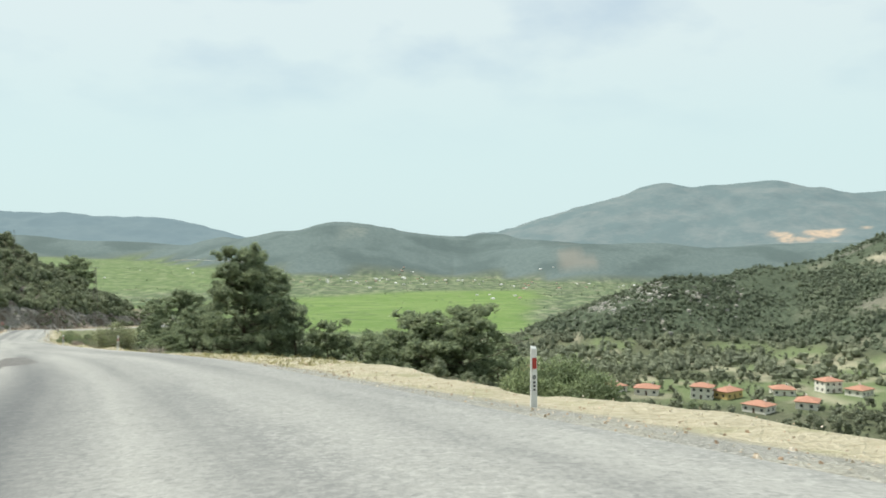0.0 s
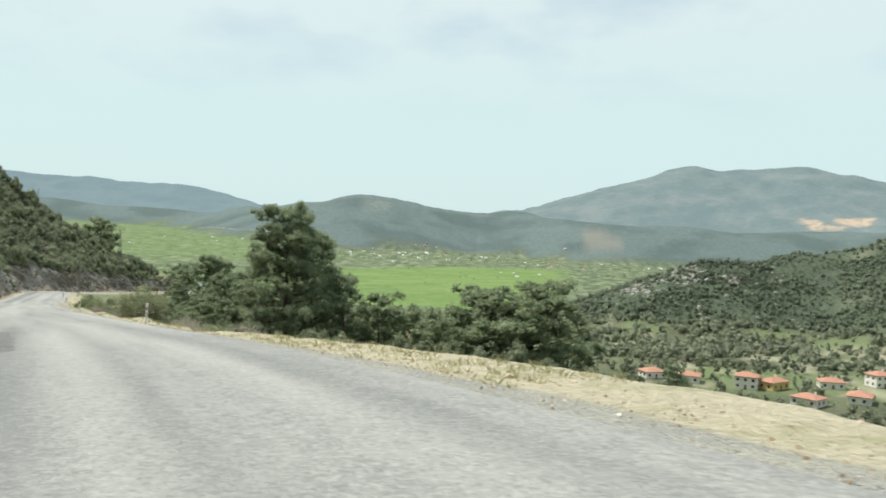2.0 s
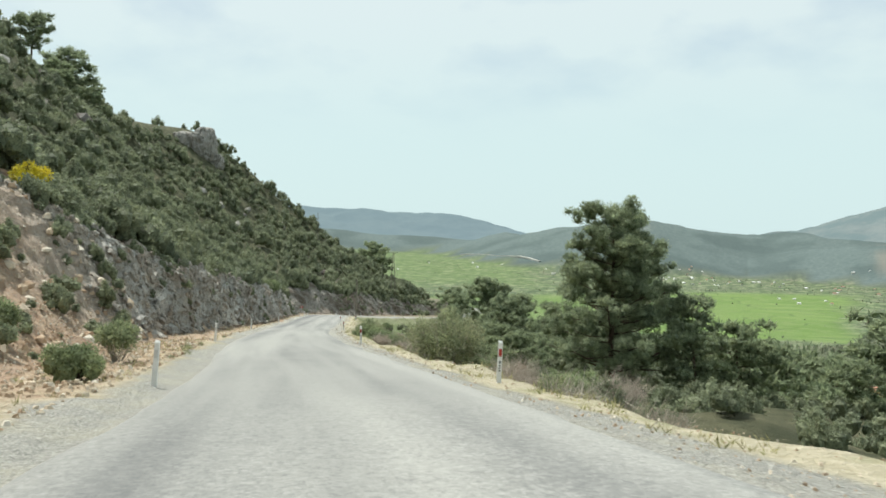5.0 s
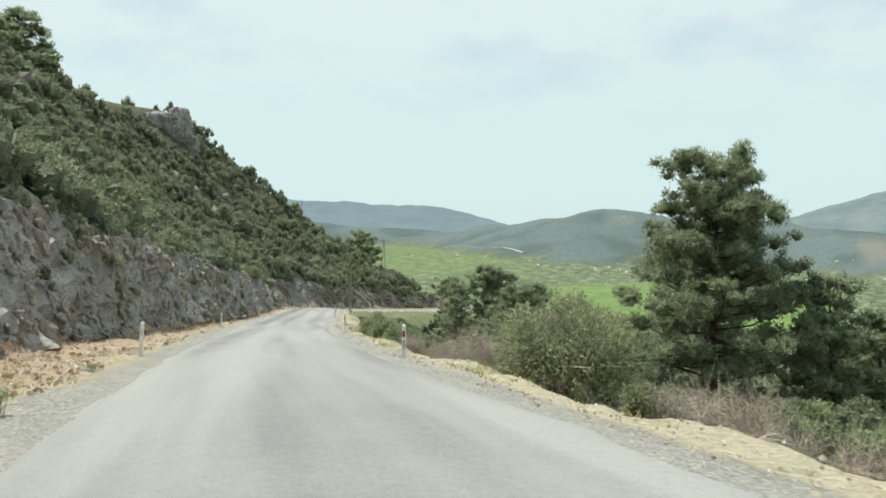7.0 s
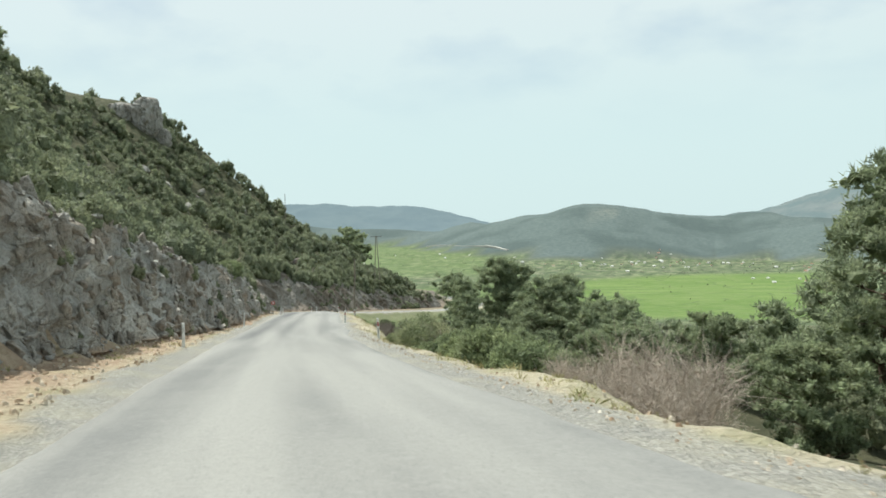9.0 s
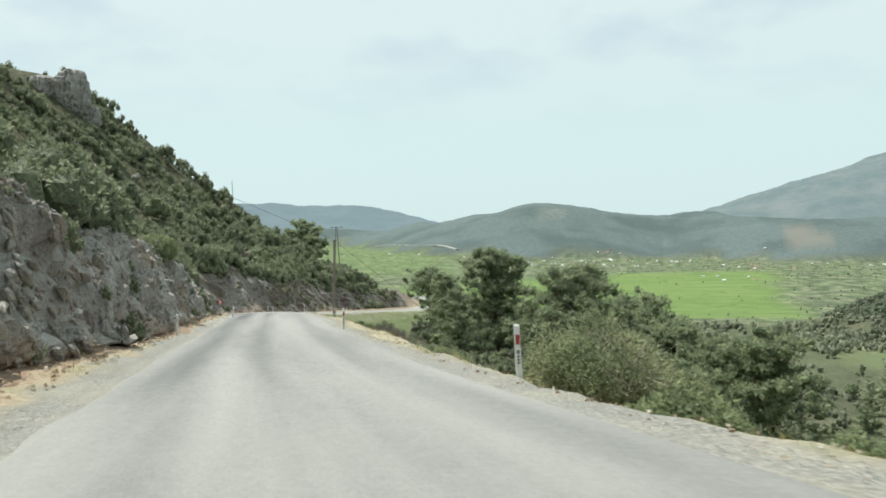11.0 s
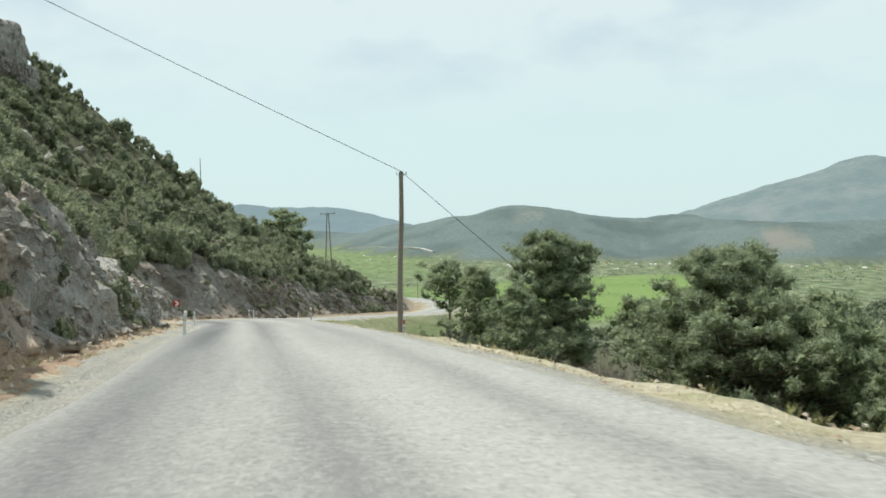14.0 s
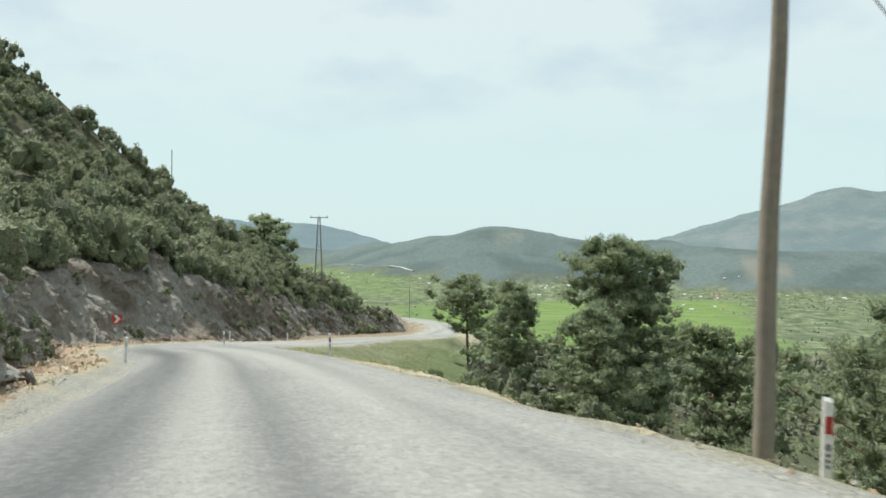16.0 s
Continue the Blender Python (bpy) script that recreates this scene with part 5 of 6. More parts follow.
    for c, z in puffs:
        m = max(8, int(per * (z / (puff * height)) ** 2))
        pieces.append(heart(c, np.array([0.48, 0.48, 0.4]) * z, r, 0.4))
        d = r.normal(size=(m, 3))
        d[:, 2] = d[:, 2] * 0.8 + 0.3
        d /= np.linalg.norm(d, axis=1)[:, None]
        knots = d[r.randint(m, size=max(4, m // 10))]
        d = d * 0.4 + knots[r.randint(len(knots), size=m)] * 0.75
        d /= np.linalg.norm(d, axis=1)[:, None]
        pts = c + d * z * np.array([0.95, 0.95, 0.78]) * r.uniform(0.5, 1.0, (m, 1))
        pieces.append(sprays(pts, blade, blade * slim, d, r, 0.35))
    cv, cf = stack(pieces)
    wv, wf = join(wood)
    return mesh_of("trunk", wv, wf, M_BARK, True), quick_mesh("crown", cv, cf, M_PINE if style != "oak" else M_OAK)


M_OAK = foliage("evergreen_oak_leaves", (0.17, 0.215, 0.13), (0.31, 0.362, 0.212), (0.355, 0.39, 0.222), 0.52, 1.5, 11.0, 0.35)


def plant_tree(name, meshes, x, y, z, k, turn, label, category="tree", group=""):
    ob = new(name)
    ob.matrix_world = pose(x, y, z, 0, 0, turn) @ Matrix.Scale(k, 4)
    part("trunk", meshes[0], ob)
    part("crown", meshes[1], ob)
    return tagged(ob, label, category, group)


# the tall pine below the bend, and the broad one where the road swings right
px_, py_ = -26.2, 107.5
pz_ = float(ground_z(px_, py_)[0])
plant_tree("pine_tree", tree_meshes(101, 1.1 - pz_, 8.0, 0.1, "pine", 74, 200, 0.27, 0.05), px_, py_, pz_, 1, 30, "tall dark green pine with an uneven open crown")
sx_, sy_ = -73.3, 232.0
sz_ = float(ground_z(sx_, sy_)[0])
plant_tree("pine_tree", tree_meshes(102, -10.6 - sz_, 6.7, 0.1, "dome", 92, 120, 0.34, 0.056), sx_, sy_, sz_, 1, 0, "broad dark pine with layered rounded boughs")
bx_, by_ = -57.9, 193.2
bz_ = float(ground_z(bx_, by_)[0])
plant_tree("pine_tree", tree_meshes(103, -12.9 - bz_, 10.6, 0.04, "pine", 100, 120, 0.32, 0.064), bx_, by_, bz_, 1, 50, "broad light green pine below the verge")
TREES = {
    "pine": [tree_meshes(110 + k, 10.0, 4.8, 0.08, "pine", 36, 58, 0.34, 0.075) for k in range(3)],
    "oak": [tree_meshes(120 + k, 7.0, 4.1, 0.03, "oak", 36, 66, 0.26, 0.09) for k in range(3)],
}
FAR_TREES = {"pine": [tree_meshes(130 + k, 10.0, 4.2, 0.12, "pine", 24, 36, 0.5, 0.085) for k in range(2)], "oak": [tree_meshes(134 + k, 7.0, 4.1, 0.04, "oak", 24, 40, 0.42, 0.095) for k in range(2)]}
LABELS = {"pine": "dark green pine on the slope below the road", "oak": "rounded evergreen tree on the slope below the road"}
# kind, x, y, height of the top, breadth
SET_TREES = [
    ("oak", -54.0, 150.0, -15.5, 0), ("pine", -50.0, 142.0, -14.5, 0), ("oak", -45.0, 134.0, -13.5, 0),
    ("oak", 2.4, 108.0, -6.9, 1.4), ("pine", -76.0, 213.0, -16.3, 0), ("pine", -85.0, 243.0, -15.6, 0), ("oak", -58.0, 262.0, -22.5, 0),
    ("oak", -52.0, 190.0, -17.5, 0), ("oak", -47.0, 182.0, -18.5, 0), ("oak", -44.0, 174.0, -19.0, 0), ("oak", -50.0, 205.0, -17.0, 0), ("pine", -38.0, 178.0, -18.0, 0),
    ("pine", -26.8, 125.5, -2.6, 0), ("oak", -34.2, 100.0, -9.8, 0), ("oak", -36.6, 108.0, -9.7, 0), ("oak", -38.3, 111.3, -10.7, 0), ("oak", -41.1, 119.2, -11.6, 0), ("oak", -31.0, 92.0, -9.4, 0), ("pine", -19.4, 107.0, -6.5, 0), ("oak", -16.0, 112.0, -9.0, 0),
    ("oak", -8.0, 100.0, -10.5, 0), ("oak", 8.0, 118.0, -12.0, 0), ("oak", -14.0, 150.0, -15.5, 0), ("oak", -5.0, 165.0, -18.0, 0), ("pine", -30.0, 150.0, -13.0, 0), ("oak", -3.6, 109.0, -7.9, 1.25),
]
for k, (kind, x, y, top, broad) in enumerate(SET_TREES):
    z = float(ground_z(x, y)[0])
    tall = {"pine": 10.0, "oak": 7.0}[kind]
    size = max(0.45, (top - z) / tall)
    ob = plant_tree(kind + "_tree", (TREES[kind] if k < 18 else FAR_TREES[kind])[k % (3 if k < 18 else 2)], x, y, z, size, 73 * k, LABELS[kind], "tree", "trees below the road")
    if broad:
        ob.matrix_world = ob.matrix_world @ Matrix.Diagonal((broad, broad, 1, 1))
# an open pine with a bare trunk on the outer verge of the far bend
ux_, uy_ = -93.4, 264.5
uz_ = float(ground_z(ux_, uy_)[0]) - 0.1
plant_tree("pine_tree", tree_meshes(104, -15.0 - uz_, 5.6, 0.36, "umbrella", 30, 80, 0.34, 0.07), ux_, uy_, uz_, 1, 15, "open-crowned pine with a bare leaning trunk")
# random trees further down the slope
r_tree = np.random.RandomState(31)
tx, ty = jitter_places(-85, 120, 60, 400, 15.0, r_tree)
ts, _, tr_ = side_of_road(tx, ty)
ok = (tr_ > 26) & (tr_ < 130) & (np.hypot(tx, ty) > 105) & (ts > 60) & ~((np.abs(np.degrees(np.arctan2(tx + 77.6, ty - 149)) - 8.5) < 7.5) & (ty > 149))
tz = ground_z(tx, ty)
for x, y, z in zip(tx[ok], ty[ok], tz[ok]):
    kind = "oak" if r_tree.uniform() < 0.7 else "pine"
    if r_tree.uniform() < 0.4:
        plant_tree(kind + "_tree", FAR_TREES[kind][r_tree.randint(2)], x, y, z - 0.1, r_tree.uniform(0.5, 0.85), r_tree.uniform(0, 360), LABELS[kind], "tree", "trees below the road")
# pines and a round tree on the skyline of the hill
UMBRELLA = tree_meshes(138, 9.0, 3.6, 0.45, "umbrella", 20, 60, 0.36, 0.07)
for kind, x, y, top, wide in (("umbrella", -146.2, 158.9, 41.6, 1.0), ("pine", -156.5, 179.0, 40.0, 1.5), ("oak", -153.0, 172.0, 36.0, 1.2), ("oak", -163.0, 192.0, 36.5, 1.0), ("oak", -158.7, 350.2, -0.3, 1.2), ("oak", -141.0, 148.0, 33.0, 1.0)):
    z = float(ground_z(x, y)[0]) - 0.2
    meshes = UMBRELLA if kind == "umbrella" else FAR_TREES[kind][1]
    k = min(1.9, max(0.5, (top - z) / {"pine": 10.0, "oak": 7.0, "umbrella": 9.0}[kind]))
    ob = plant_tree("pine_tree" if kind != "oak" else "oak_tree", meshes, x, y, z, k, 40, "dark tree standing on the hill's skyline", "tree", "skyline trees")
    ob.matrix_world = ob.matrix_world @ Matrix.Diagonal((wide, wide, 1, 1))


# ---- single bushes beside the road ----
def bush_mesh(seed, size, height, count, leaf, width, mat, lobes=9, core=0.5, level=2, bare=0.0):
    v, f = shrub_shape(seed, size, height, count, leaf, width, lobes, core, level, bare)
    return quick_mesh("foliage", v, f, mat)


def branch_mesh(seed, spread, height, count, thick, mat, bare=1.0):
    r = np.random.RandomState(seed)
    pcs = []
    for _ in range(count):
        a, q = r.uniform(0, 6.28), r.uniform(0.25, 1.0) * spread
        top = np.array([math.cos(a) * q, math.sin(a) * q, height * r.uniform(0.5, 1.0)])
        b = np.array([math.cos(a), math.sin(a), 0]) * r.uniform(0, 0.18) * spread
        mid = b * 0.5 + top * 0.5 + r.normal(size=3) * 0.08 * height
        pcs.append(tube([b - np.array([0, 0, 0.1]), mid, top], [thick, thick * 0.7, thick * 0.2], 4))
        for _ in range(int(3 * bare)):
            s0 = mid + (top - mid) * r.uniform(0.1, 0.8)
            pcs.append(tube([s0, s0 + r.normal(size=3) * 0.2 * height + np.array([0, 0, 0.08])], [thick * 0.45, thick * 0.15], 3))
    v, f = join(pcs)
    return mesh_of("branchwork", v, f, mat)


def plant_bush(name, x, y, k, turn, leafy, stems, label, category="bush", group=""):
    z = float(ground_z(x, y)[0])
    ob = new(name)
    ob.matrix_world = pose(x, y, z - 0.05, 0, 0, turn) @ Matrix.Scale(k, 4)
    if stems:
        part("branchwork", stems, ob)
    if leafy:
        part("foliage", leafy, ob)
    return tagged(ob, label, category, group)


ROUND = [bush_mesh(140 + k, 1.0, 1.35, 4200, 0.1, 0.026, M_BUSH, 11, 0.62) for k in range(3)]
TALL = [bush_mesh(150 + k, 1.0, 1.7, 3000, 0.16, 0.024, M_OLEANDER, 11, 0.28, 2, 0.2) for k in range(2)]
ROUND_STEMS = branch_mesh(160, 0.6, 1.0, 14, 0.03, M_BARK, 0.5)
TALL_STEMS = branch_mesh(161, 0.85, 1.5, 26, 0.022, M_TWIG, 0.7)
DEAD = [branch_mesh(162 + k, 1.0, 1.4, 130, 0.0105, M_DRY, 3.4) for k in range(2)]
FAN = branch_mesh(178, 0.9, 1.7, 22, 0.022, M_TWIG, 1.0)
BRUSH = [branch_mesh(172 + k, 1.0, 1.15, 140, 0.015, M_BRUSH, 3.0) for k in range(2)]
BIG_ROUND = [bush_mesh(145 + k, 2.2, 3.0, 20000, 0.13, 0.032, M_BUSH, 26, 0.6, 2) for k in range(2)]
BIG_TALL = [bush_mesh(155 + k, 2.5, 4.2, 15000, 0.15, 0.025, M_OLEANDER, 20, 0.22, 2, 0.12) for k in range(2)]
BIG_STEMS = branch_mesh(166, 1.8, 3.7, 80, 0.034, M_TWIG, 1.3)
# kind, x, y, size
BUSHES = [
    ("big_round", 2.6, 18.4, 0.76), ("big_round", 3.5, 18.9, 0.5), ("round", -49.6, 107.0, 1.35), ("round", -47.4, 105.0, 1.15), ("round", -45.9, 99.0, 1.4), ("round", -43.8, 95.6, 1.45), ("round", -42.3, 94.2, 1.6), ("round", -44.8, 97.6, 1.3),
    ("big_tall", -30.4, 75.4, 1.02), ("tall", -28.4, 78.5, 1.1), ("dead", -27.2, 76.0, 1.2), ("dead", -26.0, 72.5, 1.3), ("dead", -25.4, 69.5, 1.1), ("round", -25.0, 74.5, 1.2), ("round", -23.2, 70.5, 1.3), ("tall", -22.6, 66.5, 1.1), ("round", -24.2, 78.5, 1.5), ("tall", -33.2, 82.5, 1.3), ("big_tall", -51.2, 111.4, 0.82), ("tall", -52.2, 114.9, 0.85), ("tall", -49.4, 113.9, 1.3), ("tall", -53.6, 117.2, 0.75), ("tall", -57.6, 124.0, 0.7),
    ("round", -52.0, 113.0, 0.7), ("round", -18.0, 56.5, 0.9), ("round", -14.5, 52.0, 0.95), ("round", -19.8, 60.5, 1.0),
    ("round", -84.0, 193.0, 1.1), ("round", -86.5, 197.5, 0.9), ("round", -70.5, 159.5, 0.8), ("round", -68.0, 153.0, 0.9), ("round", -66.0, 147.0, 1.1), ("round", -60.5, 139.5, 1.2), ("round", -86.0, 187.0, 0.7),
    ("dead", -39.6, 97.8, 2.0), ("dead", -38.0, 95.6, 1.7), ("dead", -39.6, 91.2, 1.15), ("dead", -38.2, 90.4, 1.3), ("dead", -39.4, 93.4, 1.3), ("dead", -40.6, 90.2, 0.8), ("dead", -24.0, 68.0, 1.1), ("dead", -22.0, 65.5, 1.0), ("dead", -72.0, 166.0, 1.0), ("dead", -69.5, 163.5, 1.1),
    ("dead", -77.5, 172.0, 0.9), ("dead", -21.0, 70.0, 1.2), ("dead", -20.6, 61.0, 1.0), ("dead", -18.8, 58.6, 1.2),
    ("fan", -21.6, 60.6, 1.35), ("fan", -20.4, 58.4, 1.2), ("brush", -72.4, 158.6, 1.1), ("brush", -71.2, 156.6, 1.3), ("brush", -70.3, 154.2, 1.2), ("brush", -69.3, 152.0, 1.4), ("brush", -68.2, 149.6, 1.2), ("brush", -67.2, 147.2, 1.3), ("brush", -70.6, 158.2, 1.3), ("brush", -68.9, 155.0, 1.5), ("brush", -74.2, 162.4, 1.0), ("brush", -66.2, 144.6, 1.1), ("brush", -76.4, 167.0, 0.9), ("brush", -64.8, 141.4, 1.1),
    ("round", -31.0, 45.0, 0.6), ("round", -30.2, 50.0, 0.75), ("tall", -33.6, 55.2, 0.8), ("round", -36.0, 53.0, 1.0), ("round", -27.5, 37.5, 0.8), ("round", -30.0, 40.5, 0.9), ("round", -25.0, 33.0, 0.7), ("round", -24.6, 36.0, 0.5),
    ("big_round", -79.0, 138.0, 0.7), ("round", -72.0, 114.2, 1.3), ("round", -45.2, 56.5, 1.3), ("round", -54.2, 70.4, 1.6), ("round", -86.6, 146.0, 1.1),
]
BUSH_LABEL = {"round": "rounded bright green evergreen bush at the verge", "tall": "tall leafy shrub with pale upright stems", "dead": "grey leafless brush with tangled dry twigs", "brush": "low dark grey-brown leafless brush along the verge", "fan": "fan of pale bare branches at the edge of the verge"}
for k, (kind, x, y, size) in enumerate(BUSHES):
    leafy = {"round": ROUND[k % 3], "tall": TALL[k % 2], "dead": None, "brush": None, "fan": None, "big_round": BIG_ROUND[k % 2], "big_tall": BIG_TALL[k % 2]}[kind]
    stems = {"round": ROUND_STEMS, "tall": TALL_STEMS, "dead": DEAD[k % 2], "brush": BRUSH[k % 2], "fan": FAN, "big_round": ROUND_STEMS, "big_tall": BIG_STEMS}[kind]
    kind = kind.replace("big_", "")
    name = {"round": "bush", "tall": "tall_shrub", "dead": "dead_brush", "brush": "leafless_shrub", "fan": "bare_branches"}[kind]
    plant_bush(name, x, y, size, 57 * k, leafy, stems, BUSH_LABEL[kind], "bush", "bushes beside the road")
plant_bush("broom_bush", -50.2, 67.8, 1.25, 20, bush_mesh(170, 1.0, 1.2, 1500, 0.12, 0.03, M_BROOM), ROUND_STEMS, "broom bush covered in yellow flowers on the slope")

WEED = branch_mesh(176, 0.3, 0.62, 9, 0.007, M_OLEANDER, 1.5), bush_mesh(177, 0.22, 0.42, 150, 0.07, 0.014, M_OLEANDER, 4, 0.1, 1, 0.2)
for k, (x, y, size) in enumerate(((-35.5, 61.0, 1.15), (-39.4, 67.2, 0.7), (-34.2, 58.4, 0.5), (-45.2, 77.4, 0.6))):
    plant_bush("verge_weed", x, y, size, 80 * k, WEED[1], WEED[0], "thin green weed growing out of the gravel verge", "weed", "verge weeds")

# ---- grass and stones ----
r_grass = np.random.RandomState(41)
tufts = []
for k in range(4):
    r = np.random.RandomState(200 + k)
    b = np.zeros((9, 3))
    b[:, :2] = r.normal(size=(9, 2)) * 0.06
    tufts.append(leaves(b, 0.24, 0.012, r, 1.6))


def along_road(count, s0, s1, d0, d1, left, r, power=1.0):
    s = r.uniform(s0, s1, count) + RUN0
    x, y, half = (np.interp(s, RUN, LINE[:, k]) for k in (0, 1, 3))
    tx, ty = (np.interp(s, RUN, TAN[:, k]) for k in (0, 1))
    d = d0 + (d1 - d0) * r.uniform(0, 1, count) ** power + half
    sg = -1 if left else 1
    return x + sg * ty * d, y - sg * tx * d


pl = []
for count, s0, s1, d0, d1, left in ((3000, 26, 200, 1.3, 4.2, False), (1500, 0, 200, 0.9, 3.4, True), (2600, 188, 300, 0.6, 9.0, False)):
    x, y = along_road(count, s0, s1, d0, d1, left, r_grass, 0.8)
    ok = fbm(x / 2.5, y / 2.5, 2, 77) > -0.08
    x, y = x[ok], y[ok]
    pl.append(np.stack([x, y, ground_z(x, y) - 0.02, r_grass.uniform(0.35, 1.0, len(x)), r_grass.uniform(0, 6.28, len(x))], 1))
scatter("verge_grass", tufts, np.concatenate(pl), "straw-coloured and green grass tufts along the verges", "grass", M_GRASS)


def stone_shape(seed, flat=0.7):
    r = np.random.RandomState(seed)
    v, f = ico()
    v = v * (1 + 0.28 * r.uniform(-1, 1, (len(v), 1))) * np.array([1, r.uniform(0.6, 0.95), flat * r.uniform(0.7, 1.1)])
    cutn = r.normal(size=(3, 3))
    for n_ in cutn / np.linalg.norm(cutn, axis=1)[:, None]:
        over = np.maximum(v @ n_ - 0.55, 0)
        v = v - over[:, None] * n_
    return v, f


STONES = [stone_shape(300 + k, 0.7 + 0.1 * (k % 4)) for k in range(8)]
r_st = np.random.RandomState(51)


def shard_shape(seed):
    """A broken piece with slanting faces, eight corners pulled apart."""
    r = np.random.RandomState(seed)
    a = np.sort(r.uniform(0, 6.28, 5))
    low_ring = np.stack([np.cos(a), np.sin(a) * r.uniform(0.6, 0.9), np.full(5, -0.35)], 1) * r.uniform(0.7, 1.15, (5, 1))
    top = low_ring * np.array([0.6, 0.6, -1]) * r.uniform(0.6, 1.3, (5, 1)) + np.array([*r.uniform(-0.25, 0.25, 2), 0.1])
    v = np.concatenate([low_ring, top])
    f = [(i, (i + 1) % 5, 5 + i) for i in range(5)] + [((i + 1) % 5, 5 + (i + 1) % 5, 5 + i) for i in range(5)] + [(5, 6, 7), (5, 7, 8), (5, 8, 9)]
    return v, np.array(f)


SHARDS = [shard_shape(350 + k) for k in range(10)]
pl = []
for count, s0, s1, d0, d1, left, k0, k1 in ((13000, 8, 88, 1.1, 6.4, True, 0.02, 0.11), (4000, 86, 205, 0.9, 4.2, True, 0.018, 0.11), (2600, -4, 60, 0.0, 3.4, False, 0.01, 0.045), (4200, 60, 215, 0.4, 2.8, False, 0.012, 0.055), (700, 185, 245, 1.2, 6.0, True, 0.05, 0.2)):
    x, y = along_road(count, s0, s1, d0, d1, left, r_st)
    k = k0 + (k1 - k0) * r_st.uniform(0, 1, len(x)) ** 3
    pl.append(np.stack([x, y, ground_z(x, y) + 0.05 + 0.35 * k, k, r_st.uniform(0, 6.28, len(x))], 1))
scatter("verge_rubble", SHARDS, np.concatenate(pl), "loose pale and reddish rubble along the road edges", "stones", M_RUBBLE)
# angular shards all over the cut, lying along its tilted beds
fx, fy, fz, fs_, ft = CUT_FACE[0]
ok = np.flatnonzero((fs_.ravel() > 80) & (fs_.ravel() < 202))
ok = r_st.choice(ok, 3900, False)
verts, faces, o = [], [], 0
for j in ok:
    v, f = STONES[r_st.randint(8)]
    k = (0.1 + 0.34 * r_st.uniform() ** 2.2) * (1.0 if fs_.ravel()[j] < 140 else 0.6)
    t_ = ft.reshape(-1, 2)[j]
    m = Matrix.Rotation(math.atan2(t_[1], t_[0]), 3, "Z") @ Matrix.Rotation(radians(r_st.normal() * 22 + 32), 3, "Y") @ Matrix.Rotation(radians(r_st.normal() * 30), 3, "X")
    q = (v * np.array([1.5, 0.75, 0.6]) * k) @ np.array(m).T
    verts.append(q + np.array([fx.ravel()[j], fy.ravel()[j], fz.ravel()[j]]))
    faces.append(f + o)
    o += len(v)
stuck = np.flatnonzero((fs_.ravel() > 12) & (fs_.ravel() < 84))
stuck = r_st.choice(stuck, 2600, False)
k = 0.05 + 0.3 * r_st.uniform(0, 1, len(stuck)) ** 3
scatter("slope_rocks", SHARDS + STONES, np.stack([fx.ravel()[stuck], fy.ravel()[stuck], fz.ravel()[stuck] + 0.2 * k, k, r_st.uniform(0, 6.28, len(stuck))], 1), "reddish and pale rocks stuck in the earthy slope", "rocks", M_RUBBLE)
tagged(new("cut_face_rocks", quick_mesh("cut_face_rocks", np.concatenate(verts), np.concatenate(faces), M_SHARD)), "broken grey-brown limestone of the road cut", "rocks", kind="stuff")
# tufts and small shrubs rooted in the cut, and a fringe of bushes hanging over its top
ok = np.flatnonzero((fs_.ravel() > 50) & (fs_.ravel() < 330))
ok = r_st.choice(ok, 560, False)
ok = ok[(fs_.ravel()[ok] < 84) | (fs_.ravel()[ok] > 158) | (r_st.uniform(size=len(ok)) < 0.4)]
pl = np.stack([fx.ravel()[ok], fy.ravel()[ok], fz.ravel()[ok] - 0.12, 0.14 + 0.55 * r_st.uniform(0, 1, len(ok)) ** 1.6, r_st.uniform(0, 6, len(ok))], 1)
rows = r_st.choice(np.flatnonzero((fs_[:, 0] > 80) & (fs_[:, 0] < 335) & ((fs_[:, 0] < 152) | (fs_[:, 0] > 200))), 410, False)
back = r_st.uniform(-0.1, 1.6, len(rows))
tx_, ty_ = fx[rows, -1] - ft[rows, 0, 1] * back, fy[rows, -1] + ft[rows, 0, 0] * back
pl = np.concatenate([pl, np.stack([tx_, ty_, ground_z(tx_, ty_) - 0.45, r_st.uniform(0.7, 2.0, len(rows)) * np.where(fs_[rows, 0] < 135, 0.58, 1.0), r_st.uniform(0, 6, len(rows))], 1)])
tx_, ty_ = along_road(75, 14, 84, 5.6, 12.0, True, r_st)
pl = np.concatenate([pl, np.stack([tx_, ty_, ground_z(tx_, ty_) - 0.1, r_st.uniform(0.25, 0.85, 75), r_st.uniform(0, 6, 75)], 1)])
tx_, ty_ = along_road(150, 316, 352, 7.0, 24.0, True, r_st)
pl = np.concatenate([pl, np.stack([tx_, ty_, ground_z(tx_, ty_) - 0.2, r_st.uniform(0.5, 1.5, 150), r_st.uniform(0, 6, 150)], 1)])
near_edge = side_of_road(pl[:, 0], pl[:, 1])[0] < 128
scatter("cut_edge_shrubs", fine_shrubs, pl[near_edge], "green shrubs rooted in the road cut and along its top", "shrubs", M_MAQUIS)
scatter("far_cut_edge_shrubs", coarse_shrubs, pl[~near_edge], "green shrubs along the top of the road cut near the bend", "shrubs", M_MAQUIS)


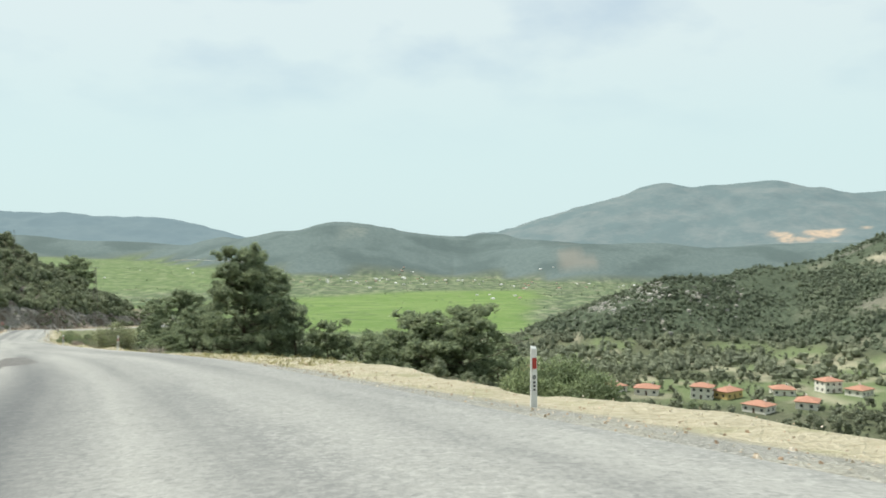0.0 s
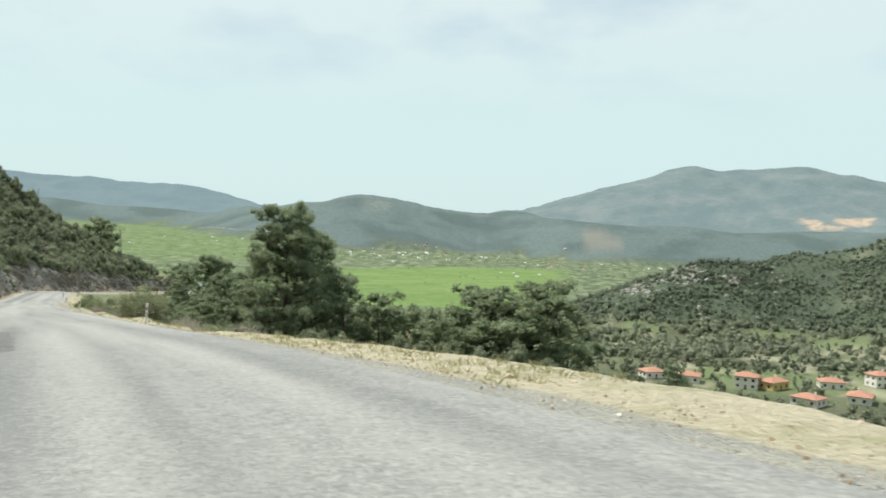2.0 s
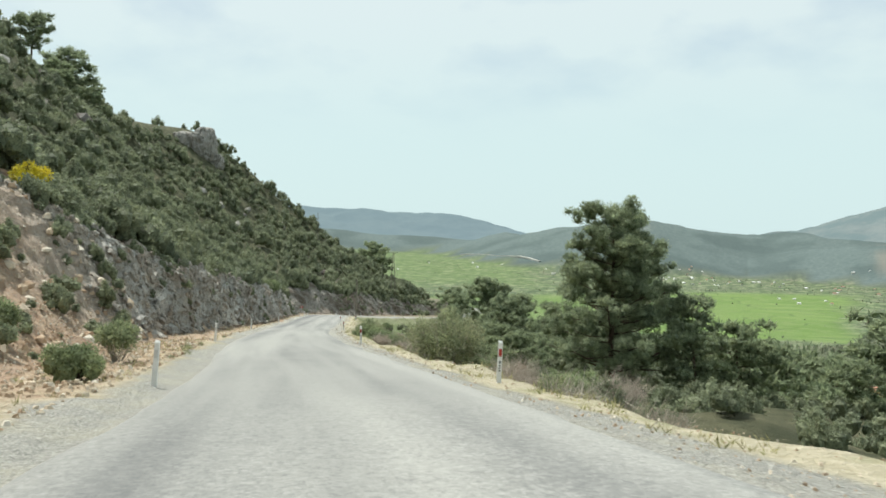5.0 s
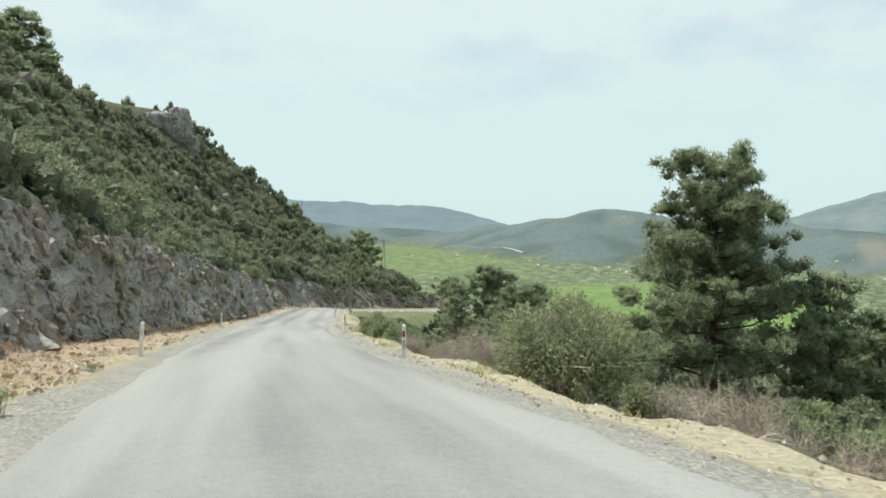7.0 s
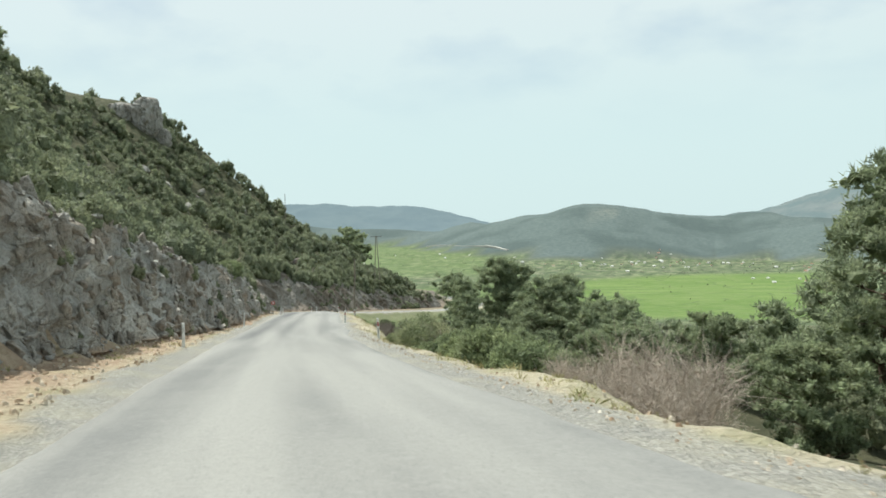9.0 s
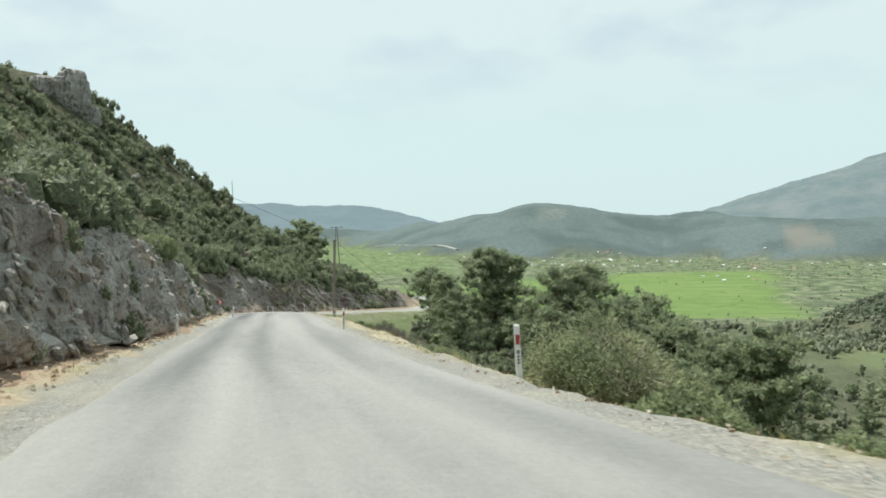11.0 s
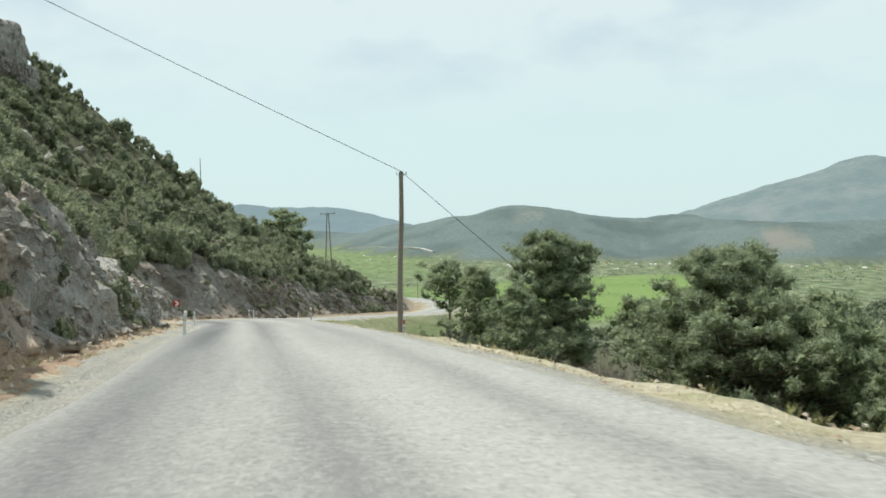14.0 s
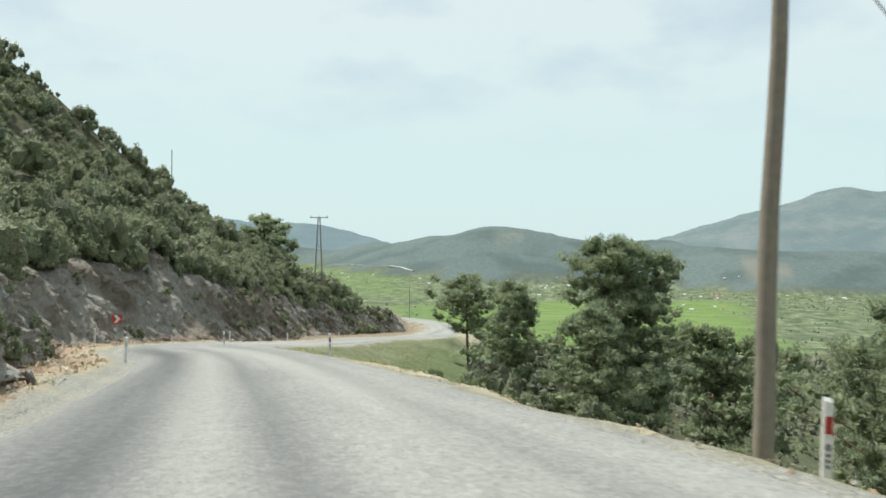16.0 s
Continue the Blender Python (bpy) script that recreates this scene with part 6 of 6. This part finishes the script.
def boulder(x, y, k, turn, label, group, mat, tilt=0, sink=0.35, name="boulder", shape=0):
    v, f = STONES[shape % 8]
    me = BOULDERS.setdefault((shape % 8, mat.name), quick_mesh(name, v, f, mat))
    z = float(ground_z(x, y)[0])
    ob = new(name, me)
    ob.matrix_world = pose(x, y, z + (0.6 - sink) * k * 0.4, tilt, tilt * 0.5, turn) @ Matrix.Scale(k, 4)
    return tagged(ob, label, "rock", group)


BOULDERS = {}
bx, by = along_road(46, 88, 124, 4.6, 5.6, True, r_st)
for k, (x, y) in enumerate(zip(bx, by)):
    boulder(x, y, r_st.uniform(0.25, 0.6), r_st.uniform(0, 360), "pale limestone slab standing out of the road cut", "slabs in the cut", M_SHARD, r_st.uniform(30, 80), 0.6, "limestone_slab", k)
bx, by = along_road(60, 12, 62, 2.5, 8.5, True, r_st)
for k, (x, y) in enumerate(zip(bx, by)):
    boulder(x, y, r_st.uniform(0.1, 0.3), r_st.uniform(0, 360), "reddish fallen boulder at the foot of the slope", "fallen boulders", M_RUBBLE, r_st.uniform(0, 40), 0.3, "boulder", k)
bx, by = along_road(9, -2, 34, 2.6, 4.2, False, r_st)
for k, (x, y) in enumerate(zip(bx, by)):
    boulder(x, y, r_st.uniform(0.06, 0.15), r_st.uniform(0, 360), "pale stone on the crumbling outer verge", "verge stones", M_RUBBLE, 20, 0.3, "verge_stone", k)
for k, (x, y, size) in enumerate(((-74.9, 158.2, 0.3), (-74.6, 157.6, 0.2), (-75.2, 159.9, 0.18), (-74.2, 156.6, 0.22), (-73.6, 155.9, 0.14), (-72.9, 153.9, 0.2), (-75.9, 161.2, 0.24), (-71.8, 151.8, 0.16), (-76.8, 163.0, 0.2), (-70.8, 149.3, 0.18))):
    boulder(x, y, size, 47 * k, "pale limestone rock on the outer verge beside the utility pole", "verge rocks", M_PALE, 15 + 7 * k % 30, 0.2, "verge_rock", k)
# the crag on the hill's shoulder and outcrops in the scrub
def crag_mesh(seed, wide, deep, tall):
    """A weathered limestone tower: bedded, cracked and undercut."""
    bm = bmesh.new()
    bmesh.ops.create_icosphere(bm, subdivisions=5, radius=1.0)
    v = np.array([q.co[:] for q in bm.verts])
    f = np.array([[q.index for q in w.verts] for w in bm.faces])
    bm.free()
    v = np.sign(v) * np.abs(v) ** 0.72
    a = np.arctan2(v[:, 1], v[:, 0]) * 2.2
    beds = 0.1 * np.abs(fbm(v[:, 2] * 5.0, a * 0.4, 2, seed)) + 0.16 * np.abs(fbm(a * 1.6, v[:, 2] * 1.1, 3, seed + 3))
    crack = 0.12 * (np.abs(fbm(a * 2.5, v[:, 2] * 0.6, 2, seed + 7)) < 0.035)
    k = 0.82 + 2.0 * beds - crack + 0.2 * fbm(v[:, 0] * 1.3 + 5, v[:, 2] * 1.3, 3, seed + 9)
    v[:, :2] *= k[:, None]
    v[:, 2] += 0.12 * fbm(v[:, 0] * 2, v[:, 1] * 2, 3, seed + 13)
    return quick_mesh("crag", v * np.array([wide, deep, tall]) / 2, f, M_CRAG)


M_CRAG = rock_material("crag_limestone", (0.26, 0.248, 0.228), (0.48, 0.462, 0.425), (0.32, 0.28, 0.24))
for seed, x, y, z, wide, deep, tall, turn in ((5, -195.6, 283.4, 32.4, 9.4, 9.6, 13.4, 25), (15, -201.8, 279.6, 32.4, 9.0, 8.0, 9.4, 70), (25, -192.0, 286.2, 26.5, 5.0, 6.0, 6.0, 10)):
    ob = new("crag", crag_mesh(seed, wide, deep, tall))
    ob.matrix_world = pose(x, y, z, 0, 0, turn)
    tagged(ob, "weathered grey limestone crag on the hill's shoulder", "rock", "hilltop crag")
ox, oy = along_road(70, 90, 320, 14, 85, True, r_st)
for k, (x, y) in enumerate(zip(ox, oy)):
    boulder(x, y, r_st.uniform(0.9, 2.3), r_st.uniform(0, 360), "grey limestone outcrop among the scrub", "outcrops", M_PALE if k % 2 else M_ROCK, r_st.uniform(0, 50), 0.0, "rock_outcrop", k)
# pale rocks on the spur across the valley
kq, kw = r_st.uniform(-0.25, 1.15, 900), r_st.normal(size=900)
kx, ky = 159 - 42 * kq + 7 * kw + 3 * r_st.normal(size=900), 586 - 27 * kq - 11 * kw
kx2, ky2 = polar_places(260, -21, -9, 520, 640, r_st)
kx, ky = np.concatenate([kx, kx2]), np.concatenate([ky, ky2])
kz = ground_z(kx, ky) + 0.9
ok = (kz > -54) & (fbm(kx / 15, ky / 15, 3, 61) > -0.06)
scatter("spur_rocks", STONES, np.stack([kx, ky, kz, 0.5 + 1.5 * r_st.uniform(0, 1, len(kx)) ** 2, r_st.uniform(0, 6, len(kx))], 1)[ok], "pale limestone rocks scattered over the scrubby spur", "rocks", M_PALE)


# ---- posts, poles and wires along the road ----
def post_meshes(red):
    """A road-edge marker: tapered white blade with a slanted top, a reflector, a round badge and printed bars."""
    w, t, h = 0.12, 0.05, 1.0
    v = [(-w / 2, -t / 2, -0.35), (w / 2, -t / 2, -0.35), (w / 2, t / 2, -0.35), (-w / 2, t / 2, -0.35), (-w * 0.44, -t * 0.4, h), (w * 0.44, -t * 0.4, h - 0.02), (w * 0.44, t * 0.4, h + 0.03), (-w * 0.44, t * 0.4, h + 0.05)]
    f = [(3, 2, 1, 0), (4, 5, 6, 7), (0, 1, 5, 4), (1, 2, 6, 5), (2, 3, 7, 6), (3, 0, 4, 7)]
    b = bmesh.new()
    vs = [b.verts.new(p) for p in v]
    for q in f:
        b.faces.new([vs[i] for i in q])
    bmesh.ops.bevel(b, geom=b.edges[:], offset=0.006, segments=1, affect="EDGES")
    blade = bpy.data.meshes.new("blade")
    b.to_mesh(blade)
    b.free()
    blade.materials.append(M_WHITE)
    rv, rf = box(0, -0.029, 0.66, 0.075, 0.012, 0.18)
    reflector = mesh_of("reflector", rv, rf, M_RED if red else M_GREYREF)
    n = 14
    cv = [(0.033 * math.cos(2 * math.pi * k / n), y, 0.52 + 0.04 * math.sin(2 * math.pi * k / n)) for y in (-0.032, -0.022) for k in range(n)]
    cf = [tuple(range(n)), tuple(range(2 * n - 1, n - 1, -1))] + [(k, k + n, (k + 1) % n + n, (k + 1) % n) for k in range(n)]
    badge = mesh_of("badge", cv, cf, M_BADGE)
    bv, bf = box(0, -0.029, 0.0, 0.035, 0.008, 0.032)
    bar = mesh_of("printed_bar", bv, bf, M_DARK)
    return blade, reflector, badge, bar


M_BADGE = plain("badge_grey", (0.25, 0.26, 0.26), 0.5, 0.15, 30.0)
M_GREYREF = plain("reflector_white", (0.6, 0.6, 0.58), 0.3, 0.1, 30.0, 0.5)
POST_RED, POST_WHITE = post_meshes(True), post_meshes(False)


def marker_post(x, y, red, turn, tilt_x, tilt_y):
    z = float(ground_z(x, y)[0])
    ob = new("marker_post")
    ob.matrix_world = pose(x, y, z, tilt_x, tilt_y, turn)
    blade, reflector, badge, bar = POST_RED if red else POST_WHITE
    part("blade", blade, ob)
    part("reflector", reflector, ob, "red reflector" if red else "pale reflector")
    if red:
        part("badge", badge, ob, "dark round badge")
        for k in range(3):
            part("printed_bar", bar, ob).location = (0, 0, 0.3 + 0.06 * k)
    return tagged(ob, "white road-edge marker post with a red reflector" if red else "plain white road-edge marker post on the inner verge", "marker post", "marker posts")


for k, (x, y, red) in enumerate((
    (1.5, 13.5, 1), (-22.0, 54.9, 1), (-35.4, 75.7, 1), (-52.4, 108.0, 1), (-64.3, 131.0, 1), (-75.1, 158.1, 1), (-88.3, 183.0, 1), (-99.6, 197.0, 1),
    (-28.1, 50.0, 0), (-42.3, 72.4, 0), (-57.4, 99.4, 0), (-70.8, 126.6, 0), (-82.4, 154.0, 0), (-94.7, 177.6, 0), (-108.4, 196.9, 0), (-107.6, 215.5, 0), (-107.4, 229.0, 0), (-112.0, 262.5, 0),
)):
    marker_post(x, y, bool(red), 20 + 6 * math.sin(k * 2.1), 0, 2.2 * math.sin(k * 1.7) + (0 if red else 2.5))


def wooden_pole(name, x, y, top, radius, label, lean=(0, 0)):
    z = float(ground_z(x, y)[0])
    ob = new(name)
    ob.location = (x, y, z)
    h = top - z
    n = 9
    pts = [(lean[0] * k / (n - 1) + 0.02 * math.sin(k * 1.3), lean[1] * k / (n - 1), -0.6 + (h + 0.6) * k / (n - 1)) for k in range(n)]
    v, f = tube(pts, [radius * (1.08 - 0.36 * k / (n - 1)) for k in range(n)], 14)
    v, f = join([(v, f), ([v[-14 + k] for k in range(14)], [tuple(range(14))])])
    part("shaft", mesh_of("shaft", v, f, M_POLE, True), ob)
    cv, cf = tube([(lean[0], lean[1], h - 0.18), (lean[0], lean[1], h - 0.12)], [radius * 0.85, radius * 0.85], 12)
    part("band", mesh_of("band", cv, cf, M_STEEL), ob, "steel band")
    for sgn in (-1, 1):
        iv, if_ = tube([(lean[0] + sgn * 0.06, lean[1], h - 0.15), (lean[0] + sgn * 0.2, lean[1], h - 0.13), (lean[0] + sgn * 0.2, lean[1], h - 0.02)], [0.015, 0.015, 0.03], 6)
        part("insulator", mesh_of("insulator", iv, if_, M_DARK), ob)
    return tagged(ob, label, "utility pole", "utility poles")


POLE_TOP = Vector((-75.3, 159.0, -8.2))
wooden_pole("utility_pole", -75.55, 159.15, -8.2, 0.12, "weathered brown wooden utility pole at the verge", (0.25, -0.1))
wooden_pole("utility_pole", -131.8, 405.3, -22.2, 0.12, "slim wooden utility pole beyond the bend")
wooden_pole("utility_pole", -157.3, 298.1, 8.6, 0.11, "slim wooden utility pole among the hillside scrub")


def twin_pole(x, y, top):
    """Two leaning legs that meet under a crossarm."""
    z = float(ground_z(x, y)[0])
    ob = new("twin_leg_pole")
    ob.location = (x, y, z)
    h = top - z
    for sgn in (-1, 1):
        v, f = tube([(sgn * 0.95, 0, -0.5), (sgn * 0.16, 0, h)], [0.15, 0.1], 10)
        part("leg", mesh_of("leg", v, f, M_POLE, True), ob)
    v, f = box(0, 0, h - 0.12, 3.4, 0.14, 0.14)
    part("crossarm", mesh_of("crossarm", v, f, M_STEEL), ob)
    for a, b_ in ((0.55, 0.6), (0.3, 0.35)):
        v, f = tube([(-0.95 + 0.79 * (1 - a), 0, h * (1 - a)), (0.95 - 0.79 * (1 - b_), 0, h * (1 - b_))], [0.05, 0.05], 6)
        part("brace", mesh_of("brace", v, f, M_POLE), ob)
    for px2 in (-1.55, 0.0, 1.55):
        v, f = tube([(px2, 0, h), (px2, 0, h + 0.3)], [0.05, 0.03], 8)
        part("insulator", mesh_of("insulator", v, f, M_DARK), ob)
    return tagged(ob, "dark two-legged power pole with a crossarm on the slope", "utility pole", "utility poles")


twin_pole(-124.6, 291.1, -5.1)


def cable(a, b, sag, label):
    n = 24
    pts = [Vector(a).lerp(Vector(b), k / n) - Vector((0, 0, sag * 4 * (k / n) * (1 - k / n))) for k in range(n + 1)]
    v, f = tube(pts, [0.012] * (n + 1), 6)
    return tagged(new("overhead_cable", mesh_of("overhead_cable", v, f, M_WIRE, True)), label, "cable", "overhead cables")


up_dir = Vector((-0.757, -0.500, 0.421))
reach = 20.0
while reach < 62 and (POLE_TOP + up_dir * (reach + 1)).z > float(ground_z((POLE_TOP + up_dir * (reach + 1)).x, (POLE_TOP + up_dir * (reach + 1)).y)[0]) + 0.6:
    reach += 1.0
up_end = POLE_TOP + up_dir * reach
cable(POLE_TOP, up_end, 0.25, "thin black overhead cable running up the hillside")
down_dir = Vector((0.680, 0.395, -0.620))
reach = 20.0
while reach < 80 and (POLE_TOP + down_dir * reach).z > float(ground_z((POLE_TOP + down_dir * reach).x, (POLE_TOP + down_dir * reach).y)[0]) + 0.3:
    reach += 1.0
cable(POLE_TOP, POLE_TOP + down_dir * reach, 0.2, "thin black overhead cable dropping towards the valley")


def chevron_sign(x, y, turn):
    z = float(ground_z(x, y)[0])
    ob = new("chevron_sign")
    ob.matrix_world = pose(x, y, z, 0, 0, turn)
    v, f = tube([(0, 0.03, -0.3), (0, 0.03, 2.0)], [0.03, 0.03], 10)
    part("pole", mesh_of("pole", v, f, M_STEEL, True), ob)
    b = bmesh.new()
    bv, bf = box(0, 0, 1.45, 0.6, 0.02, 0.6)
    vs = [b.verts.new(p) for p in bv]
    for q in bf:
        b.faces.new([vs[i] for i in q])
    bmesh.ops.bevel(b, geom=[e for e in b.edges if abs(e.verts[0].co.y - e.verts[1].co.y) > 0.01], offset=0.05, segments=3, affect="EDGES")
    me = bpy.data.meshes.new("plate")
    b.to_mesh(me)
    b.free()
    me.materials.append(M_RED)
    plate = part("plate", me, ob, "red square plate")
    s = 0.0
    cv, cf = [], []
    for y0, y1 in ((-0.022, -0.012),):
        prof = [(-0.2, 0.24), (0.0, 0.24), (0.2, 0.0), (0.0, -0.24), (-0.2, -0.24), (0.0, 0.0)]
        cv = [(px3, y0, 1.75 + pz3) for px3, pz3 in prof] + [(px3, y1, 1.75 + pz3) for px3, pz3 in prof]
        cf = [tuple(range(5, -1, -1)), tuple(range(6, 12))] + [(k, (k + 1) % 6, (k + 1) % 6 + 6, k + 6) for k in range(6)]
    part("chevron", mesh_of("chevron", cv, cf, M_WHITE), plate, "white arrow")
    return tagged(ob, "red and white chevron bend sign on a steel pole", "road sign")


chevron_sign(-106.8, 196.8, 28)

# ---- a heap of cut logs on the outer verge ----
def log_heap(x, y):
    z = float(ground_z(x, y)[0])
    ob = new("log_heap")
    ob.matrix_world = pose(x, y, z - 0.03, 0, 0, 22) @ Matrix.Scale(0.6, 4)
    r = np.random.RandomState(77)
    for k in range(15):
        a, ln = r.uniform(-0.9, 0.9) + (math.pi if k % 2 else 0), r.uniform(0.35, 0.75)
        c = np.array([r.uniform(-0.3, 0.3), r.uniform(-0.18, 0.18), 0.06 + 0.055 * (k // 3)])
        d = np.array([math.cos(a), math.sin(a), r.uniform(-0.1, 0.45)]) * ln / 2
        rad = r.uniform(0.025, 0.065)
        v, f = tube([c - d, c, c + d], [rad, rad * 0.95, rad * 0.85], 8)
        part("log", mesh_of("log", v, f, M_LOG, True), ob)
    for k in range(12):
        y0, y1, top = r.uniform(-0.2, 0.2), r.uniform(-0.45, 0.35), r.uniform(0.12, 0.4)
        end = r.uniform(1.2, 1.75)
        pts = [np.array([0.45 + (end - 0.45) * w, y0 + (y1 - y0) * w, 0.02 + top * math.sin(math.pi * min(1, 0.15 + 0.85 * w)) - 0.12 * w]) for w in np.linspace(0, 1, 6)]
        v, f = tube(pts, [0.02, 0.019, 0.017, 0.014, 0.01, 0.006], 5)
        part("branch", mesh_of("branch", v, f, M_TWIG, True), ob)
    return tagged(ob, "low heap of grey-brown cut logs and arched branches", "logs")


log_heap(-26.25, 64.8)


# ---- houses ----
def house_parts(wide, deep, tall, storeys, seed, plaster):
    r = np.random.RandomState(seed)
    out = []
    v, f = box(0, 0, -1.5, wide, deep, tall + 1.5)
    out.append(("wall", v, f, plaster, []))
    e, rise = 0.6, 1.9
    a, b = wide / 2 + e, deep / 2 + e
    k = max(0.3, a - b)
    rv = [(-a, -b, tall - 0.1), (a, -b, tall - 0.1), (a, b, tall - 0.1), (-a, b, tall - 0.1), (-a, -b, tall + 0.12), (a, -b, tall + 0.12), (a, b, tall + 0.12), (-a, b, tall + 0.12), (-k, 0, tall + rise), (k, 0, tall + rise)]
    rf = [(3, 2, 1, 0), (0, 1, 5, 4), (1, 2, 6, 5), (2, 3, 7, 6), (3, 0, 4, 7), (4, 5, 9, 8), (5, 6, 9), (6, 7, 8, 9), (7, 4, 8)]
    out.append(("roof", rv, rf, M_TILE, []))
    cv, cf = box(wide * 0.22, deep * 0.1, tall + 0.8, 0.7, 0.7, 1.6)
    out.append(("chimney", cv, cf, M_PLASTER, []))
    for st in range(storeys):
        for wx in np.linspace(-wide * 0.34, wide * 0.34, 3):
            if st == 0 and abs(wx) < 0.1:
                dv, df = box(wx, -deep / 2 - 0.02, 0.05, 1.0, 0.1, 2.1)
                out.append(("door", dv, df, M_BARK, []))
                continue
            wv, wf = box(wx, -deep / 2 - 0.02, 1.0 + 2.9 * st, 1.2, 0.1, 1.3)
            out.append(("window", wv, wf, M_GLASSY, []))
        for wy in (-deep * 0.22, deep * 0.22):
            for sx2 in (-1, 1):
                wv, wf = box(sx2 * (wide / 2 + 0.02), wy, 1.0 + 2.9 * st, 0.1, 1.2, 1.3)
                out.append(("window", wv, wf, M_GLASSY, []))
    return [(n_, mesh_of(n_, v_, f_, m_)) for n_, v_, f_, m_, _ in out]


def place_house(parts, x, y, turn, k, label, group):
    z = float(ground_z(x, y)[0])
    ob = new("house")
    ob.matrix_world = pose(x, y, z, 0, 0, turn) @ Matrix.Scale(k, 4)
    roof = None
    for name, me in parts:
        o = part(name, me, ob)
        if name == "roof":
            roof = o
        elif name == "chimney" and roof:
            o.parent = roof
    return tagged(ob, label, "house", group)


VILLA = [house_parts(11, 9, 3.3, 1, 1, M_PLASTER), house_parts(10, 8.5, 6.0, 2, 2, M_PLASTER), house_parts(12, 8, 3.6, 1, 3, M_OCHRE)]
for k, (x, y, turn) in enumerate(VILLAGE):
    place_house(VILLA[1 if k in (6, 2) else 2 if k in (3, 8) else 0], x, y, turn, 0.55 if k == 9 else (0.8, 0.86, 0.82, 0.85)[k % 4], "ochre house with a red tiled roof among trees" if k in (3, 8) else "white house with a red tiled roof among trees", "village houses")
FARM = [[("wall", mesh_of("wall", *box(0, 0, -1, 11, 8, 4.6), M_PLASTER)), ("roof", mesh_of("roof", [(-6, -4.6, 3.5), (6, -4.6, 3.5), (6, 4.6, 3.5), (-6, 4.6, 3.5), (-6, 0, 5.6), (6, 0, 5.6)], [(3, 2, 1, 0), (0, 1, 5, 4), (2, 3, 4, 5), (1, 2, 5), (3, 0, 4)], mat))] for mat in (M_TILE, M_WHITE)]
r_farm = np.random.RandomState(91)
for az, rr, spread, count in ((7.6, 1980, 60, 14), (2.0, 2100, 150, 14), (-2.5, 1950, 200, 16), (-7, 2000, 220, 16), (11, 2300, 150, 8), (-3.9, 1415, 25, 3), (-1.5, 1500, 60, 3), (-12, 1900, 200, 12), (22, 2200, 260, 6), (4.5, 2250, 120, 8)):
    cx, cy = polar([(az, rr, 0)])[0][:2]
    for k in range(count):
        place_house(FARM[0 if r_farm.uniform() < 0.3 else 1], cx + r_farm.normal() * spread, cy + r_farm.normal() * spread * 0.7, r_farm.uniform(0, 180), r_farm.uniform(0.32, 0.62), "small pale farm building on the valley floor", "valley buildings")


# ---- the pale road across the far plain ----
def valley_road(nodes, width):
    pts = catmull([(*polar([n_])[0][:2], 0, width) for n_ in nodes], 12.0)
    tan = np.gradient(pts[:, :2], axis=0)
    tan /= np.linalg.norm(tan, axis=1)[:, None]
    nrm = np.stack([tan[:, 1], -tan[:, 0]], 1) * width / 2
    v = []
    for p, q in zip(pts[:, :2], nrm):
        z = float(ground_z(p[0], p[1])[0]) + 1.2
        v += [(p[0] - q[0], p[1] - q[1], z), (p[0] + q[0], p[1] + q[1], z), (p[0] + q[0], p[1] + q[1], z - 4), (p[0] - q[0], p[1] - q[1], z - 4)]
    f = [(4 * i + a, 4 * i + b, 4 * i + 4 + b, 4 * i + 4 + a) for i in range(len(pts) - 1) for a, b in ((0, 1), (1, 2), (3, 0))]
    return tagged(new("valley_road", mesh_of("valley_road", v, f, M_PALEROAD)), "pale road on a low bank across the far plain", "road", kind="structure")


M_PALEROAD = plain("pale_road", (0.48, 0.47, 0.43), 0.9, 0.08, 0.05)
valley_road([(20.5, 2830, 0), (18.5, 2700, 0), (16.2, 2520, 0), (12.8, 2330, 0)], 9.0)
